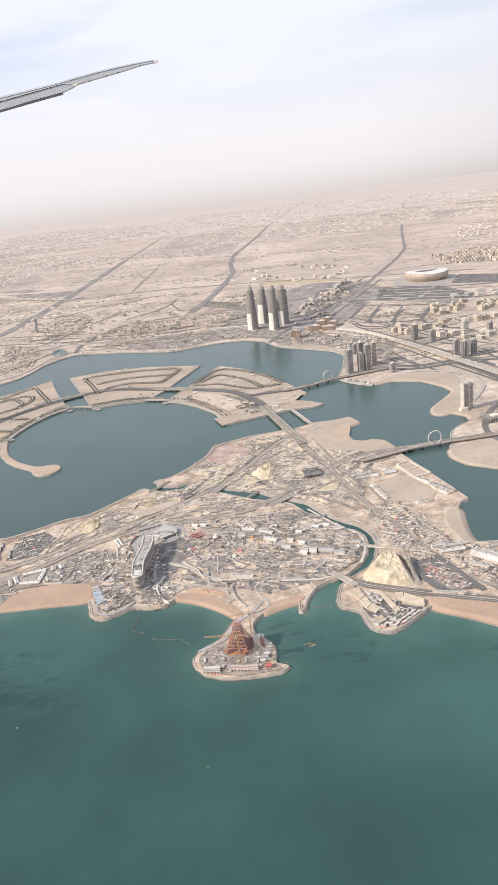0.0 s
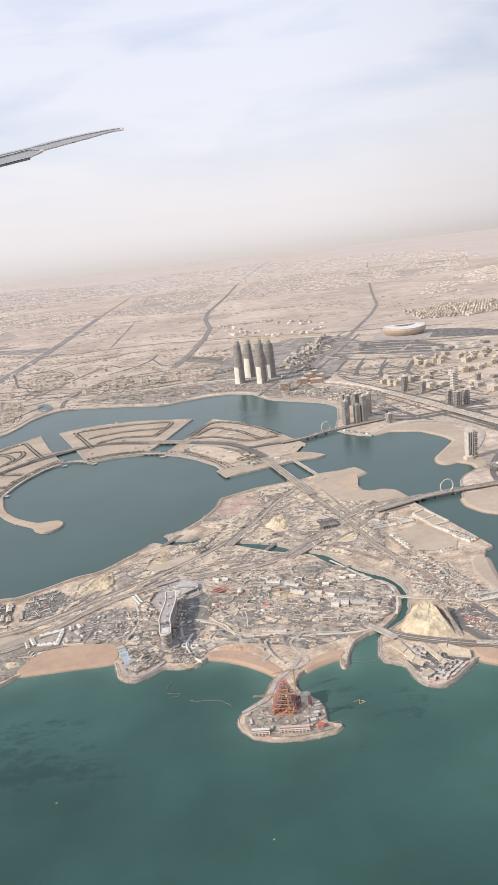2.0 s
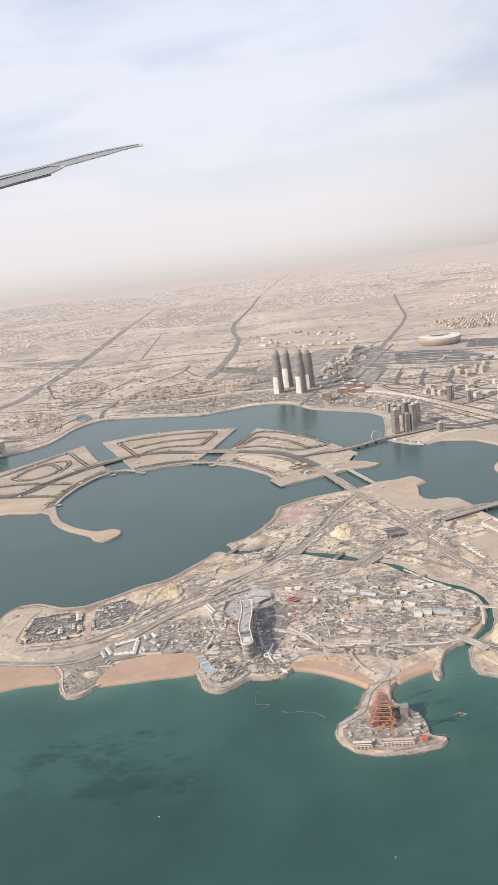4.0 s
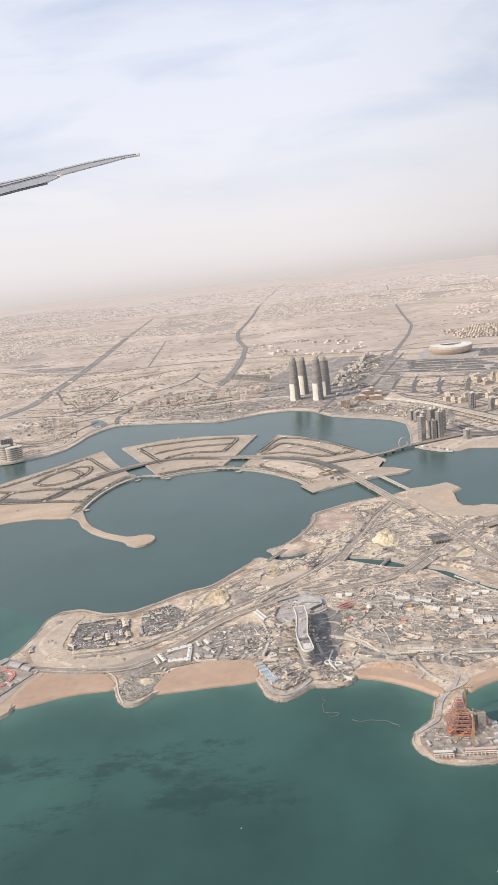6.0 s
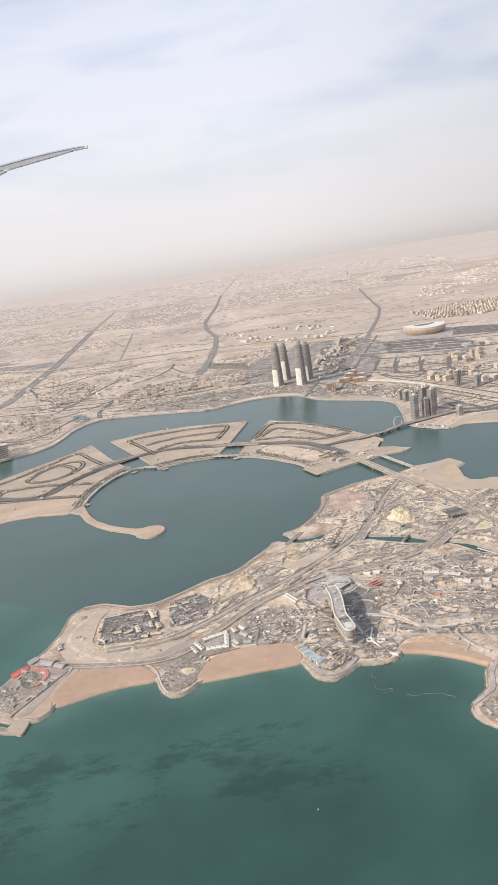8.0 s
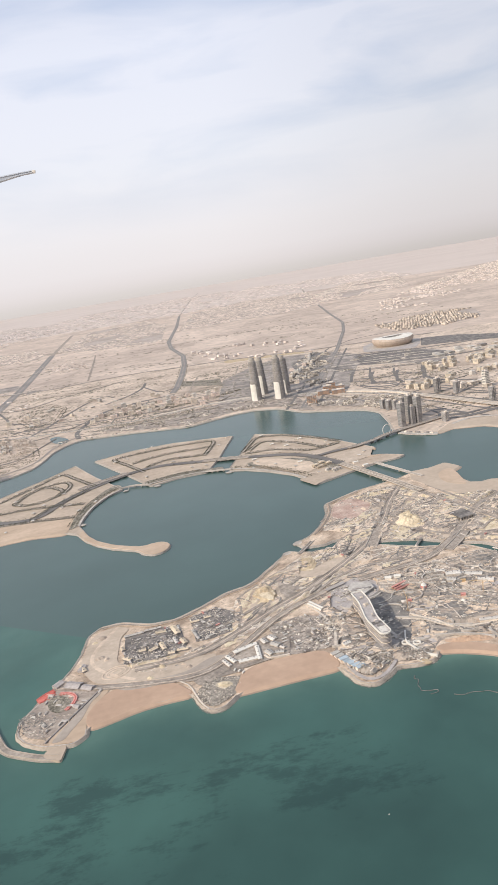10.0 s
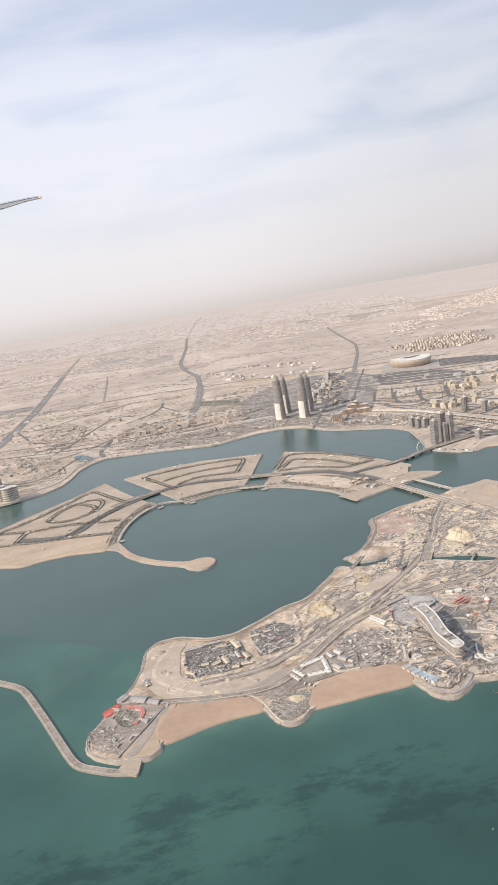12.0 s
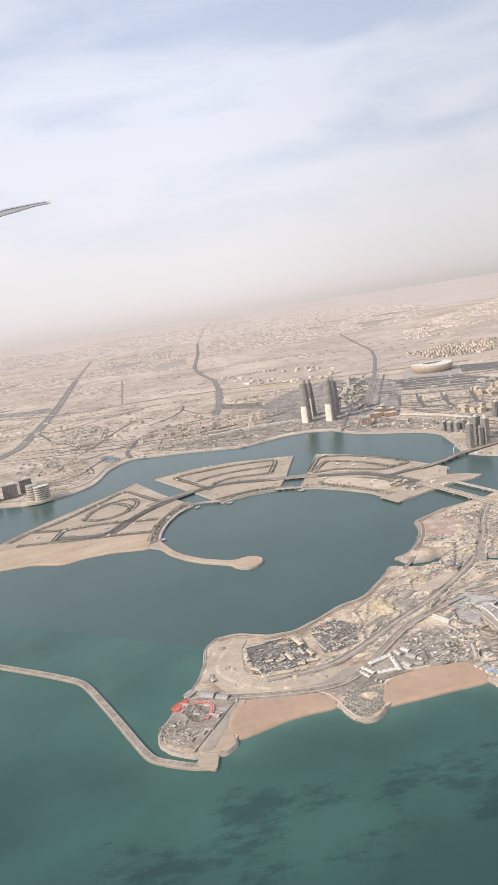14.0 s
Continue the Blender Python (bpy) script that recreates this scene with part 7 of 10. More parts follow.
# stadium: a bowl that leans outwards under a saddle-shaped rim
ob = empty("stadium", pose(147, 603, GROUND, 0, 0, 8), "pale bronze bowl-shaped stadium with a white roof ring", "stadium")
bm = bmesh.new()
n = 64


def rim(a, k):
    rr = 13.0 + 3.4 * math.sin(k * 2.0) - 0.5 * k
    return Vector((rr * 1.04 * math.cos(a), rr * 0.98 * math.sin(a), k * (6.2 + 0.5 * math.cos(2 * a))))


rows = [[bm.verts.new(rim(2 * math.pi * i / n, k)) for i in range(n)] for k in (0, 0.25, 0.5, 0.75, 1.0)]
for a, b in zip(rows, rows[1:]):
    for i in range(n):
        bm.faces.new((a[i], a[(i + 1) % n], b[(i + 1) % n], b[i]))
M_BRONZE = material("bronze_panels", [(0.47, 0.372, 0.295), (0.52, 0.42, 0.337)], scale=0.25, rough=0.5, fine=1.0, fine_amount=0.08, cells=0.8, cell_amount=0.07)
part("facade", bm, M_BRONZE, ob, "bronze triangular facade panels")
bm = bmesh.new()
outer = [bm.verts.new(rim(2 * math.pi * i / n, 1.0) + Vector((0, 0, 0.05))) for i in range(n)]
inner = [bm.verts.new((9.0 * math.cos(a), 4.6 * math.sin(a), 6.9 + 0.3 * math.cos(2 * a))) for a in (2 * math.pi * i / n for i in range(n))]
for i in range(n):
    bm.faces.new((outer[i], outer[(i + 1) % n], inner[(i + 1) % n], inner[i]))
bowl = bmesh.new()
lip, drop = [[bowl.verts.new((rx * math.cos(a), ry * math.sin(a), z + dz * math.cos(2 * a))) for a in (2 * math.pi * i / n for i in range(n))] for rx, ry, z, dz in ((9.0, 4.6, 6.9, 0.3), (7.2, 4.2, 1.2, 0.0))]
for i in range(n):
    bowl.faces.new((lip[i], lip[(i + 1) % n], drop[(i + 1) % n], drop[i]))
part("seating_bowl", bowl, M_SLAB, ob, "shaded grey seating")
part("roof", bm, M_CLAD, ob, "pale membrane roof ring")
part("pitch", prism(ellipse(7.2, 4.2, 32), 0.2, 1.25), M_PALM, ob, "green pitch")
part("plinth", prism(ellipse(22, 18, 40), 0, 0.25), M_CONCRETE, ob, "pale paved apron")
for i in range(24):
    a = 2 * math.pi * i / 24
    part("buttress", box(0.7, 1.3, 1.2, 0.2, 12.2 * math.cos(a), 11.3 * math.sin(a)), M_CONCRETE, ob)

# curved hotel: an S in plan with a white-rimmed roof
centre = rounded([(-13.2, 184.6), (-13.5, 187.5), (-13.9, 190.5), (-13.2, 195.8), (-12.9, 199), (-13.2, 203)], 2.5, False, 5)


def band_outline(half):
    left, right = [], []
    for i, p in enumerate(centre):
        way = (centre[min(i + 1, len(centre) - 1)] - centre[max(i - 1, 0)]).normalized()
        side = Vector((-way.y, way.x)) * half
        left.append(p + side)
        right.append(p - side)
    cap_a = [centre[0] + Vector((math.cos(a), math.sin(a))) * half for a in (radians(200 + 20 * i) for i in range(8))]
    return left[::-1] + cap_a + right


ob = empty("curved_hotel", pose(0, 0, GROUND), "curved hotel with stacked floors and a white roof rim", "hotel")
part("inner_wall", prism(band_outline(1.0), 0, 3.5), M_GLASS, ob, "dark glazing between the floors")
for i in range(11):
    part("floor_slab", prism(band_outline(1.18), 0.1 + 0.31 * i, 0.1 + 0.31 * i + 0.12), M_PAVE if i % 4 else M_CREAM, ob)
part("roof", prism(band_outline(1.1), 3.5, 3.62), M_PAVE, ob, "pale grey roof with plant")
part("roof_slot", box(2.1, 1.1, 0.05, 3.62, -13.5, 188.2), M_DARK, ob, "dark slot across the roof")
part("roof_plate", box(1.7, 2.2, 0.07, 3.62, -13.2, 185.4, bevel=0.02), M_WHITE, ob, "pale plate over the end of the roof")
outline = band_outline(1.2)
place("roof_rim", *strip([tuple(p) for p in outline], 0.2, 3.82, 0.34, 0.1, True, 2), M_CLAD, ob, "white curved roof rim")
rng = random.Random(3)
for i in range(16):
    p = centre[2 + int(rng.random() * (len(centre) - 4))]
    part("roof_plant", box(rng.uniform(0.3, 0.8), rng.uniform(0.2, 0.6), rng.uniform(0.15, 0.35), 3.62, p[0] + rng.uniform(-0.6, 0.6), p[1]), M_SLAB if i % 2 else M_CREAM, ob)
PODIUM_PLAN = [tuple(p) for p in rounded(PODIUM, 0.7)]
part("podium", prism(PODIUM_PLAN, 0, 0.72, 0.98), M_GLASS, ob, "dark glazed podium front")
part("podium_roof", prism(PODIUM_PLAN, 0.72, 0.86), M_WHITE, ob, "broad pale podium roof")
cx, cy = sum(p[0] for p in PODIUM_PLAN) / len(PODIUM_PLAN), sum(p[1] for p in PODIUM_PLAN) / len(PODIUM_PLAN)
for i in range(9):
    part("skylight", box(rng.uniform(0.6, 2.4), rng.uniform(0.25, 0.6), rng.uniform(0.08, 0.25), 0.86, cx + rng.gauss(0, 1.2), cy + rng.gauss(0, 0.7)), (M_SLAB, M_CLAD, M_ROOF)[i % 3], ob)
part("terrace", prism(ellipse(2.6, 2.0, 24, -13.0, 184.8), 0, 0.5), M_SLAB, ob, "round terrace at the foot")


# ---- sheds, cabins and cranes ----
def shed(name, x, y, sx, sy, h, turn, wall, top, label, group="", slats=0):
    ob = empty(name, pose(x, y, GROUND + 0.08 + 0.7 * relief(x, y), 0, 0, turn), label, "shed", group)
    body = part("wall", box(sx, sy, h + 0.4, -0.4), wall, ob)
    bm = bmesh.new()
    ridge = h + sy * 0.16
    prof = [(-sy / 2 - 0.08, h), (0, ridge), (sy / 2 + 0.08, h), (sy / 2 + 0.08, h + 0.06), (0, ridge + 0.07), (-sy / 2 - 0.08, h + 0.06)]
    ends = [[bm.verts.new((u, v, w)) for v, w in prof] for u in (-sx / 2 - 0.08, sx / 2 + 0.08)]
    for i in range(6):
        bm.faces.new((ends[0][i], ends[0][(i + 1) % 6], ends[1][(i + 1) % 6], ends[1][i]))
    bm.faces.new(ends[0][::-1])
    bm.faces.new(ends[1])
    bmesh.ops.recalc_face_normals(bm, faces=bm.faces)
    cover = part("roof", bm, top, ob)
    part("door", box(0.06, sy * 0.35, h * 0.7, 0, sx / 2 + 0.02), M_SLAB, body)
    for i in range(slats):
        part("roof_vent", box(0.2, 0.3, 0.14, ridge, -sx / 2 + sx * (i + 0.5) / slats), M_SLAB, cover)
    return ob


# works camp of long white sheds behind the beach
sheet("beach_camp_yard", [(-45.5, 195.3), (-37.7, 198.2), (-35, 200), (-30.6, 197.9), (-32.1, 190.3), (-37, 189.8), (-42.4, 188.9), (-45.5, 190.3)], Z1 + 0.045, M_TRACK, "dusty grey yard of a works camp behind the beach", r=1)
for x, y, sx, sy, turn in ((-40.7, 196.2, 5.4, 1.0, 18), (-40.8, 191.4, 3.9, 1.0, 1), (-38.3, 193.2, 5.5, 0.8, -92), (-44.2, 193, 3.3, 0.8, -63), (-45.2, 191.8, 2.8, 0.7, -67), (-36.3, 197.2, 2, 1, -72), (-34.4, 197.8, 2, 1.2, -60),
                           (-34.2, 194.9, 2.1, 1.4, -51), (-36.1, 192.2, 2.1, 1.2, -67), (-34, 191.6, 1.7, 0.9, -10), (-33, 193.2, 1.1, 0.7, -52)):
    shed("camp_shed", x, y, sx, sy, 0.35, turn, M_CREAM, M_WHITE if sx < 3 else M_CLAD, "long white-roofed camp shed behind the beach", "camp sheds", 3)
for x, y in ((-44, 189), (-43.2, 188.2), (-42.5, 187.4)):
    ob = empty("truck", pose(x, y, GROUND + 0.06, 0, 0, 60), "small white truck parked behind the beach", "truck", "parked trucks")
    part("load_box", box(0.62, 0.28, 0.3, 0.08, -0.1, bevel=0.02), M_CLAD, ob)
    part("cab", box(0.2, 0.26, 0.24, 0.08, 0.34, bevel=0.03), M_CLAD, ob)
    for wx in (-0.25, 0.3):
        for wy in (-0.13, 0.13):
            part("wheel", box(0.14, 0.05, 0.14, -0.01, wx, wy, bevel=0.03), M_DARK, ob)
# camp on the west ground
for x, y, sx, sy, turn in ((-54.8, 211.3, 4.6, 1.5, -75), (-58.0, 205.2, 3.6, 1.1, -76), (-64.6, 213.6, 4.5, 0.7, 6), (-60.0, 214.3, 4.2, 0.7, 3), (-56.2, 201.6, 1.5, 1.2, -11), (-53.3, 205.3, 2.7, 1.2, -73),
                           (-50.0, 213.4, 2.2, 1.0, 0), (-47.0, 214.2, 1.7, 1.0, 10), (-58.2, 212.0, 2.7, 1.2, -6), (-62.6, 205.4, 1.7, 1.2, 3), (-66.0, 203.1, 2.4, 1.0, -42), (-53.8, 201.9, 2.7, 1.0, -4),
                           (-60.2, 204.8, 2.2, 1.2, 30), (-50.4, 207.0, 5.2, 0.6, -77), (-55.1, 206.4, 3.0, 0.7, -78), (-67.0, 208.0, 1.6, 1.0, -75), (-75.6, 203.2, 3.0, 1.0, -70)):
    shed("camp_shed", x, y, sx * 0.9, sy * 0.85, 0.3, turn, M_SLAB, M_SHEETING if sy > 0.9 else M_WHITE, "pale-roofed shed in a dark camp yard", "west camp sheds", 2)
for x, y, sx, sy, turn in ((-80.6, 199.2, 2.1, 1.5, 45), (-77.2, 197.4, 3.4, 2.2, -28), (-74.2, 195.3, 2.6, 1.6, -32), (-76.0, 189.3, 1.3, 0.9, -40), (-75.9, 203.6, 2.4, 1.1, 72)):
    shed("yard_shed", x, y, sx, sy, 0.3, turn, M_PAVE, M_PAVE, "low grey-roofed shed in a fenced yard", "yard sheds")
# row of pale blue roofs on the point by the hotel
for i in range(7):
    k = i / 6
    shed("blue_roofed_shed", -23.6 + 3.0 * k, 186.2 - 7.4 * k, 1.7, 0.95, 0.32, 16, M_CREAM, M_BLUE if i > 1 else M_WHITE, "small pale blue-roofed shed on the stone point", "row of blue-roofed sheds")
# halls on the building site
for x, y, sx, sy, turn, h in ((24.6, 192.6, 1.7, 2.2, -15, 0.9), (26.8, 193.0, 1.7, 2.4, -15, 0.8), (29.8, 192.6, 3.6, 1.8, -15, 0.7), (32.6, 191.2, 2.6, 1.6, -15, 0.6), (11.5, 206.6, 3.3, 1.6, -12, 0.7), (15.4, 205, 4.8, 1.4, -30, 0.6), (17, 201.1, 3.4, 1.3, -28, 0.6), (9.4, 209.2, 2.5, 0.7, -42, 0.5),
                              (9.9, 203.9, 2.0, 1.4, -24, 0.7), (10, 185, 5.2, 1.0, -11, 0.6), (33.8, 203.0, 2.0, 1.3, 15, 0.5), (37.2, 196.0, 2.0, 1.2, -20, 0.4), (20.5, 196.8, 2.2, 1.2, -10, 0.6), (-20.5, 188.2, 1.6, 1.0, 20, 0.5)):
    shed("site_hall", x, y, sx, sy, h * 0.75, turn, M_CREAM, M_WHITE, "white-roofed hall among building works", "halls on the building site", 3)
for x, y in ((28.4, 205.6), (24, 203.2), (31, 206), (-2.6, 212), (-0.3, 211.9), (24.4, 197.6), (21.7, 199.6)):
    shed("site_hall", x, y, 1.5, 1.0, 0.5, -20, M_CLAD, M_CLAD, "small white cabin block among building works", "halls on the building site")
ob = empty("ride_dome", pose(3.2, 204.3, GROUND + relief(3.2, 204.3)), "small pink and white dome among building works", "dome")
part("drum", prism(ellipse(0.75, 0.75, 16), -0.2, 0.5), M_RED, ob, "faded red drum")
part("cap", prism(ellipse(0.7, 0.7, 16), 0.5, 1.0, 0.45), M_CLAD, ob, "white cap")
for x, y, mat in ((12.2, 202.7, M_YELLOW), (11.4, 202.9, M_SLAB), (9.4, 196.9, M_RED), (-2.2, 199.6, M_RED)):
    shed("site_container", x, y, 1.0, 0.6, 0.45, -15, mat, mat, "coloured steel container among building works", "site containers")
for x, y, sx, sy, turn in ((-0.9, 206.4, 4.2, 0.5, 23), (-1.2, 207.2, 4.2, 0.5, 23), (-1.5, 208.0, 4.2, 0.5, 23)):
    shed("red_shed", x, y, sx, sy, 0.4, turn, M_TERRA, M_RED, "long shed with a faded red roof", "red-roofed sheds")
# works on the stone spur
def hall(name, outline, h, top, label, group=""):
    """A flat-roofed hall on a four-cornered plan."""
    cx, cy = sum(p[0] for p in outline) / len(outline), sum(p[1] for p in outline) / len(outline)
    ob = empty(name, pose(cx, cy, GROUND + 0.05), label, "hall", group)
    local = [(x - cx, y - cy) for x, y in outline]
    part("wall", prism(local, 0, h, 0.99), M_CREAM, ob)
    cover = part("roof", prism([(x * 1.03, y * 1.03) for x, y in local], h, h + 0.06), top, ob)
    for k in (0.25, 0.5, 0.75):
        a, b = Vector(local[0]).lerp(Vector(local[1]), k), Vector(local[3]).lerp(Vector(local[2]), k)
        bm = bmesh.new()
        bar(bm, (*(a * 0.95), h + 0.065), (*(b * 0.95), h + 0.065), 0.04)
        part("roof_rib", bm, top, cover)
    return ob


for outline, h, top in ((SPUR_A, 0.42, M_SHEETING), (SPUR_B, 0.36, M_SHEETING), (SPUR_C, 0.3, M_SHEETING), (SPUR_D, 0.4, M_SHEETING), (SPUR_E, 0.42, M_SHEETING), (SPUR_F, 0.3, M_SHEETING), (SPUR_G, 0.3, M_SHEETING)):
    hall("works_hall", outline, h, top, "cream flat-roofed works hall on the stone spur", "halls on the spur")
for x, y in SPUR_PADS:
    shed("works_shed", x, y, 1.1, 0.8, 0.22, -42, M_CREAM, M_ROOF, "small pale shed in a dark works yard", "sheds on the spur")
for i, (x, y) in enumerate(SPUR_BOXES):
    red = i % 3 == 1
    shed("stacked_container", x, y, 1.0, 0.36, 0.24, 41 if x > 40 else -25, M_RED if red else M_WHITE, M_ROSE if red else M_WHITE, "faded red container at the edge of a works yard" if red else "white container at the edge of a works yard", "containers on the spur")
for x, y in TRUCK_ROW:
    shed("white_container", x, y, 0.9, 0.4, 0.26, -14, M_WHITE, M_WHITE, "white container beside the beach lane", "containers by the lane")
for x, y, sx, sy, turn in ((57.6, 187.4, 5.6, 1.2, 8), (63.8, 183.2, 6.5, 2.6, -42), (58.6, 189.6, 5.0, 0.9, 8), (55.0, 190.2, 3.0, 0.9, 8), (61.0, 180.6, 5.5, 0.8, -42), (66.2, 184.6, 5.5, 0.9, -42), (67.0, 188.2, 3.0, 1.2, 10), (52.6, 171.2, 6.5, 0.5, -14)):
    shed("store_shed", x, y, sx, sy, 0.5, turn, M_CREAM, M_WHITE, "long pale store shed beside a haul road", "store sheds", 3)
for x, y, sx, sy, turn in ((43.4, 235.8, 4.0, 1.1, 12), (44.0, 233.6, 4.2, 1.0, 12), (47.6, 234.6, 2.2, 2.0, 12), (52.0, 236.2, 3.6, 2.6, 12), (59.2, 229.0, 3.4, 1.0, -62), (62.0, 223.6, 3.0, 1.0, -62), (60.8, 226.4, 2.4, 1.2, -62), (64.0, 219.4, 2.2, 0.9, -62)):
    shed("lagoon_shed", x, y, sx, sy, 0.3, turn, M_CREAM, M_WHITE, "grey-roofed shed near the lagoon shore", "sheds near the inlet", 2)
# large sunken basins near the southern ring bridge
ob = empty("open_basin", pose(0, 0, 0), "twin sand basin with pale raised rims", "basin")
BASIN = [(55.2, 240.8), (59.2, 243.2), (63.2, 232.2), (58.3, 230.6)]
place("floor", *fill(BASIN, GROUND + 0.16), M_GRADED, ob)
place("rim", *strip(BASIN, 0.6, GROUND + 0.45, 0.45, 0.2, True, 1), M_CHALK, ob)
place("rim", *strip([(56.8, 235.6), (61.2, 237.7)], 0.5, GROUND + 0.43, 0.43, 0.1), M_CHALK, ob, "pale dividing rim")


def copy_scaled(ob, m):
    """A copy at the pose and scale of m, whatever the scale of the first one."""
    return copy_thing(ob, m @ Matrix.Diagonal((1 / ob.scale[0], 1 / ob.scale[1], 1 / ob.scale[2], 1)))


def cabin_thing(wall, top, label):
    ob = empty("site_cabin", pose(0, 0, -50), label, "cabin", "site cabins")
    body = part("wall", box(0.62, 0.26, 0.26), wall, ob)
    part("roof", box(0.66, 0.30, 0.04, 0.26), top, ob)
    part("door", box(0.09, 0.02, 0.19, 0, 0.15, -0.135), M_SLAB, body)
    part("window", box(0.12, 0.02, 0.09, 0.1, -0.12, -0.135), M_GLASS, body)
    return ob


rng = random.Random(11)
kinds = [cabin_thing(M_WHITE, M_WHITE, "white site cabin on churned ground"), cabin_thing(M_CREAM, M_ROOF, "cream site cabin with a grey roof"), cabin_thing(M_SLAB, M_ROOF, "grey shipping container on a yard"), cabin_thing(M_RED, M_RED, "rust red shipping container on a yard")]
first = dict.fromkeys(range(4), True)
for zone, count, turn in ((ZONE_CORE, 46, -12), (ZONE_CAMP, 45, 18), (ZONE_YARD, 40, 24), (ZONE_BEACHYARD, 34, 20), (ZONE_EAST, 60, -38), (ZONE_RED, 22, -30), (ZONE_SPUR, 26, -42), (ZONE_NORTH, 60, 30), (ZONE_ISLET, 20, 8)):
    for x, y in scatter(zone, count, rng):
        k = rng.choices(range(4), (5, 3, 4, 2 if zone is ZONE_EAST else 0.25))[0]
        m = Matrix.LocRotScale((x, y, GROUND + 0.04 + relief(x, y)), Euler((0, 0, radians(turn + rng.choice((0, 90)) + rng.gauss(0, 6)))), Vector((rng.uniform(0.9, 2.1), rng.uniform(0.9, 1.6), rng.uniform(0.9, 1.4))))
        if first[k]:
            kinds[k].matrix_basis, first[k] = m, False
        else:
            copy_scaled(kinds[k], m)


def tower_crane(mat, label, height=3.6, jib=3.4):
    ob = empty("tower_crane", pose(0, 0, -50), label, "crane", "tower cranes")
    bm = bmesh.new()
    for u in (-0.07, 0.07):
        for v in (-0.07, 0.07):
            bar(bm, (u, v, 0), (u, v, height), 0.035)
    steps = int(height / 0.3)
    for i in range(steps):
        z, s = i * height / steps, 1 if i % 2 else -1
        for v in (-0.07, 0.07):
            bar(bm, (-0.07 * s, v, z), (0.07 * s, v, z + height / steps), 0.025)
    mast = part("mast", bm, mat, ob)
    bm = bmesh.new()
    for v in (-0.06, 0.06):
        bar(bm, (0, v, height), (jib, v, height), 0.03)
    bar(bm, (0, 0, height + 0.14), (jib * 0.96, 0, height + 0.12), 0.03)
    for i in range(12):
        bar(bm, (jib * i / 12, 0.06 if i % 2 else -0.06, height), (jib * (i + 0.5) / 12, 0, height + 0.13), 0.02)
    arm = part("jib", bm, mat, ob)
    bm = bmesh.new()
    bar(bm, (0, 0, height), (-jib * 0.33, 0, height), 0.09)
    bar(bm, (0, 0, height), (0, 0, height + 0.5), 0.06)
    bar(bm, (0, 0, height + 0.5), (-jib * 0.32, 0, height), 0.02)
    bar(bm, (0, 0, height + 0.5), (jib * 0.6, 0, height + 0.12), 0.02)
    tail = part("counter_jib", bm, mat, ob)
    part("counterweight", box(0.25, 0.16, 0.22, height - 0.2, -jib * 0.3), M_SLAB, tail, "grey counterweight")
    part("cab", box(0.14, 0.12, 0.16, height - 0.16, 0.12, 0.12), M_WHITE, arm, "white cab")
    part("base", box(0.5, 0.5, 0.1), M_CONCRETE, mast, "concrete base")
    return ob


cranes = tower_crane(M_YELLOW, "yellow tower crane over the building site")
spots = [(20.6, 199.2, 40), (14.0, 196.5, 160), (-4.0, 196.0, 80), (50.6, 190.8, 60)]
for i, (x, y, a) in enumerate(spots):
    m = Matrix.LocRotScale((x, y, GROUND), Euler((0, 0, radians(a))), Vector((1, 1, 0.75 + 0.1 * (i % 3))))
    if i:
        copy_scaled(cranes, m)
    else:
        cranes.matrix_basis = m


# ---- foundations of villas and works near the inlet ----
def foundation(x, y, turn, sx, sy, mat):
    ob = empty("foundation", pose(x, y, GROUND + 0.06, 0, 0, turn), "cream roofless walls of a villa being built", "foundation", "villa foundations")
    part("slab", box(sx, sy, 0.08), M_PAVE, ob)
    for u, v, a, b in ((-sx / 2, 0, 0.13, sy), (sx / 2, 0, 0.13, sy), (0, -sy / 2, sx, 0.13), (0, sy / 2, sx, 0.13), (sx * 0.1, 0, 0.11, sy * 0.9), (-sx * 0.2, sy * 0.12, sx * 0.5, 0.11)):
        part("wall", box(a, b, 0.46, 0, u, v), mat, ob)


rng = random.Random(91)
for line, turn in ((FOUND_A, 8), (FOUND_B, 8), (FOUND_C, -12), (FOUND_D, -60), (FOUND_E, -60), (FOUND_F, -52), (FOUND_G, 10)):
    a, b = Vector(line[0]), Vector(line[1])
    n = max(3, int((b - a).length / 1.5))
    for i in range(n):
        p = a.lerp(b, (i + 0.5) / n)
        foundation(p[0], p[1], turn + rng.gauss(0, 3), rng.uniform(1.0, 1.7), rng.uniform(0.9, 1.3), rng.choice((M_CLAD, M_CREAM, M_WHITE)))
slab_block("concrete_shell", *MARINA_SHELL[0], 6.5, 5.0, 1.4, 20, M_DARK, 3, "dark concrete shell of a round-cornered building by the marina", fins=7, top=M_DARKGREY)
for (x, y), (x2, y2), n, name, label in ((*LONG_SHED, 1, "long_shed", "long grey-roofed shed above a hotel forecourt"),):
    shed(name, (x + x2) / 2, (y + y2) / 2, math.hypot(x2 - x, y2 - y), 1.0, 0.4, math.degrees(math.atan2(y2 - y, x2 - x)), M_SLAB, M_ROOF, label)
for d in (0.0, 0.9):
    (x, y), (x2, y2) = WHITE_WALLS
    shed("white_canopy", (x + x2) / 2 + d * 0.6, (y + y2) / 2 + d * 0.8, math.hypot(x2 - x, y2 - y), 0.4, 0.25, math.degrees(math.atan2(y2 - y, x2 - x)), M_CREAM, M_CLAD, "long white canopy beside a haul road", "white canopies")


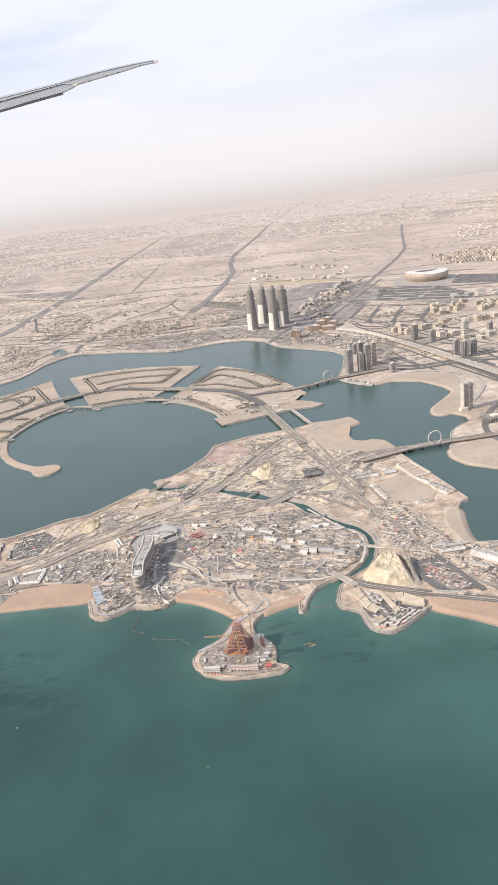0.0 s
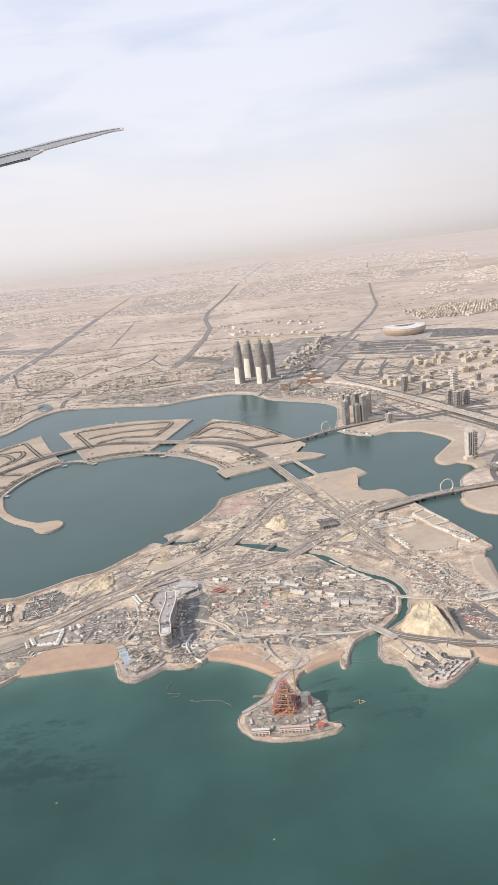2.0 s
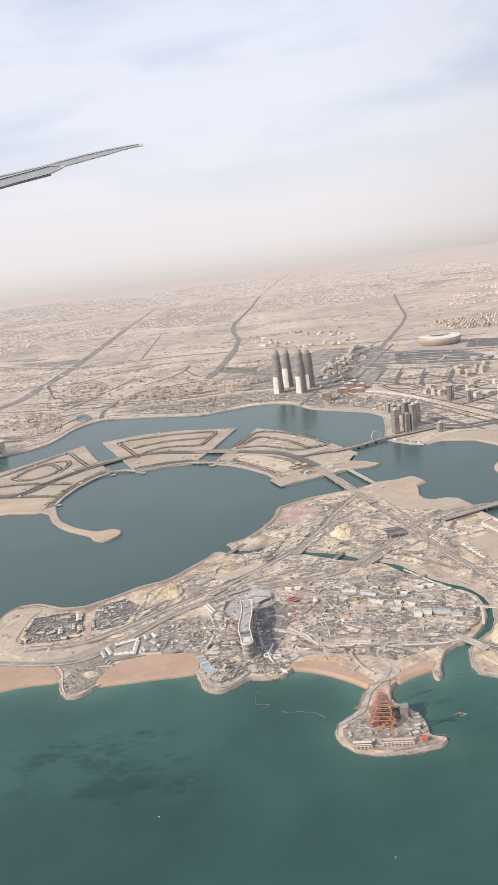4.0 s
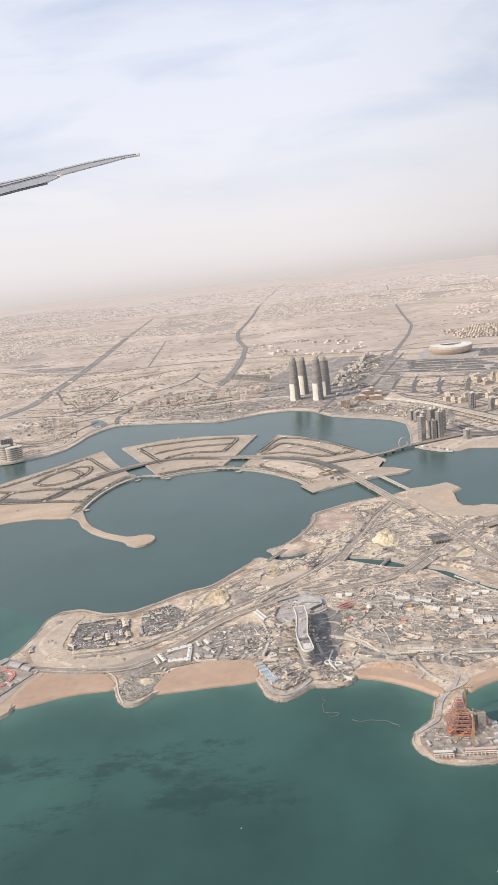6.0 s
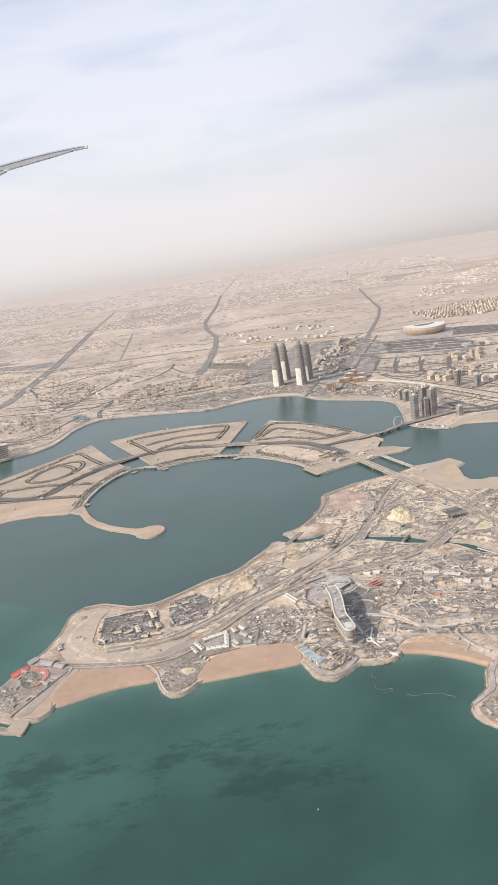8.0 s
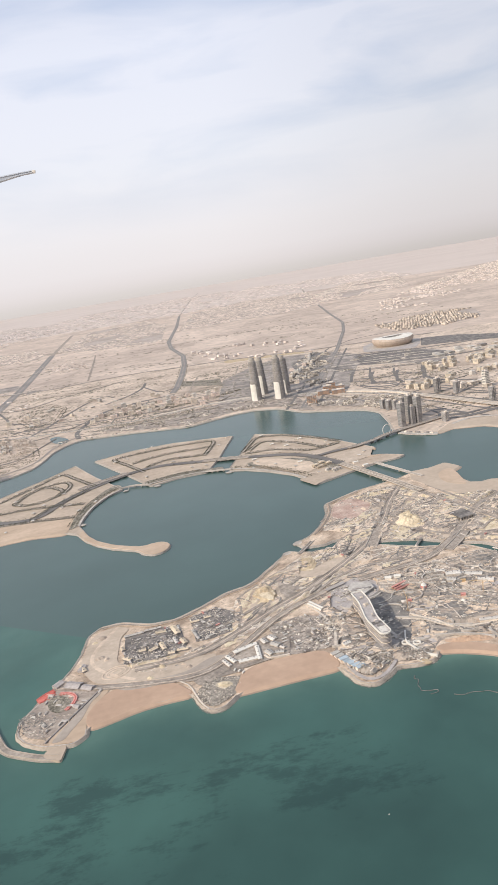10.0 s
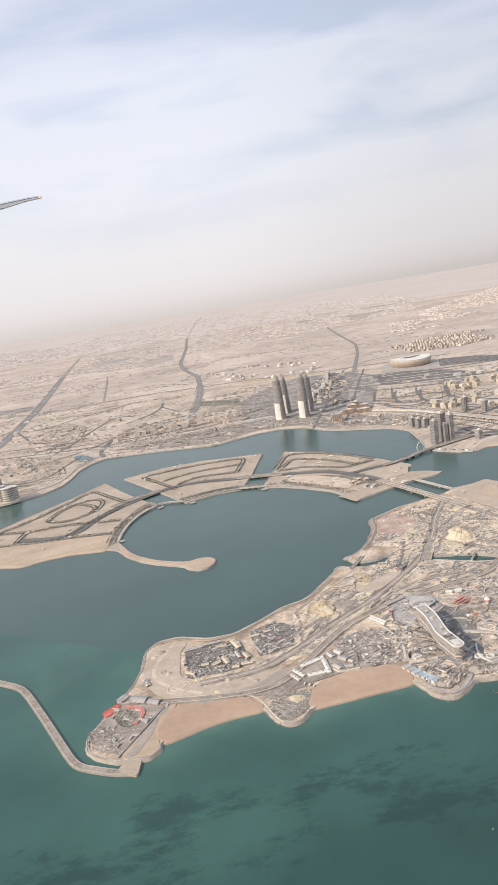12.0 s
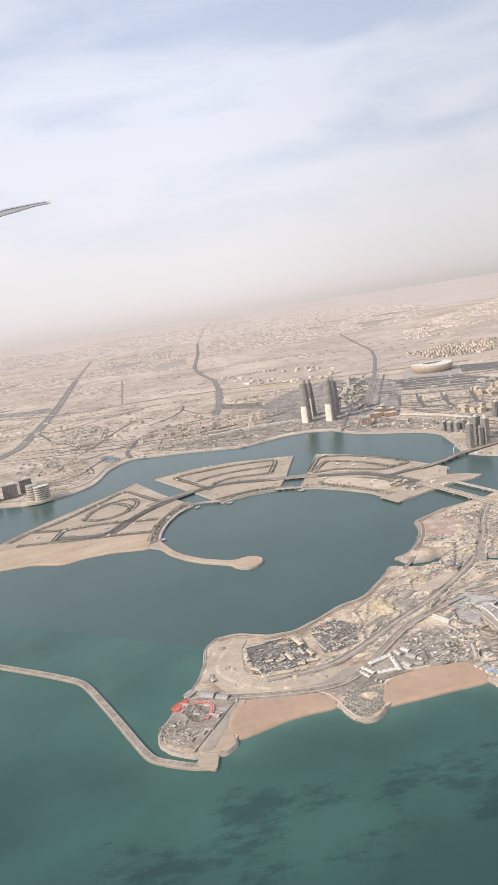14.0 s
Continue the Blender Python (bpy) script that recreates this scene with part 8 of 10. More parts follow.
# ---- the islet with its red steel frame ----
ob = empty("steel_frame_building", pose(9.9, 159.6, GROUND + 0.08, 0, 0, -8), "red steel-framed building rising on a small islet", "building")
storeys = ((4.3, 4.6, 0.0), (3.9, 4.3, 0.6), (3.4, 3.8, 1.2), (2.9, 3.2, 1.8), (2.5, 2.7, 2.4), (2.1, 2.2, 3.0), (1.7, 1.9, 3.6), (1.4, 1.5, 4.2), (1.1, 1.2, 4.8))
rng = random.Random(5)
for i, (sx, sy, z) in enumerate(storeys):
    bm = bmesh.new()
    n = max(2, int(sx / 0.7))
    for u in range(n + 1):
        for v in (0, 0.5, 1) if i < 6 else (0, 1):
            x, y = -sx / 2 + sx * u / n, -sy / 2 + sy * v
            bar(bm, (x, y, z), (x * 0.95, y * 0.95, z + 0.6), 0.09)
            if u < n and rng.random() < 0.45:
                bar(bm, (x, y, z), ((x + sx / n) * 0.95, y * 0.95, z + 0.6), 0.05)
    for v in (0, 1):
        bar(bm, (-sx / 2, -sy / 2 + sy * v, z + 0.55), (sx / 2, -sy / 2 + sy * v, z + 0.55), 0.1)
        bar(bm, (-sx / 2 + sx * v, -sy / 2, z + 0.55), (-sx / 2 + sx * v, sy / 2, z + 0.55), 0.1)
    part("steel_storey", bm, M_RED, ob, "red primed columns and braces")
    part("floor_slab", box(sx * 0.92, sy * 0.9, 0.07, z), M_SLAB if i % 2 else M_TERRA, ob)
for i in range(5):
    a = 2 * math.pi * i / 5 + 0.4
    bm = bmesh.new()
    pts = [(2.0 * math.cos(a + 0.25 * j) - 0.2, -2.4 + 0.9 * math.sin(a + 0.25 * j), 0.4 + 0.3 * j) for j in range(5)]
    for p, q in zip(pts, pts[1:]):
        bar(bm, p, q, 0.13)
    part("orange_strut", bm, M_ORANGE, ob, "bright orange curved strut")
part("concrete_core", box(1.3, 1.6, 2.2, 0, 3.6, 0.4), M_SLAB, ob, "grey concrete stair core")
part("white_core", box(1.9, 0.9, 1.1, 0, 3.6, 2.0), M_WHITE, ob, "white-roofed annex")
part("red_drum", prism(ellipse(0.7, 0.7, 16, 4.1, 0.6), 0, 1.3), M_RED, ob, "dull red drum")
for i, (x, y, a, s) in enumerate(((10.3, 153.8, 176, 1.75), (12.2, 163.6, 190, 1.25))):
    copy_scaled(cranes, Matrix.LocRotScale((x, y, GROUND), Euler((0, 0, radians(a))), Vector((s, s, s * 1.05))))
for x, y, n, mat in ((5.0, 152.9, 5, M_WHITE), (11.0, 152.6, 8, M_RED)):
    ob = empty("arcade_block", pose(x, y, GROUND + 0.08, 0, 0, -6), "low arcade with white columns on the islet edge" if mat is M_WHITE else "low arcade with red infill on the islet edge", "building")
    part("roof", box(0.62 * n, 0.5, 0.1, 0.66, 0, 0.25), M_ROSE if mat is M_RED else M_CLAD, ob)
    part("beam", box(0.62 * n + 0.15, 0.14, 0.1, 0.66, 0, -0.42), M_CLAD, ob)
    part("beam", box(0.62 * n + 0.15, 0.12, 0.07, 0.33, 0, -0.42), M_CLAD, ob)
    part("wall", box(0.6 * n, 0.4, 0.6, 0, 0, 0.25), M_RED if mat is M_RED else M_TERRA, ob)
    for i in range(n + 1):
        part("column", box(0.15, 0.15, 0.62, 0, -0.31 * n + 0.62 * i, -0.42), M_CLAD, ob)
shed("red_hut", 15.4, 152.9, 0.9, 0.8, 0.45, 0, M_RED, M_BRIGHTRED, "small bright red hut on the islet")
for i in range(6):
    shed("islet_cabin", 15.6 - 0.05 * i * i, 159.4 - 0.95 * i, 0.9, 0.5, 0.3, 8, M_CREAM, M_WHITE, "white cabin in a row on the islet", "islet cabins")
road("islet_ring_road", [(2.1, 159.2), (4.6, 160.8), (6.9, 162), (7.9, 164.8), (8.8, 167.2), (10.2, 169), (12, 170.6), (13.5, 172.9), (14.4, 174.6)], 0.75, M_PAVE, "pale track from the shore onto the islet", Z2)
road("islet_edge_road", [(3.0, 158.2), (2.6, 156.2), (4.0, 153.6), (8.0, 151.8), (13.0, 151.5), (17.5, 152.4)], 0.8, M_TRACK, "track round the islet edge", Z2 + 0.01)


# ---- heaps of sand ----
def heap(name, pts, height, mats, label, seed, terraces=0, flat=0.25, coarse=1.0):
    """A heap of tipped sand with a rough crown, gullies down its slopes and cut steps."""
    mats = mats if isinstance(mats, tuple) else (mats,)
    line = rounded(pts, 1.5)
    c = sum(line, Vector((0, 0))) / len(line)
    rings, n = 22, 110
    verts, tone = [], []
    for j in range(rings + 1):
        k = j / rings
        for i in range(n):
            f = i / n * len(line)
            e = line[int(f) % len(line)].lerp(line[(int(f) + 1) % len(line)], f - int(f))
            p = c + (e - c) * (1 - k) * (1 + 0.10 * noise.noise((e[0] * 0.5, e[1] * 0.5, seed)))
            a = math.atan2(e[1] - c[1], e[0] - c[0])
            gully = abs(noise.noise((math.cos(a) * 5, math.sin(a) * 5, seed + 1.6 * k)))
            rough = noise.fractal((p[0] * 0.55, p[1] * 0.55, seed + 6.0), 0.7, 2.0, 5)
            lean = noise.noise((p[0] * 0.17, p[1] * 0.17, seed + 12.0))
            z = min(1.0 + 0.5 * lean, k / (1 - flat) * (1.0 + 0.9 * lean)) - coarse * (0.16 if terraces else 0.3) * gully * min(1, 2.5 * k) * (1 - 0.5 * k) + coarse * (0.09 if terraces else 0.22) * rough * min(1, 3 * k)
            cut = False
            if terraces:
                q = z * terraces
                w = math.floor(q)
                z = 0.12 * z + 0.88 * (w + min(1, (q - w) ** 4 * 2.2)) / terraces
                cut = 0.5 < q - w < 0.9
            tone.append(len(mats) - 1 if cut else int(2.6 * (noise.noise((p[0] * 0.3, p[1] * 0.3, seed + 40.0)) + 1) + 0.8 * rough))
            verts.append((p[0], p[1], GROUND + (max(0.02, z * height) if j else -0.05)))
    faces = [(j * n + i, j * n + (i + 1) % n, (j + 1) * n + (i + 1) % n, (j + 1) * n + i) for j in range(rings) for i in range(n)]
    if area(line) < 0:
        faces = [q[::-1] for q in faces]
    ob = tagged(place(name, verts, faces, mats[0]), label, "mound")
    for m in mats[1:]:
        ob.data.materials.append(m)
    ob.data.polygons.foreach_set("material_index", [tone[q[0]] % len(mats) for q in faces])
    return ob


heap("sand_mound", HEAP_EAST, 2.1, M_MOUND, "large cream heap of fill sand by the canal", 1.0, 0, 0.55, 0.8)
# Added grey heap: the sand heap's shaded flank put into its colour.
heap("spoil_mound", HEAP_SHADED_SIDE, 1.6, M_TRACK, "grey heap painting in a sand heap's shaded side", 6.0)
heap("sand_mound", HEAP_NORTH, 1.3, M_MOUND, "cream heap of fill sand on the building site", 2.0, 0, 0.4, 1.7)
heap("sand_mound", HEAP_WEST, 1.4, (M_MOUND, M_MOUND, M_CUT), "low cream heap of cut sand near the lagoon", 3.0, 2, 0.4, 0.6)
heap("sand_mound", HEAP_WEST_B, 0.65, (M_MOUND, M_PALE, M_CUT), "cream heap of cut sand above the canal", 8.0, 3, 0.3)
heap("spoil_bank", HEAP_WEST_GREY, 0.8, M_TRACK, "grey flat-topped spoil heap", 4.0, 0, 0.6, 0.4)
heap("spoil_bank", ZONE_HEADLAND, 0.18, M_STONE, "low rubble covering a headland", 5.0, 0, 0.6)
heap("sand_mound", HEAP_HEADLAND, 0.5, M_MOUND, "small ochre sand heap on the headland", 7.0, 2)
for i, (x, y, r) in enumerate(((-73.6, 214.2, 1.2), (-70.6, 205.4, 1.0), (-58.6, 197.2, 1.2), (-54.0, 196.0, 1.0), (36.5, 232, 1.5), (8.0, 262, 1.6), (-5.0, 226, 1.4), (48.0, 200, 1.2), (20.5, 184.5, 1.2), (-17.5, 190.5, 1.0))):
    heap("sand_mound", ellipse(r, r * 0.7, 10, x, y, i), 0.35 + 0.1 * (i % 3), M_MOUND if i % 2 == 0 else M_PALE, "small tipped pile of pale sand", 10.0 + i)

heap("eroded_ridge", [(-2.1, 182.3), (1.1, 181.3), (4.6, 180.2), (7.4, 179.3), (6.6, 178.1), (1.9, 179.6), (-2, 181)], 0.65, M_BEACH, "eroded orange-beige ridge above a small beach", 22.0, 0, 0.5, 2.2)
heap("soil_patch", [(-9.4, 177.6), (-8, 177.8), (-7, 176.4), (-7.6, 175.4), (-9.2, 176)], 0.2, M_CUT, "low patch of orange soil on the stone point", 23.0, 0, 0.6)
for i, (x, y) in enumerate(PINK_PILE):
    heap("pink_mound", ellipse(1.9 - 0.3 * i, 1.2, 10, x, y, 0.3), 0.4, M_PINK if i != 3 else M_MOUND, "low pinkish pile of tipped soil", 30.0 + i)
for r in (1.0, 1.9, 2.8):
    heap_ring = ellipse(r * 1.1, r * 0.8, 20, *RING_PILE[0], 0.4)
    tagged(place("soil_ring", *strip(heap_ring, 0.3, GROUND + 0.19, 0.3, 0.2, True, 2), M_PALE), "ring of pale tipped soil", "soil ring", "soil rings")

# ---- clutter of the building sites ----
def clutter(name, zone, count, seed, label, turn, sizes=(0.25, 1.5), heights=(0.04, 0.30), mat=M_CLUTTER, long_part=0.4, tapers=(0.7, 1.0)):
    """Stacked goods, formwork, low walls and spoil, too many to count, lying in turned clusters."""
    rng = random.Random(seed)
    items = []
    centres = [(p, turn + rng.gauss(0, 14)) for p in scatter(zone, max(4, count // 14), rng)]
    while len(items) < count:
        (cx, cy), a = rng.choice(centres)
        u, v = rng.gauss(0, 2.2), rng.gauss(0, 1.0)
        t = radians(a)
        x, y = cx + math.cos(t) * u - math.sin(t) * v, cy + math.sin(t) * u + math.cos(t) * v
        if not inside((x, y), zone):
            continue
        long = rng.random() < long_part
        s = rng.uniform(*sizes) * rng.random() ** 0.7 + 0.1
        items.append((x, y, GROUND - 0.02 + relief(x, y), s * (rng.uniform(2, 5) if long else 1), s * (0.25 if long else rng.uniform(0.4, 0.9)), rng.uniform(*heights), radians(a + rng.choice((0, 0, 90)) + rng.gauss(0, 4)), rng.uniform(*tapers)))
    return tagged(place(name, *boxes(items), mat), label, "site goods", "", "stuff")


clutter("site_goods", ZONE_CORE, 520, 1, "formwork, walls and stacked goods on a building site", -15, long_part=0.15)
clutter("pale_goods", ZONE_CORE, 620, 51, "pale boards, slabs and kerbs strewn over a building site", -15, (0.1, 0.5), (0.05, 0.18), M_CHALK, 0.5)
clutter("dark_goods", ZONE_CORE, 600, 52, "dark formwork and pits on a building site", -15, (0.15, 0.8), (0.03, 0.12), M_DARKGREY, 0.3)
clutter("pale_goods", ZONE_NORTH, 300, 53, "pale boards and kerbs strewn over sandy ground", 32, (0.12, 0.7), (0.04, 0.18), M_CHALK, 0.5)
clutter("dark_goods", ZONE_NORTH, 240, 54, "dark formwork and pits on sandy ground", 32, (0.15, 0.8), (0.03, 0.12), M_DARKGREY, 0.4)
clutter("pale_goods", ZONE_EAST, 350, 55, "pale slabs and sheds strewn over a storage ground", -38, (0.15, 0.7), (0.05, 0.2), M_CHALK, 0.4)
clutter("spoil_ridges", ZONE_EAST, 500, 47, "low ridges of spoil on a storage ground", -38, (0.4, 1.6), (0.05, 0.2), M_PALE, 0.85, (0.2, 0.5))
clutter("site_rubble", ZONE_CORE, 1900, 41, "small goods and rubble strewn over a building site", -15, (0.1, 0.5), (0.03, 0.18), long_part=0.12)
clutter("site_rubble", ZONE_NORTH, 900, 42, "small goods and spoil strewn over sandy ground", 32, (0.1, 0.8), (0.03, 0.16))
clutter("site_rubble", ZONE_EAST, 1300, 43, "small goods strewn over a storage ground", -38, (0.1, 0.7), (0.03, 0.2))
clutter("site_goods", ZONE_NORTH, 260, 2, "formwork and stacked goods on sandy ground", 32)
clutter("site_goods", ZONE_EAST, 900, 3, "stacked goods and cabins on a storage ground", -38)
clutter("forecourt_goods", FORECOURT, 160, 36, "goods and low walls on a hotel forecourt", 20, (0.2, 1.0))
clutter("camp_goods", ZONE_CAMP, 560, 4, "vehicles and stacked goods in a camp yard", 18, (0.12, 0.5), (0.05, 0.2))
clutter("camp_stacks", ZONE_CAMP, 260, 44, "pale boxes and boards in a camp yard", 18, (0.12, 0.5), (0.05, 0.2), M_CHALK, 0.3)
clutter("camp_stacks", ZONE_CAMP, 300, 45, "dark stacks in a camp yard", 18, (0.12, 0.6), (0.05, 0.18), M_DARK, 0.3)
clutter("camp_goods", ZONE_YARD, 460, 5, "stacked goods in a dark yard", 24, (0.12, 0.5), (0.05, 0.2))
clutter("camp_stacks", ZONE_YARD, 240, 46, "pale boxes and boards in a dark yard", 24, (0.12, 0.5), (0.05, 0.2), M_CHALK, 0.3)
clutter("camp_goods", ZONE_BEACHYARD, 420, 6, "stored goods behind the beach", 20, (0.2, 0.9))
YARD_SCRAP = [(-87.1, 190.1), (-84.9, 191.1), (-82, 188.6), (-80, 187.2), (-79.9, 185.3), (-81.3, 182.3), (-82.5, 181.1), (-86.2, 183.7), (-87.2, 186.4)]
clutter("yard_goods", ZONE_RED, 110, 7, "scrap and stored goods in a fenced yard", -30, (0.15, 0.6))
clutter("yard_scrap", YARD_SCRAP, 260, 8, "dark rows of scrap in a fenced yard", -38, (0.15, 0.6), (0.05, 0.2), M_DARKGREY, 0.4)
clutter("yard_scrap", YARD_SCRAP, 90, 9, "pale pieces between rows of scrap", -38, (0.1, 0.4), (0.05, 0.2), M_CHALK, 0.4)
sheet("red_sheeting", [(-84.6, 195.3), (-83.2, 196.8), (-81.6, 197.7), (-81.2, 195.9), (-82.6, 194.9), (-83.9, 193.6)], Z1 + 0.09, M_BRIGHTRED, "solid patch of bright red sheeting at a yard edge", "sheeting", 0.5, 0.16)
sheet("yard_ring", [(-79.9, 195.2), (-77.7, 193), (-77.4, 190.9), (-78.3, 189), (-80, 188.7), (-81.6, 190.4), (-82.2, 192.9), (-81.4, 195)], Z1 + 0.05, M_SCRUB, "dark ring of planted soil in a yard", r=1)
road("red_arc", HOARDING_RED_B, 0.75, M_RED, "faded red arc of sheeting round a yard", Z1 + 0.14, 1.5)
clutter("yard_goods", ZONE_SPUR, 110, 8, "stored goods between workshops", -42, (0.2, 0.8))
clutter("islet_goods", ZONE_ISLET, 240, 9, "stacked steel and goods on the islet", -6, (0.12, 0.6))
clutter("islet_boards", [(2.4, 158.6), (6.7, 161), (6.6, 155), (5.2, 153.8), (2.8, 155)], 150, 91, "pale boards and frames laid out on the islet", 60, (0.1, 0.5), (0.03, 0.12), M_CHALK, 0.7)
clutter("islet_steel", [(2.2, 157.8), (3, 157.6), (3.4, 154.4), (5.6, 152.9), (8, 152.2), (7.7, 151.5), (5.3, 152.2), (3.4, 153.4), (2.4, 155.3)], 60, 92, "rust red scraps along the islet edge", 30, (0.1, 0.4), (0.05, 0.15), M_RED, 0.3)
clutter("islet_steel", [(7.4, 157), (12.4, 157.4), (12.4, 162.6), (7.8, 162)], 110, 93, "red primed steel stacked round a frame", -8, (0.15, 0.7), (0.1, 0.5), M_RED, 0.6)
clutter("shore_goods", ZONE_TOWERS, 700, 10, "building goods along the lagoon shore", -20, (0.4, 2.2), (0.15, 0.9))
clutter("shore_goods", ZONE_SHORE, 420, 12, "building goods along the lagoon shore", -8, (0.4, 2.6), (0.15, 0.8))
clutter("headland_stones", ZONE_HEADLAND, 620, 13, "loose pale grey stones on a headland", 0, (0.2, 0.55), (0.12, 0.3), M_STONE, 0.0, (0.4, 0.7))
clutter("grey_goods", RED_STORE, 260, 34, "grey stacks between rusty steel", -38, (0.3, 1.0), (0.1, 0.35))
clutter("red_goods", RED_STORE, 70, 14, "rows of red and rust coloured steel", -38, (0.25, 0.9), (0.1, 0.3), M_RED, 0.8)
clutter("red_goods", [(2, 272.6), (6.4, 273.6), (6.2, 269), (1.6, 267.4)], 60, 15, "rust red formwork on the ground", 20, (0.2, 0.8), (0.05, 0.2), M_RED, 0.5)
clutter("lobe_goods", LOBE, 260, 16, "building goods on the stone point", 30, (0.2, 0.9))
clutter("lobe_goods", LOBE_B, 160, 17, "building goods on a small stone point", 10, (0.2, 0.8))
clutter("west_spoil", WEST_SPOIL, 420, 18, "low spoil banks along a haul road", 24, (0.15, 0.7), (0.05, 0.2), M_CLUTTER, 0.2)
clutter("quarter_blocks", GREY_QUARTER, 420, 35, "low blocks, walls and yards of a grey quarter", 68, (0.8, 2.6), (0.15, 0.7))
clutter("town_yard_goods", QUARTER, 420, 19, "blocks and walls of a quarter under construction", 30, (0.8, 3.0), (0.3, 1.6))


clutter("shore_goods", SHORE_STRIP, 320, 22, "low walls and goods behind the shore", -12, (0.5, 2.2), (0.1, 0.35))
clutter("red_sheets", beside(HOARDING_RED_A, 0.2) + beside(HOARDING_RED_A, -1.9)[::-1], 150, 23, "bright red sheeting strewn along a yard edge", 40, (0.3, 0.9), (0.1, 0.25), M_BRIGHTRED, 0.2)
clutter("red_sheets", beside(HOARDING_RED_B, 0.5) + beside(HOARDING_RED_B, -0.5)[::-1], 60, 24, "faded red sheeting round a yard", -50, (0.2, 0.7), (0.1, 0.2), M_BRIGHTRED, 0.2)
heap("spoil_bank", ellipse(1.8, 1.5, 12, -79.6, 192.6), 0.35, M_SCRUB, "grey-green spoil in the middle of a yard", 61.0)


def low_wall(pts, label, width=0.22, h=0.35, mat=M_CONCRETE, r=4.0):
    return tagged(place("low_wall", *strip(pts, width, GROUND + h + sum(relief(x, y) for x, y in pts) / len(pts), h + 0.4, r), mat), label, "wall", "low walls on the site")


rng = random.Random(21)
for i in range(70):
    cx, cy = scatter(ZONE_CORE, 1, rng)[0]
    r0, a0, span = rng.uniform(1.2, 4.5), rng.uniform(0, 360), rng.uniform(50, 150)
    pts = [(cx + r0 * math.cos(radians(a0 + span * k / 5)), cy + 0.8 * r0 * math.sin(radians(a0 + span * k / 5))) for k in range(6)]
    if all(inside(p, ZONE_CORE) for p in pts):
        low_wall(pts, "curved pale retaining wall on the building site", rng.uniform(0.15, 0.4), rng.uniform(0.2, 0.45))
for pts in ([(-4.2, 194.5), (-2.6, 192.1), (-0.4, 190.1), (0.6, 187.5), (2, 185.2), (3.7, 184.3), (5.6, 183.9)], [(-37.2, 191.7), (-36.5, 190.1), (-32.2, 189.9)]):
    low_wall(pts, "smooth pale curved wall on level ground", 0.3, 0.4, M_CHALK, 1.5)
low_wall([(-7.8, 188.2), (-9.3, 184.1), (-8.5, 181.4), (-7.5, 178.6), (-5.6, 177)], "white winding water slide beside the hotel", 0.28, 0.45, M_CLAD, 1.5)
# Two flat rings added for the loops of the slide.
for x, y in ((-9.3, 184.1), (-7.3, 183.1)):
    circle = ellipse(0.75, 0.65, 16, x, y)
    low_wall(circle + circle[:1], "white ring for a loop of the water slide", 0.22, 0.4, M_CLAD, 0.2)
for pts in (SITE_WALL_A, SITE_WALL_B, SITE_WALL_C, SITE_WALL_D):
    low_wall(pts, "long pale retaining wall above the beach", 0.35, 0.4)
for pts, mat, label in ((HOARDING_RED_A, M_BRIGHTRED, "bright red hoarding round a yard"), (HOARDING_RED_B, M_BRIGHTRED, "bright red hoarding round a yard"), (FENCE_YARD, M_SLAB, "dark boundary fence of a yard")):
    low_wall(pts, label, 0.22, 0.3, mat, 2.0)
for i, (pts, w) in enumerate(((PATH_A, 0.55), (PATH_B, 0.5), (PATH_C, 0.45), (PATH_D, 0.5), (PATH_E, 0.6), (PATH_F, 0.5), (PATH_G, 0.5), (PATH_H, 0.5))):
    road("pale_path", pts, w, M_CHALK if i % 2 else M_CONCRETE, "pale curving path on the building site", Z2 + 0.0315 + 0.0031 * i, 3)
for pts in (TERRACE_A, TERRACE_B, TERRACE_C):
    low_wall(pts, "curved terrace step above a small bay", 0.35, 0.3, M_CONCRETE, 3.0)
low_wall(ellipse(1.9, 1.5, 20, *RING_SPOT[0]) + [ellipse(1.9, 1.5, 20, *RING_SPOT[0])[0]], "round pale garden wall beside the canal", 0.25, 0.2, M_CONCRETE, 0.3)
# haul tracks worn across the open ground
for i, (pts, w) in enumerate(((TRACK_A, 0.9), (TRACK_B, 0.9), (TRACK_C, 0.8), (TRACK_D, 1.2), (TRACK_E, 1.0), (TRACK_F, 0.9), (TRACK_G, 0.8), (TRACK_H, 0.8))):
    road("site_track", pts, w, M_PALE if i == 0 else M_TRACK, "narrow compacted track on sandy ground", Z2 + 0.0105 + 0.0027 * i, 6)


def patches(zone, count, seed, mats, sizes, label, turn=0.0):
    """Graded, dug or tipped pieces of ground with ragged outlines."""
    rng = random.Random(seed)
    for i, (x, y) in enumerate(scatter(zone, count, rng)):
        a, r, q = radians(turn + rng.gauss(0, 25)), rng.uniform(*sizes), rng.uniform(0.3, 0.7)
        pts = []
        for k in range(9):
            t, w = 2 * math.pi * k / 9, r * rng.uniform(0.6, 1.25)
            u, v = w * math.cos(t), w * q * math.sin(t)
            pts.append((x + math.cos(a) * u - math.sin(a) * v, y + math.sin(a) * u + math.cos(a) * v))
        if all(inside(p, zone) for p in pts):
            sheet("graded_patch", pts, GROUND + 0.045 + 0.0007 * i, rng.choice(mats), label, "ground", r * 0.5, 0.05)


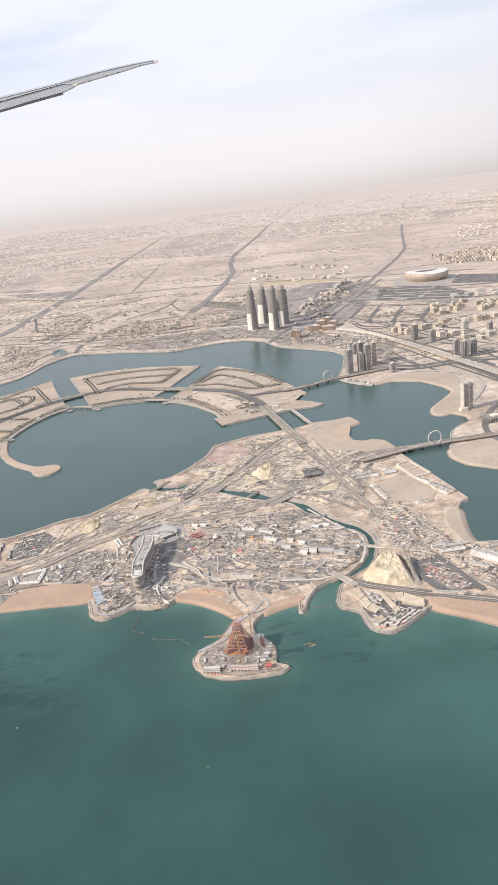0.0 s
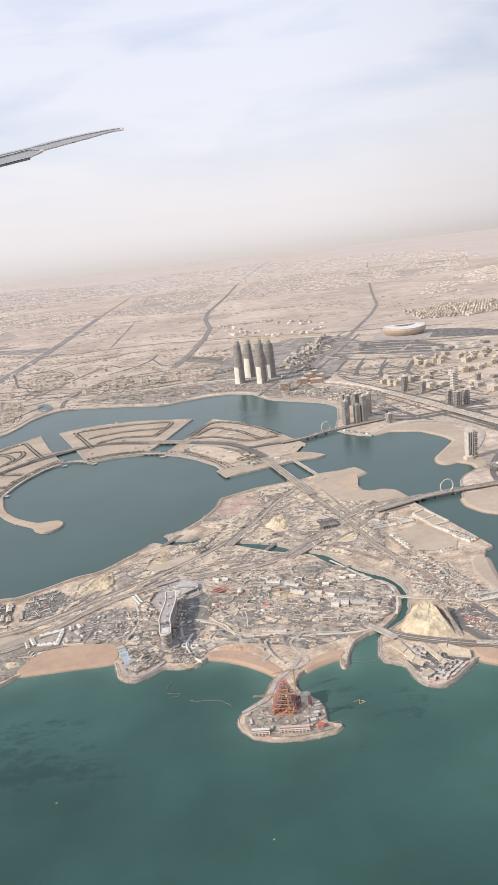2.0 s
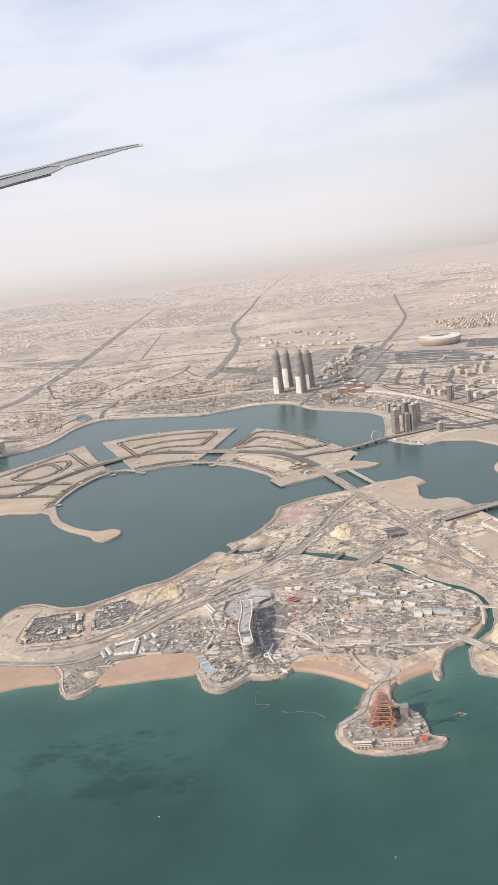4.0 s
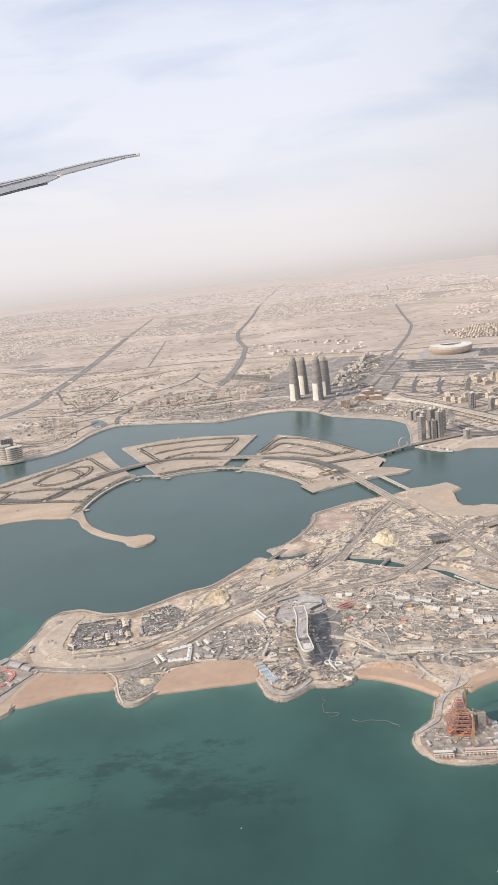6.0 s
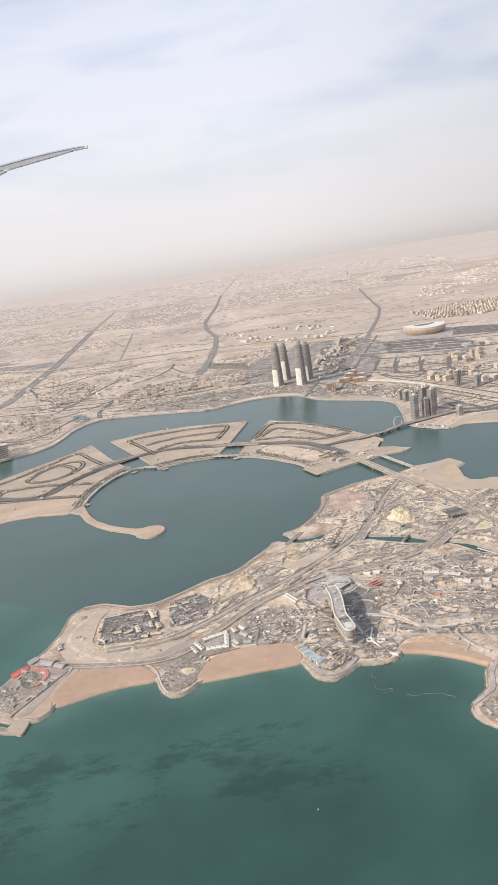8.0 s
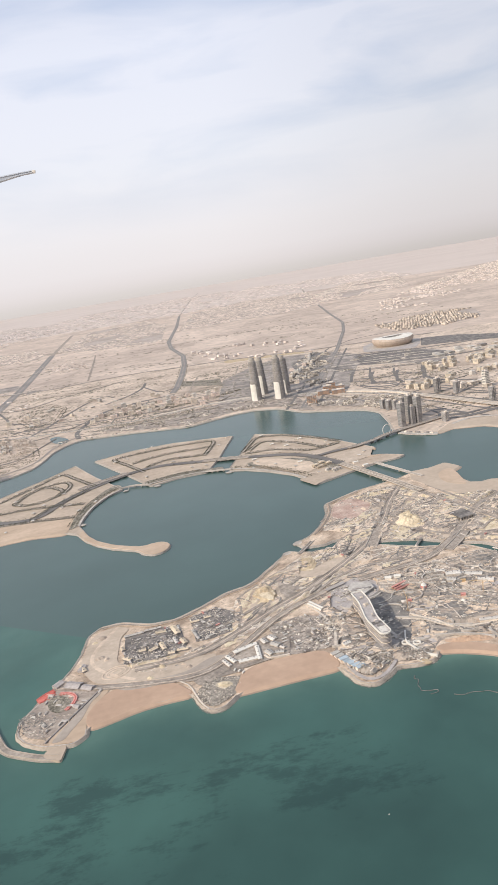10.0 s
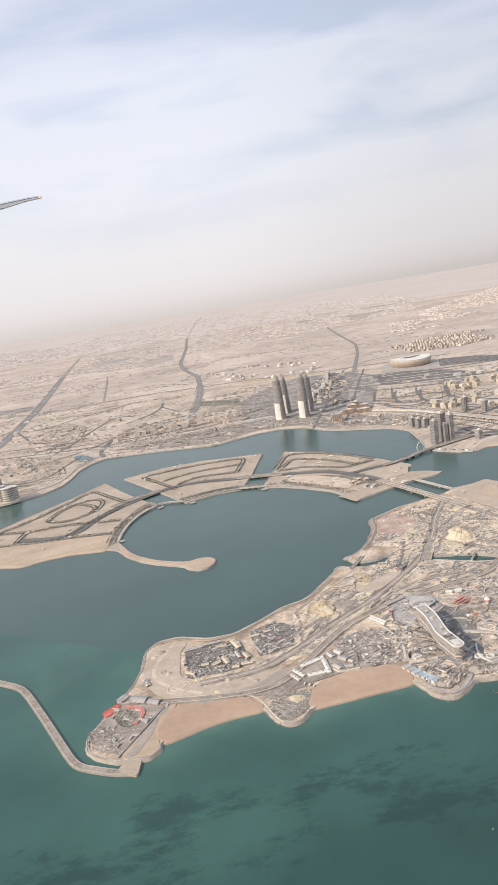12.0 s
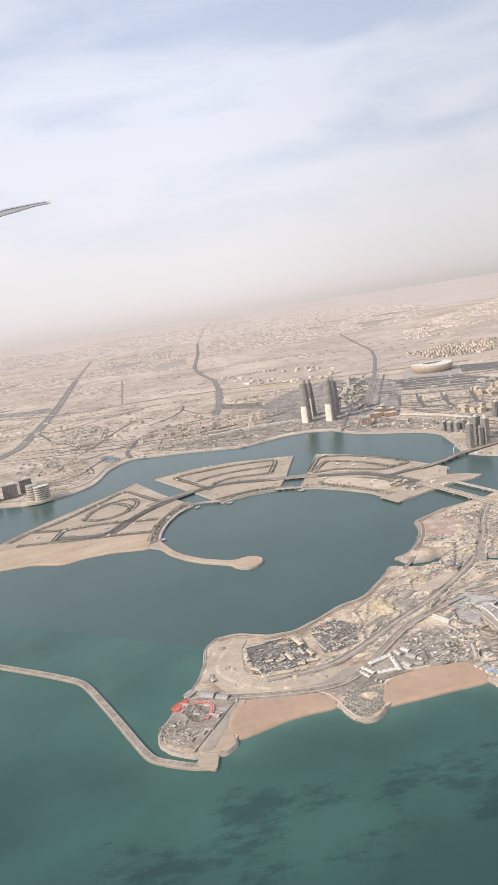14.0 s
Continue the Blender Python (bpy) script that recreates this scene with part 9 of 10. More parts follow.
patches(LOBE, 8, 51, (M_PALE, M_SITE, M_TRACK, M_MOUND, M_DARK, M_CONCRETE), (1.0, 3.6), "graded patch of the building site", -10)
patches(ZONE_CAMP, 6, 52, (M_PALE, M_MOUND, M_TRACK, M_CORE), (1.2, 4.5), "graded patch of sandy building ground", 30)
patches(ZONE_BEACHYARD, 8, 53, (M_PALE, M_CORE, M_TRACK), (1.0, 3.5), "graded patch of a storage ground", -38)
patches(ZONE_RED, 8, 54, (M_MOUND, M_PALE, M_TRACK), (0.8, 2.5), "graded patch along a haul road", 24)


# ---- palms and planted lanes on the isles ----
def palms(name, lines, label, gap=0.45, width=1.3, seed=1):
    """Rows of palms on both sides of a lane: short trunks with ragged crowns of drooping leaves."""
    rng = random.Random(seed)
    verts, faces = [], []
    for pts in lines:
        line = rounded(pts, 5, False, 6)
        for a, b in zip(line, line[1:]):
            n = max(1, int((b - a).length / gap))
            way = (b - a).normalized() if (b - a).length > 1e-5 else Vector((1, 0))
            for i in range(n):
                for s in (-1, 1):
                    if rng.random() < 0.16:
                        continue
                    p = a.lerp(b, (i + rng.random()) / n) + Vector((-way.y, way.x)) * s * (width / 2 + rng.uniform(0.0, 0.3))
                    h, r = rng.uniform(0.3, 0.55), rng.uniform(0.2, 0.36)
                    k = len(verts)
                    verts += [(p[0] - 0.05, p[1], GROUND), (p[0] + 0.05, p[1], GROUND), (p[0], p[1] + 0.06, GROUND), (p[0], p[1], GROUND + h)]
                    faces += [(k, k + 1, k + 3), (k + 1, k + 2, k + 3), (k + 2, k, k + 3)]
                    top = len(verts)
                    verts.append((p[0], p[1], GROUND + h + 0.12))
                    leaves = 7
                    a0 = rng.uniform(0, 6)
                    for j in range(leaves):
                        t = a0 + 2 * math.pi * j / leaves
                        q = rng.uniform(0.7, 1.15) * r
                        verts += [(p[0] + q * math.cos(t), p[1] + q * math.sin(t), GROUND + h - rng.uniform(0.05, 0.3)), (p[0] + 0.5 * q * math.cos(t + 0.4), p[1] + 0.5 * q * math.sin(t + 0.4), GROUND + h + 0.1)]
                        m = top + 1 + 2 * j
                        faces += [(top, m, m + 1)]
                        faces += [(top, m + 1, top + 1 + 2 * ((j + 1) % leaves))]
    return tagged(place(name, verts, faces, M_PALM), label, "palms", "", "stuff")


WEST_LINES = (HEDGE_WEST_A, HEDGE_WEST_B, HEDGE_WEST_C, HEDGE_WEST_D, HEDGE_WEST_E, HEDGE_WEST_F, HEDGE_WEST_G)
MID_LINES = (HEDGE_MID_A, HEDGE_MID_B, HEDGE_MID_C, HEDGE_MID_D)
EAST_LINES = (HEDGE_EAST_A, HEDGE_EAST_B, HEDGE_EAST_C)
for i, pts in enumerate(WEST_LINES + MID_LINES + EAST_LINES):
    road("planted_lane", pts, 1.2, M_TRACK, "narrow planted lane between sand plots", Z1 + 0.03 + 0.002 * i, 5)
    road("planting_strip", pts, 1.9, M_SCRUB, "brownish planted verge of a lane", Z1 + 0.012 + 0.001 * i, 5)
palms("palm_rows", WEST_LINES, "rows of palms along lanes on the west isle", seed=1)
palms("palm_rows", MID_LINES, "rows of palms along lanes on the mid isle", seed=2)
palms("palm_rows", EAST_LINES, "rows of palms along lanes on the east isle", seed=3)
palms("palm_avenue", (ARC_ROAD,), "avenue of palms along the arching road", 1.1, 3.6, 4)
palms("palm_rows", (GROVE_LINE, GREEN_A, GREEN_B, GREEN_C), "loose rows of dark trees near the shore", 0.8, 2.4, 5)
palms("roadside_trees", (CENTRAL_ROAD[:4], BOULEVARD[:4], STADIUM_ROAD, PLOT_LANE, PLOT_LANE_B), "dark trees along roads between plots", 2.4, 6.5, 6)
palms("crescent_trees", [beside(pts, d) for pts, side in ((PROM_WEST, -1), (PROM_MID, -1), (PROM_EAST, -1)) for d in (1.6 * side, 3.4 * side)], "loose dark trees along the lagoon crescent", 0.8, 0.9, 7)
for name, pts in (("promenade_west", PROM_WEST), ("promenade_mid", PROM_MID), ("promenade_east", PROM_EAST)):
    road(name, pts, 0.9, M_CONCRETE, "pale promenade along the lagoon edge", Z1 + 0.12, 4)
rng = random.Random(31)
for zone, count in ((ISLE_MID, 14), (ISLE_EAST, 14), (ISLE_WEST[:8] + ISLE_WEST[26:30] + ISLE_WEST[36:], 16)):
    for x, y in scatter(zone, count, rng):
        shed("pavilion", x, y, rng.uniform(0.8, 1.8), rng.uniform(0.6, 1.1), 0.35, rng.uniform(0, 90), M_CREAM, M_WHITE, "small cream pavilion on a sand plot", "pavilions on the isles")
for i, pts in enumerate(([(-4.4, 367.2), (-0.4, 375.8), (7.5, 369.3), (14.3, 357.4), (20.1, 348.2), (17.5, 345), (11.8, 346.7), (8.1, 354.9), (1, 364.9)], [(-8.9, 355.2), (-4.9, 365.6), (3.4, 356.9), (9.8, 344.3), (7, 341.7), (-3.2, 349.7)],
                         [(8, 337.3), (17.3, 341.3), (23.9, 342.4), (24.3, 338.4), (14.2, 332.7), (9.7, 333.3)], [(-14.5, 340.2), (-11, 344.9), (-0.8, 336.3), (7.5, 324.5), (7, 314), (0.8, 313.7), (-5.9, 325.4), (-12, 333.3)], [(14.8, 323.1), (25.7, 328.8), (32.3, 330.6), (33.7, 327.1), (28.9, 316.3), (17.9, 312.5)])):
    sheet("sand_plot", pts, Z1 + 0.006 + 0.001 * i, M_GRADED if i != 3 else M_PALE, "levelled pale sand plot on an isle", r=2, thick=0.03)
for x, y, sx, sy, h in ((6.9, 316.6, 2.6, 1.6, 1.0), (9.6, 317.6, 2.4, 2.0, 1.4), (12.0, 316.6, 2.2, 1.7, 1.0), (8.4, 314.6, 3.0, 1.0, 0.7)):
    slab_block("isle_house", x, y, sx, sy, h, 12, M_SHEETING, 2, "yellow-cream house near the isle bridge", "building", "houses on the isle", top=M_SHEETING)
for x, y in ((23.2, 305.5), (21.2, 311.3), (-2.5, 383.3), (11.5, 363.9), (3.7, 356.1), (-1.4, 363), (-12.7, 344), (3, 326.8)):
    shed("pavilion", x, y, 1.9, 1.2, 0.5, 12, M_CREAM, M_CLAD, "small white pavilion beside a planted lane", "pavilions on the isles")
sheet("isle_corner_plot", ISLE_CORNER, Z1 + 0.02, M_ISLE, "bare tan corner plot of an isle", r=0.5)
slab_block("isle_house", 12.6, 307.5, 3.4, 1.6, 0.9, 20, M_CLAD, 2, "white house near the isle bridge")
slab_block("isle_house", 10.0, 309.5, 2.2, 1.4, 0.8, 20, M_CLAD, 2, "white house near the isle bridge")
for x, y, sx, sy, turn in ((-82.3, 305, 1.6, 0.9, -20), (-66.8, 337.5, 1.4, 0.8, 30), (-54.0, 335.2, 1.4, 0.8, 0), (-24.8, 334.0, 1.6, 0.9, -10), (-17.0, 247.0, 1.5, 1.1, 30), (-21.5, 241.3, 1.3, 1.0, 30)):
    ob = empty("landing_stage", pose(x, y, 0, 0, 0, turn), "pale round-ended landing stage in the lagoon", "landing stage", "landing stages")
    part("deck", prism(ellipse(sx, sy, 16), 0.28, 0.45), M_CONCRETE, ob)
    part("base", prism(ellipse(sx * 0.8, sy * 0.8, 12), -0.4, 0.28), M_ROCK, ob)
ob = empty("marina_deck", pose(56.5, 335.2, 0, 0, 0, -50), "curved boardwalk deck with small pavilions by the marina", "deck")
part("deck", prism([(-9, -1.2), (-4, -2.4), (4, -2.2), (9, -0.6), (8, 1.6), (-8, 1.8)], 0.1, 0.5), M_CONCRETE, ob)
for i in range(7):
    part("pavilion", box(1.1, 0.7, 0.5, 0.5, -6 + 2 * i, 0.2), M_SLAB if i % 2 else M_CREAM, ob)


# ---- flats and towns ----
def flat_thing(wall, label):
    ob = empty("apartment_block", pose(0, 0, -50), label, "building", "apartment blocks")
    body = part("wall", box(1, 1, 1), wall, ob)
    for z in (0.16, 0.46, 0.74):
        part("window_band", box(0.66, 1.02, 0.075, z), M_WINDOW, body, "window band with recess shade in its colour")
        part("window_band", box(1.02, 0.6, 0.075, z + 0.001), M_WINDOW, body, "window band with recess shade in its colour")
    part("parapet", box(1.04, 1.04, 0.05, 1.0), wall, ob)
    part("roof_room", box(0.35, 0.4, 0.2, 1.05, 0.1, -0.1), M_WHITE, ob)
    return ob


rng = random.Random(41)
flats = [flat_thing(M_CREAM, "cream apartment block with dark window bands"), flat_thing(M_SLAB, "grey apartment block with dark window bands"), flat_thing(M_WHITE, "white apartment block with dark window bands"), flat_thing(M_ROSE, "pinkish apartment block with dark window bands")]
used = dict.fromkeys(range(4), False)
for zone, count, turn, sizes, hs, mix, apart in ((ZONE_FLATS_EAST, 16, 20, (2.4, 4.2), (1.2, 2.4), (8, 0, 4, 0), 6.0), (ZONE_FLATS_ROW, 26, 66, (2.0, 3.6), (0.8, 1.9), (5, 2, 3, 2), 4.2), (WEST_SHORE_TOWN, 34, 10, (1.4, 2.8), (0.6, 1.4), (4, 1, 6, 0), 2.4),
                                           (FLATS_SPARSE, 10, 15, (2.0, 4.0), (1.0, 2.6), (5, 1, 4, 1), 5.0), (FLATS_RIGHT, 20, 15, (3.0, 6.0), (1.2, 2.6), (6, 2, 4, 0), 6.0), (ROW_STADIUM, 14, 4, (4.0, 7.0), (0.9, 1.6), (2, 1, 6, 0), 6.0)):
    placed = []
    for x, y in scatter(zone, count * 8, rng):
        if len(placed) >= count or any((x - a) ** 2 + (y - b) ** 2 < apart ** 2 for a, b in placed):
            continue
        placed.append((x, y))
        k = rng.choices(range(4), mix)[0]
        m = Matrix.LocRotScale((x, y, GROUND + 0.05), Euler((0, 0, radians(turn + rng.choice((0, 90)) + rng.gauss(0, 4)))), Vector((rng.uniform(*sizes), rng.uniform(*sizes) * 0.75, rng.uniform(*hs))))
        if used[k]:
            copy_scaled(flats[k], m)
        else:
            flats[k].matrix_basis, used[k] = m, True


estate = flat_thing(M_ESTATE, "cream apartment block with window band with recess shade in its colour")
estate.matrix_basis = Matrix.LocRotScale((89.6, 426, GROUND + 0.05), Euler((0, 0, radians(20))), Vector((3.6, 2.4, 2.2)))
for i, (x, y) in enumerate(((94.7, 417.4), (92, 421.6), (97.4, 421), (104, 425.3), (100.6, 428), (120.1, 468.3), (123.1, 459.1), (127.2, 485.4), (122.6, 478), (133.1, 465.9), (136.4, 472), (142.7, 489.2), (139, 481), (117.7, 436.9), (111.6, 423.2), (145.9, 460),
                            (148.1, 473.2), (152, 467), (161.4, 474.5), (155.7, 475), (158, 482), (147.2, 438.6), (135.9, 430.7), (139.6, 433), (157.1, 444.8), (167.8, 485.5), (164, 479), (171, 478))):
    copy_scaled(estate, Matrix.LocRotScale((x, y, GROUND + 0.05), Euler((0, 0, radians(20 + 90 * (i % 2)))), Vector((rng.uniform(3.0, 4.8), rng.uniform(1.8, 2.6), rng.uniform(1.6, 3.2)))))
    copy_scaled(estate, Matrix.LocRotScale((x + rng.choice((-3.2, 3.2)), y + rng.uniform(1.5, 4.5), GROUND + 0.05), Euler((0, 0, radians(110 - 90 * (i % 2)))), Vector((rng.uniform(2.0, 3.4), rng.uniform(1.6, 2.2), rng.uniform(1.2, 2.4)))))
for i, (x, y) in enumerate(((48.5, 538.5), (54.8, 547.8), (61.5, 562.2), (67.3, 578.4), (71.6, 585.9), (77.5, 604.1), (83, 624.2), (87.8, 639.9), (45.6, 528), (57.8, 555), (75, 596), (80, 615))):
    copy_scaled(flats[(0, 2, 0, 3)[i % 4]], Matrix.LocRotScale((x, y, GROUND + 0.05), Euler((0, 0, radians(67))), Vector((rng.uniform(4, 6.5), rng.uniform(2.2, 3.2), rng.uniform(1.4, 2.8)))))
for i, (x, y) in enumerate(SHORE_FLATS):
    k = rng.choices(range(4), (6, 0, 4, 5))[0]
    wide = 1.5 if i % 7 == 3 else 1.0
    copy_scaled(flats[k], Matrix.LocRotScale((x, y, GROUND + 0.05), Euler((0, 0, radians(rng.gauss(6, 5)))), Vector((rng.uniform(2.4, 3.6) * wide, rng.uniform(1.8, 2.8), rng.uniform(1.6, 3.0)))))
for x, y, sx, sy, h in ((-127.3, 539.7, 4.6, 3.6, 3.6), (-137.6, 569, 3.4, 3.0, 2.6), (-93, 597.6, 6.0, 2.2, 1.8), (-98.5, 560.7, 4.4, 1.6, 0.9), (-91, 566.7, 3.2, 1.6, 0.9), (-76, 574.4, 3.4, 1.6, 0.9)):
    copy_scaled(flats[2 if h < 1 else 0], Matrix.LocRotScale((x, y, GROUND + 0.05), Euler((0, 0, radians(8))), Vector((sx, sy, h))))


def town(name, zone, street, plot, seed, mat, turn, label, fill_share=0.8, h=(0.45, 1.0)):
    """Houses standing along a grid of streets, with some plots left empty."""
    rng = random.Random(seed)
    xs, ys = [p[0] for p in zone], [p[1] for p in zone]
    c, s = math.cos(radians(turn)), math.sin(radians(turn))
    cx, cy = sum(xs) / len(xs), sum(ys) / len(ys)
    reach = max(max(xs) - min(xs), max(ys) - min(ys)) * 0.75
    items = []
    v, row = -reach, 0
    while v < reach:
        u = -reach
        while u < reach:
            x, y = cx + c * u - s * v, cy + s * u + c * v
            bare = noise.noise((x * 0.013, y * 0.009, seed * 7.0)) > 0.28
            if inside((x, y), zone) and rng.random() < fill_share and not bare:
                a, b = rng.uniform(0.45, 0.85) * plot, rng.uniform(0.45, 0.8) * plot
                items.append((x + rng.gauss(0, 0.1) * plot, y + rng.gauss(0, 0.1) * plot, GROUND, a, b, rng.uniform(*h), radians(turn), 1.0))
                if rng.random() < 0.4:
                    items.append((x, y, GROUND + h[0] * 0.8, a * 0.5, b * 0.5, h[1] * 0.75, radians(turn), 1.0))
            u += plot * (1.05 if int((u + reach) / plot) % 9 else 1.9)
        row += 1
        v += plot * (1.05 if row % 2 else 1.8)
    return tagged(place(name, *boxes(items), mat), label, "town", "", "stuff")


town("town_houses", ZONE_TOWN_LEFT, 4, 3.6, 1, M_HOUSES, -8, "low sandy houses of a desert town", 0.72)
town("town_houses", ZONE_TOWN_LEFT_B, 4, 3.8, 2, M_HOUSES, -8, "low sandy houses of a desert town", 0.5)
town("town_houses", ZONE_TOWN_MID, 4, 3.7, 3, M_HOUSES, 12, "low sandy houses of a desert town", 0.78)
town("town_houses", ZONE_TOWN_NORTH, 4, 3.8, 4, M_HOUSES, 18, "low pinkish houses of a desert town", 0.8)
town("town_houses", ZONE_TOWN_EAST, 4, 4.2, 5, M_HOUSES, 22, "low pinkish houses of a desert town", 0.85)
town("far_town_houses", ZONE_TOWN_FAR, 6, 9.5, 6, M_FARHOUSES, 10, "far pale houses near the hazy horizon", 0.5, (0.5, 1.0))
town("far_town_houses", ZONE_FIELDS_FAR, 6, 8.5, 16, M_FARHOUSES, 4, "scattered pale houses among dusty fields", 0.4, (0.5, 1.0))
town("villa_rows", ZONE_VILLAS, 4, 3.7, 7, M_VILLAS, 26, "rows of cream villas behind the stadium", 0.92, (1.1, 1.9))
town("town_houses", TOWN_PLAIN_EAST, 4, 4.6, 11, M_HOUSES, 24, "low sandy houses of a desert town", 0.7)
town("shore_houses", SHORE_HOUSES, 4, 2.2, 12, M_VILLAS, 12, "close-set pale villas near the western shore", 0.85, (0.5, 1.1))
road("pale_viaduct", PALE_VIADUCT, 2.2, M_CHALK, "pale concrete carriageway of a low viaduct", Z2 + 0.7, thick=0.7)
road("pale_embankment", [(-46.8, 491.6), (-41.6, 489.5), (-23.6, 493.5), (-5.5, 493.3), (10.1, 490.7)], 2.4, M_CHALK, "pale earth bank along the mainland shore", Z2 + 0.11, 10)
clutter("dark_trees", [(-48.2, 558.6), (-26.8, 561.2), (-6.3, 556.1), (13.8, 551.1), (11.4, 497), (-5.3, 499), (-28, 499), (-46.9, 500)], 170, 71, "dusty dark trees and yards between apartment blocks", 8, (0.6, 2.2), (0.3, 0.9), M_SCRUB, 0.2, (0.4, 0.7))
clutter("dark_trees", [(-110, 520), (-60, 540), (-48, 556), (-47, 505), (-80, 502), (-108, 505)], 120, 72, "dusty dark trees and yards near the lagoon", 8, (0.6, 2.2), (0.3, 0.9), M_SCRUB, 0.2, (0.4, 0.7))
road("shore_walk", SHORE_WALK, 1.3, M_HAZEROAD, "paved walk along the mainland shore", Z2 + 0.03)
road("shore_lane", SHORE_LANE, 1.2, M_ASPHALT, "asphalt lane behind the western shore", Z2 + 0.07)
town("outlying_houses", OUTLYING_A, 4, 5.0, 8, M_HOUSES, 6, "loose low houses on the plain", 0.3)
town("outlying_houses", OUTLYING_B, 4, 4.2, 9, M_HOUSES, 14, "loose low houses on the plain", 0.45)
town("outlying_houses", OUTLYING_C, 4, 6.0, 10, M_HOUSES, 20, "loose low houses on the plain", 0.35, (0.8, 2.0))


def plot_grid(zone, turn, pitch, seed, width=1.1, keep=0.7):
    """Dusty lanes that part the open ground into plots."""
    rng = random.Random(seed)
    xs, ys = [p[0] for p in zone], [p[1] for p in zone]
    cx, cy, reach = sum(xs) / len(xs), sum(ys) / len(ys), max(max(xs) - min(xs), max(ys) - min(ys))
    for way in (0, 1):
        a = radians(turn + 90 * way)
        along, across = Vector((math.cos(a), math.sin(a))), Vector((-math.sin(a), math.cos(a)))
        v = -reach / 2
        while v < reach / 2:
            run = []
            bend = rng.uniform(-0.06, 0.06)
            for i in range(41):
                u = reach * (i / 40 - 0.5)
                p = Vector((cx, cy)) + along * u + across * (v + bend * u * u / reach)
                if inside(p, zone) and rng.random() > 0.02:
                    run.append(tuple(p))
                else:
                    if len(run) > 3 and rng.random() < keep:
                        road("plot_lane", run, width * rng.uniform(0.7, 1.5), M_TRACK if pitch > 60 or rng.random() < 0.5 else M_ASPHALT, "dusty lane between empty plots", Z2 - 0.05 + rng.uniform(0, 0.04))
                    run = []
            if len(run) > 3:
                road("plot_lane", run, width, M_TRACK, "dusty lane between empty plots", Z2 - 0.05 + rng.uniform(0, 0.04))
            v += pitch * rng.uniform(0.6, 1.6)


plot_grid(PLAIN_MID, -10, 22, 62, 0.9, 0.5)
plot_grid(PLAIN_RIGHT, 22, 14, 63, 1.1)
rng = random.Random(71)
for name, zone, count, size, label in (("desert_scrub", PLAIN_LEFT, 1500, (0.5, 2.2), "dark low scrub on the coastal plain"), ("desert_scrub", PLAIN_MID, 1500, (0.4, 1.8), "dark low scrub on the coastal plain"), ("desert_scrub", PLAIN_RIGHT, 900, (0.4, 1.6), "dark low scrub between plots"), ("dusty_fields", ZONE_FIELDS_FAR, 900, (3.0, 9.0), "dusty grey-green fields and trees far inland"), ("desert_scrub", PLAIN_FAR, 1300, (1.0, 4.0), "dark low scrub on the far plain"),
                                       ("tree_belt", GREEN_A, 420, (0.3, 1.0), "dusty dark trees round a western quarter"), ("tree_belt", GREEN_B, 420, (0.25, 0.6), "dusty dark trees near the western shore"), ("tree_belt", GREEN_C, 500, (0.3, 0.9), "dusty dark trees behind the shore")):
    seeds = scatter(zone, count // 12, rng)
    items = []
    for i in range(count):
        x, y = rng.choice(seeds)
        s = rng.uniform(*size)
        items.append((x + rng.gauss(0, 9 * size[1] / 2), y + rng.gauss(0, 3 * size[1] / 2), GROUND - 0.05, s * rng.uniform(1, 2), s * 0.6, rng.uniform(0.15, 0.4), rng.uniform(-0.5, 0.5), 0.4))
    tagged(place(name, *boxes(items), M_SCRUB), label, "scrub", "", "stuff")


# ---- afloat ----
for pts, label in ((BOOM_A, "thin floating boom lying in curves"), (BOOM_B, "thin floating boom lying on the sea"), (BOOM_C, "thin floating boom off the islet"), (BOOM_D, "thin floating boom closing the canal mouth")):
    tagged(place("floating_boom", *strip(pts, 0.08, 0.08, 0.16, 0.6), M_DARKGREY), label, "boom", "floating booms")
ob = empty("yellow_raft", pose(*FRAME_SPOT[0], 0.0, 0, 0, 20), "yellow floating pipe frame on the sea", "raft")
bm = bmesh.new()
for a, b in (((-0.9, 0.5), (0.3, 0.5)), ((0.3, 0.5), (-0.3, -0.5)), ((-0.3, -0.5), (0.9, -0.5)), ((0.9, -0.5), (0.4, 0.2))):
    bar(bm, (*a, 0.06), (*b, 0.06), 0.1)
part("pipe", bm, M_YELLOW, ob)
for x, y in BOATS:
    ob = empty("small_boat", pose(x, y, 0, 0, 0, 40), "tiny white motor boat on the open sea", "boat", "small boats")
    part("hull", prism([(-0.14, -0.05), (0.07, -0.05), (0.17, 0), (0.07, 0.05), (-0.14, 0.05)], -0.03, 0.05, 1.06), M_CLAD, ob)
    part("cabin", box(0.07, 0.06, 0.04, 0.05, -0.02, bevel=0.008), M_CLAD, ob)

# ---- the aircraft's wing, enlarged and set far off to fit the camera's view ----
ob = empty("aircraft_wing", pose(-462, 4700, 822), "grey swept aircraft wing with its flap lowered", "wing")


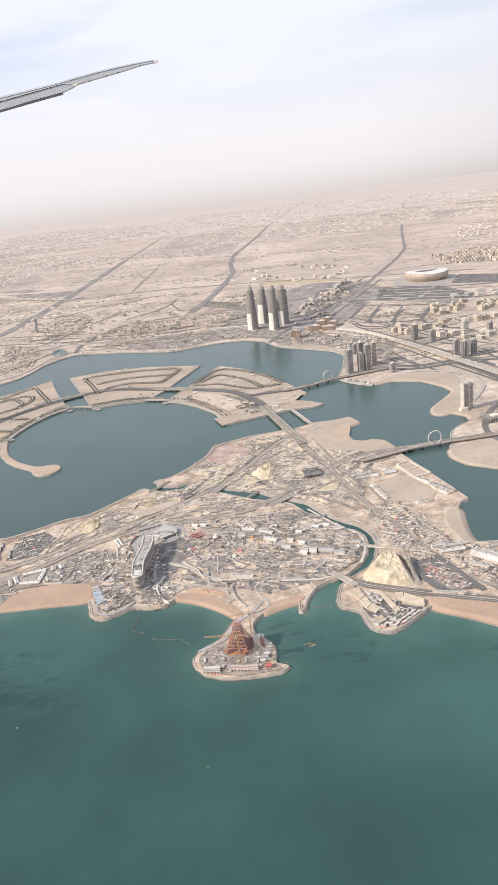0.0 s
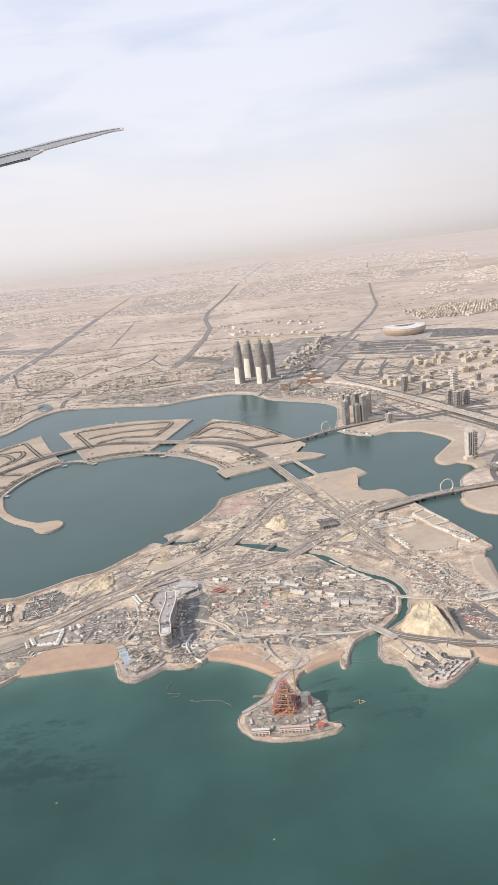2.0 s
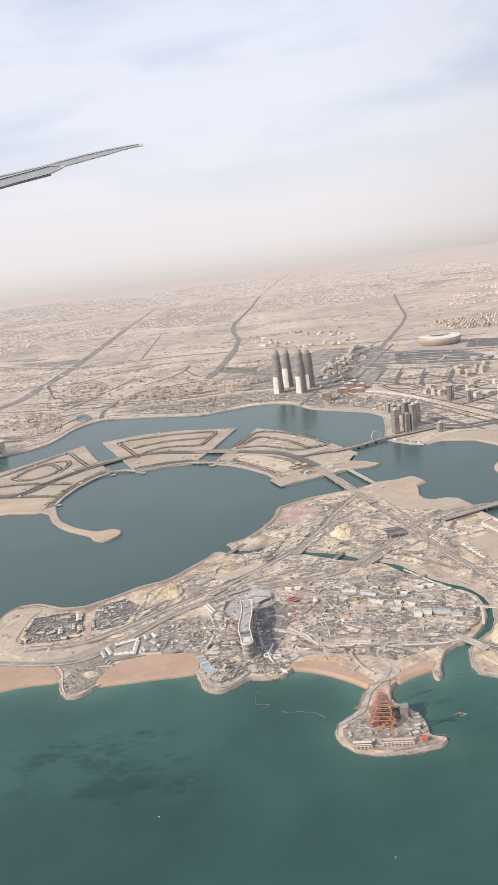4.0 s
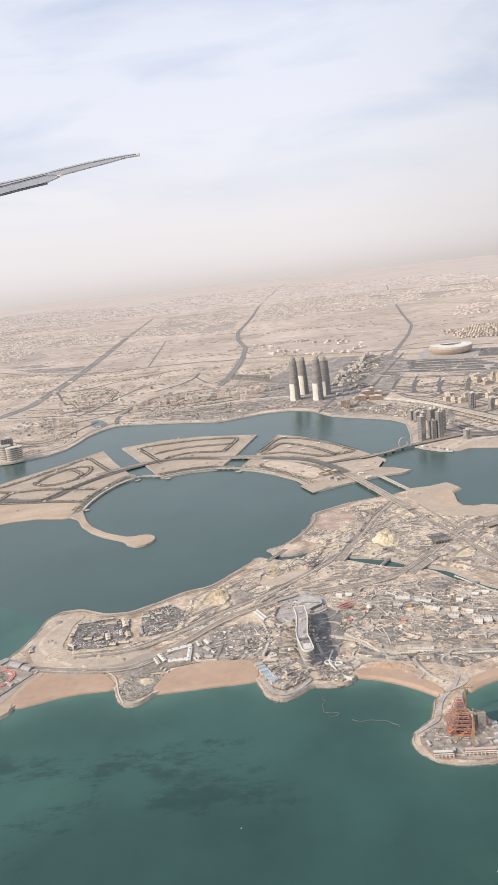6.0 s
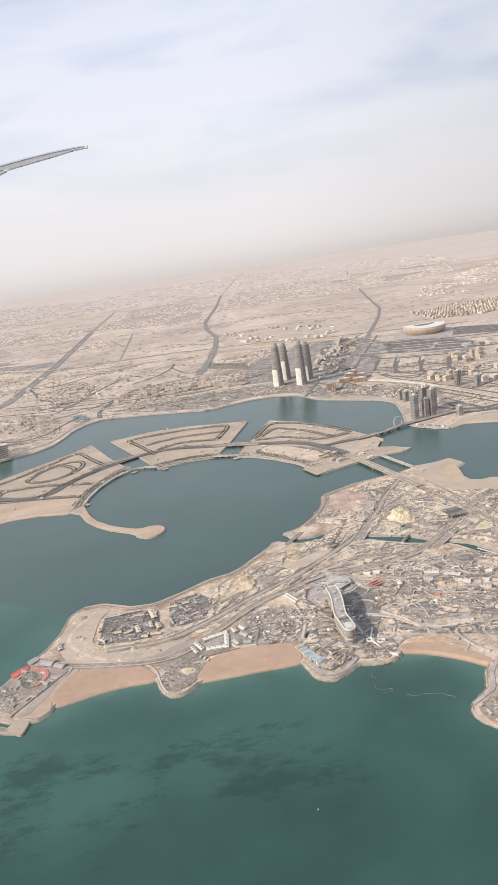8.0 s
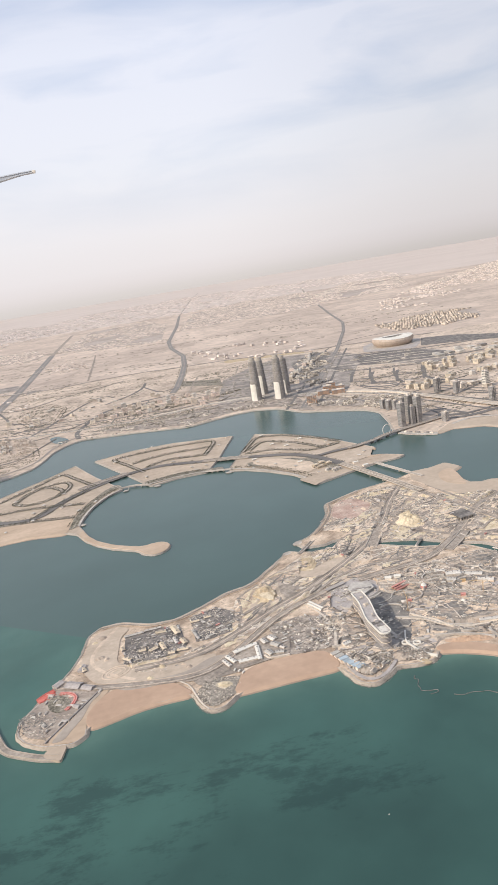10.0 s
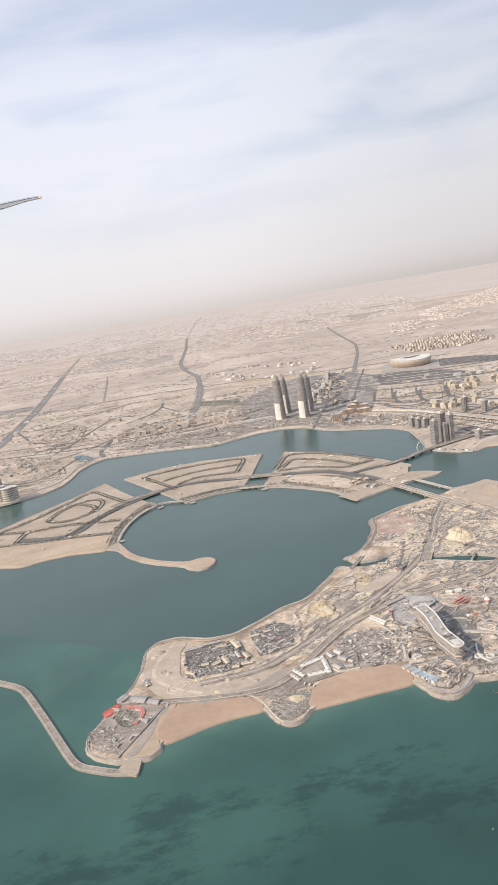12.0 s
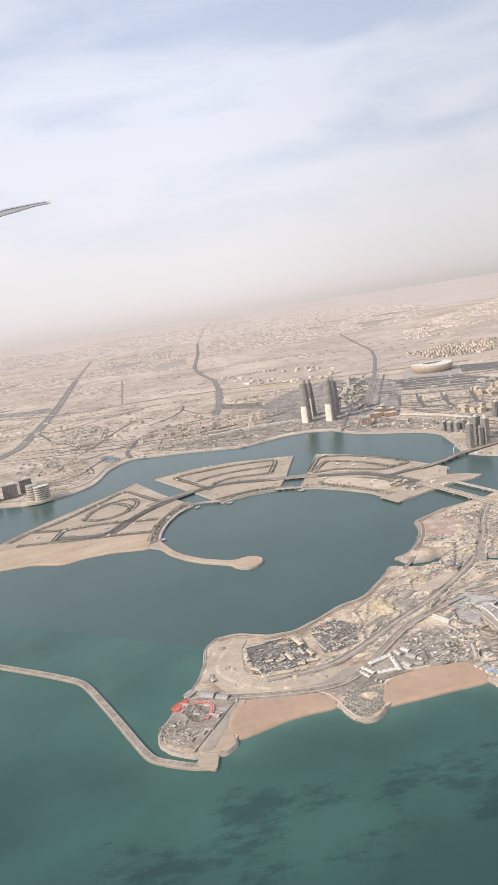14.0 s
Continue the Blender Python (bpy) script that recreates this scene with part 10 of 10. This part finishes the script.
def wing_part(name, lead, trail, mat, label, near=60.0, lean=4.0, thick=40.0):
    """A tapering solid between a leading and a trailing edge, both given along the span, the trailing edge nearer."""
    bm = bmesh.new()
    rows = []
    for (x, z), (x2, z2) in zip(lead, trail):
        rows.append([bm.verts.new(v) for v in ((x, lean - near, z), (x2, -near, z2), (x2, thick - near, z2 - 0.4), (x, lean + thick - near, z - 0.4))])
    for a, b in zip(rows, rows[1:]):
        for i in range(4):
            bm.faces.new((a[i], a[(i + 1) % 4], b[(i + 1) % 4], b[i]))
    bm.faces.new(rows[0])
    bm.faces.new(rows[-1][::-1])
    bmesh.ops.recalc_face_normals(bm, faces=bm.faces)
    return part(name, bm, mat, ob, label)


wing_part("leading_edge", [(-5, 8), (-78, 7), (-213, -1), (-351, -14), (-489, -31), (-583, -46), (-746, -63), (-921, -79), (-1098, -99), (-1577, -157)],
          [(-5, 4), (-78, 1), (-213, -8), (-351, -22), (-489, -40), (-583, -53), (-746, -71), (-921, -88), (-1098, -109), (-1577, -168)], M_WINGEDGE, "lighter leading edge")
wing_part("wing_box", [(-5, 4), (-78, 1), (-213, -8), (-351, -22), (-489, -40), (-583, -53), (-746, -71), (-921, -88), (-1098, -109), (-1577, -168)],
          [(-4, -5), (-86, -10), (-207, -30), (-345, -49), (-486, -69), (-570, -58), (-750, -82), (-927, -105), (-1105, -127), (-1587, -194)], M_WINGGREY, "pale grey upper skin")
wing_part("flap_gap", [(-570, -58), (-750, -82), (-927, -105), (-1105, -127), (-1587, -194)], [(-570, -60), (-750, -84.5), (-927, -108), (-1105, -130), (-1587, -197)], M_WINGDARK, "dark gap before the flap")
wing_part("flap", [(-496, -66), (-570, -60), (-750, -84.5), (-927, -108), (-1105, -130), (-1587, -197)], [(-498, -77), (-581, -102), (-756, -124), (-900, -146), (-1115, -173), (-1597, -230)], M_WINGFLAP, "blue-grey lowered flap")
# Underside shade is put into the dark colour of this strip.
wing_part("inner_flap", [(-577, -102), (-660, -112), (-760, -124.5), (-902, -146), (-1000, -160), (-1115, -173)], [(-577, -109), (-660, -119), (-760, -132), (-902, -152), (-1000, -166), (-1115, -176)], M_WINGDARK, "dark strip with the flap underside's shade in its colour")
wing_part("flap_end", [(-474, -66), (-500, -64)], [(-478, -71), (-506, -74)], M_CLAD, "white end of the flap", 63)
wing_part("wing_tip", [(6, 8), (-12, 7)], [(3, -7), (-14, -4)], M_CLAD, "white tip light housing", 63)
for x, z in ((-92, -13), (-228, -33), (-300, -43), (-400, -59)):
    part("static_wick", box(16, 3, 3, z - 5, x, -60), M_WINGDARK, ob, "thin static wick")
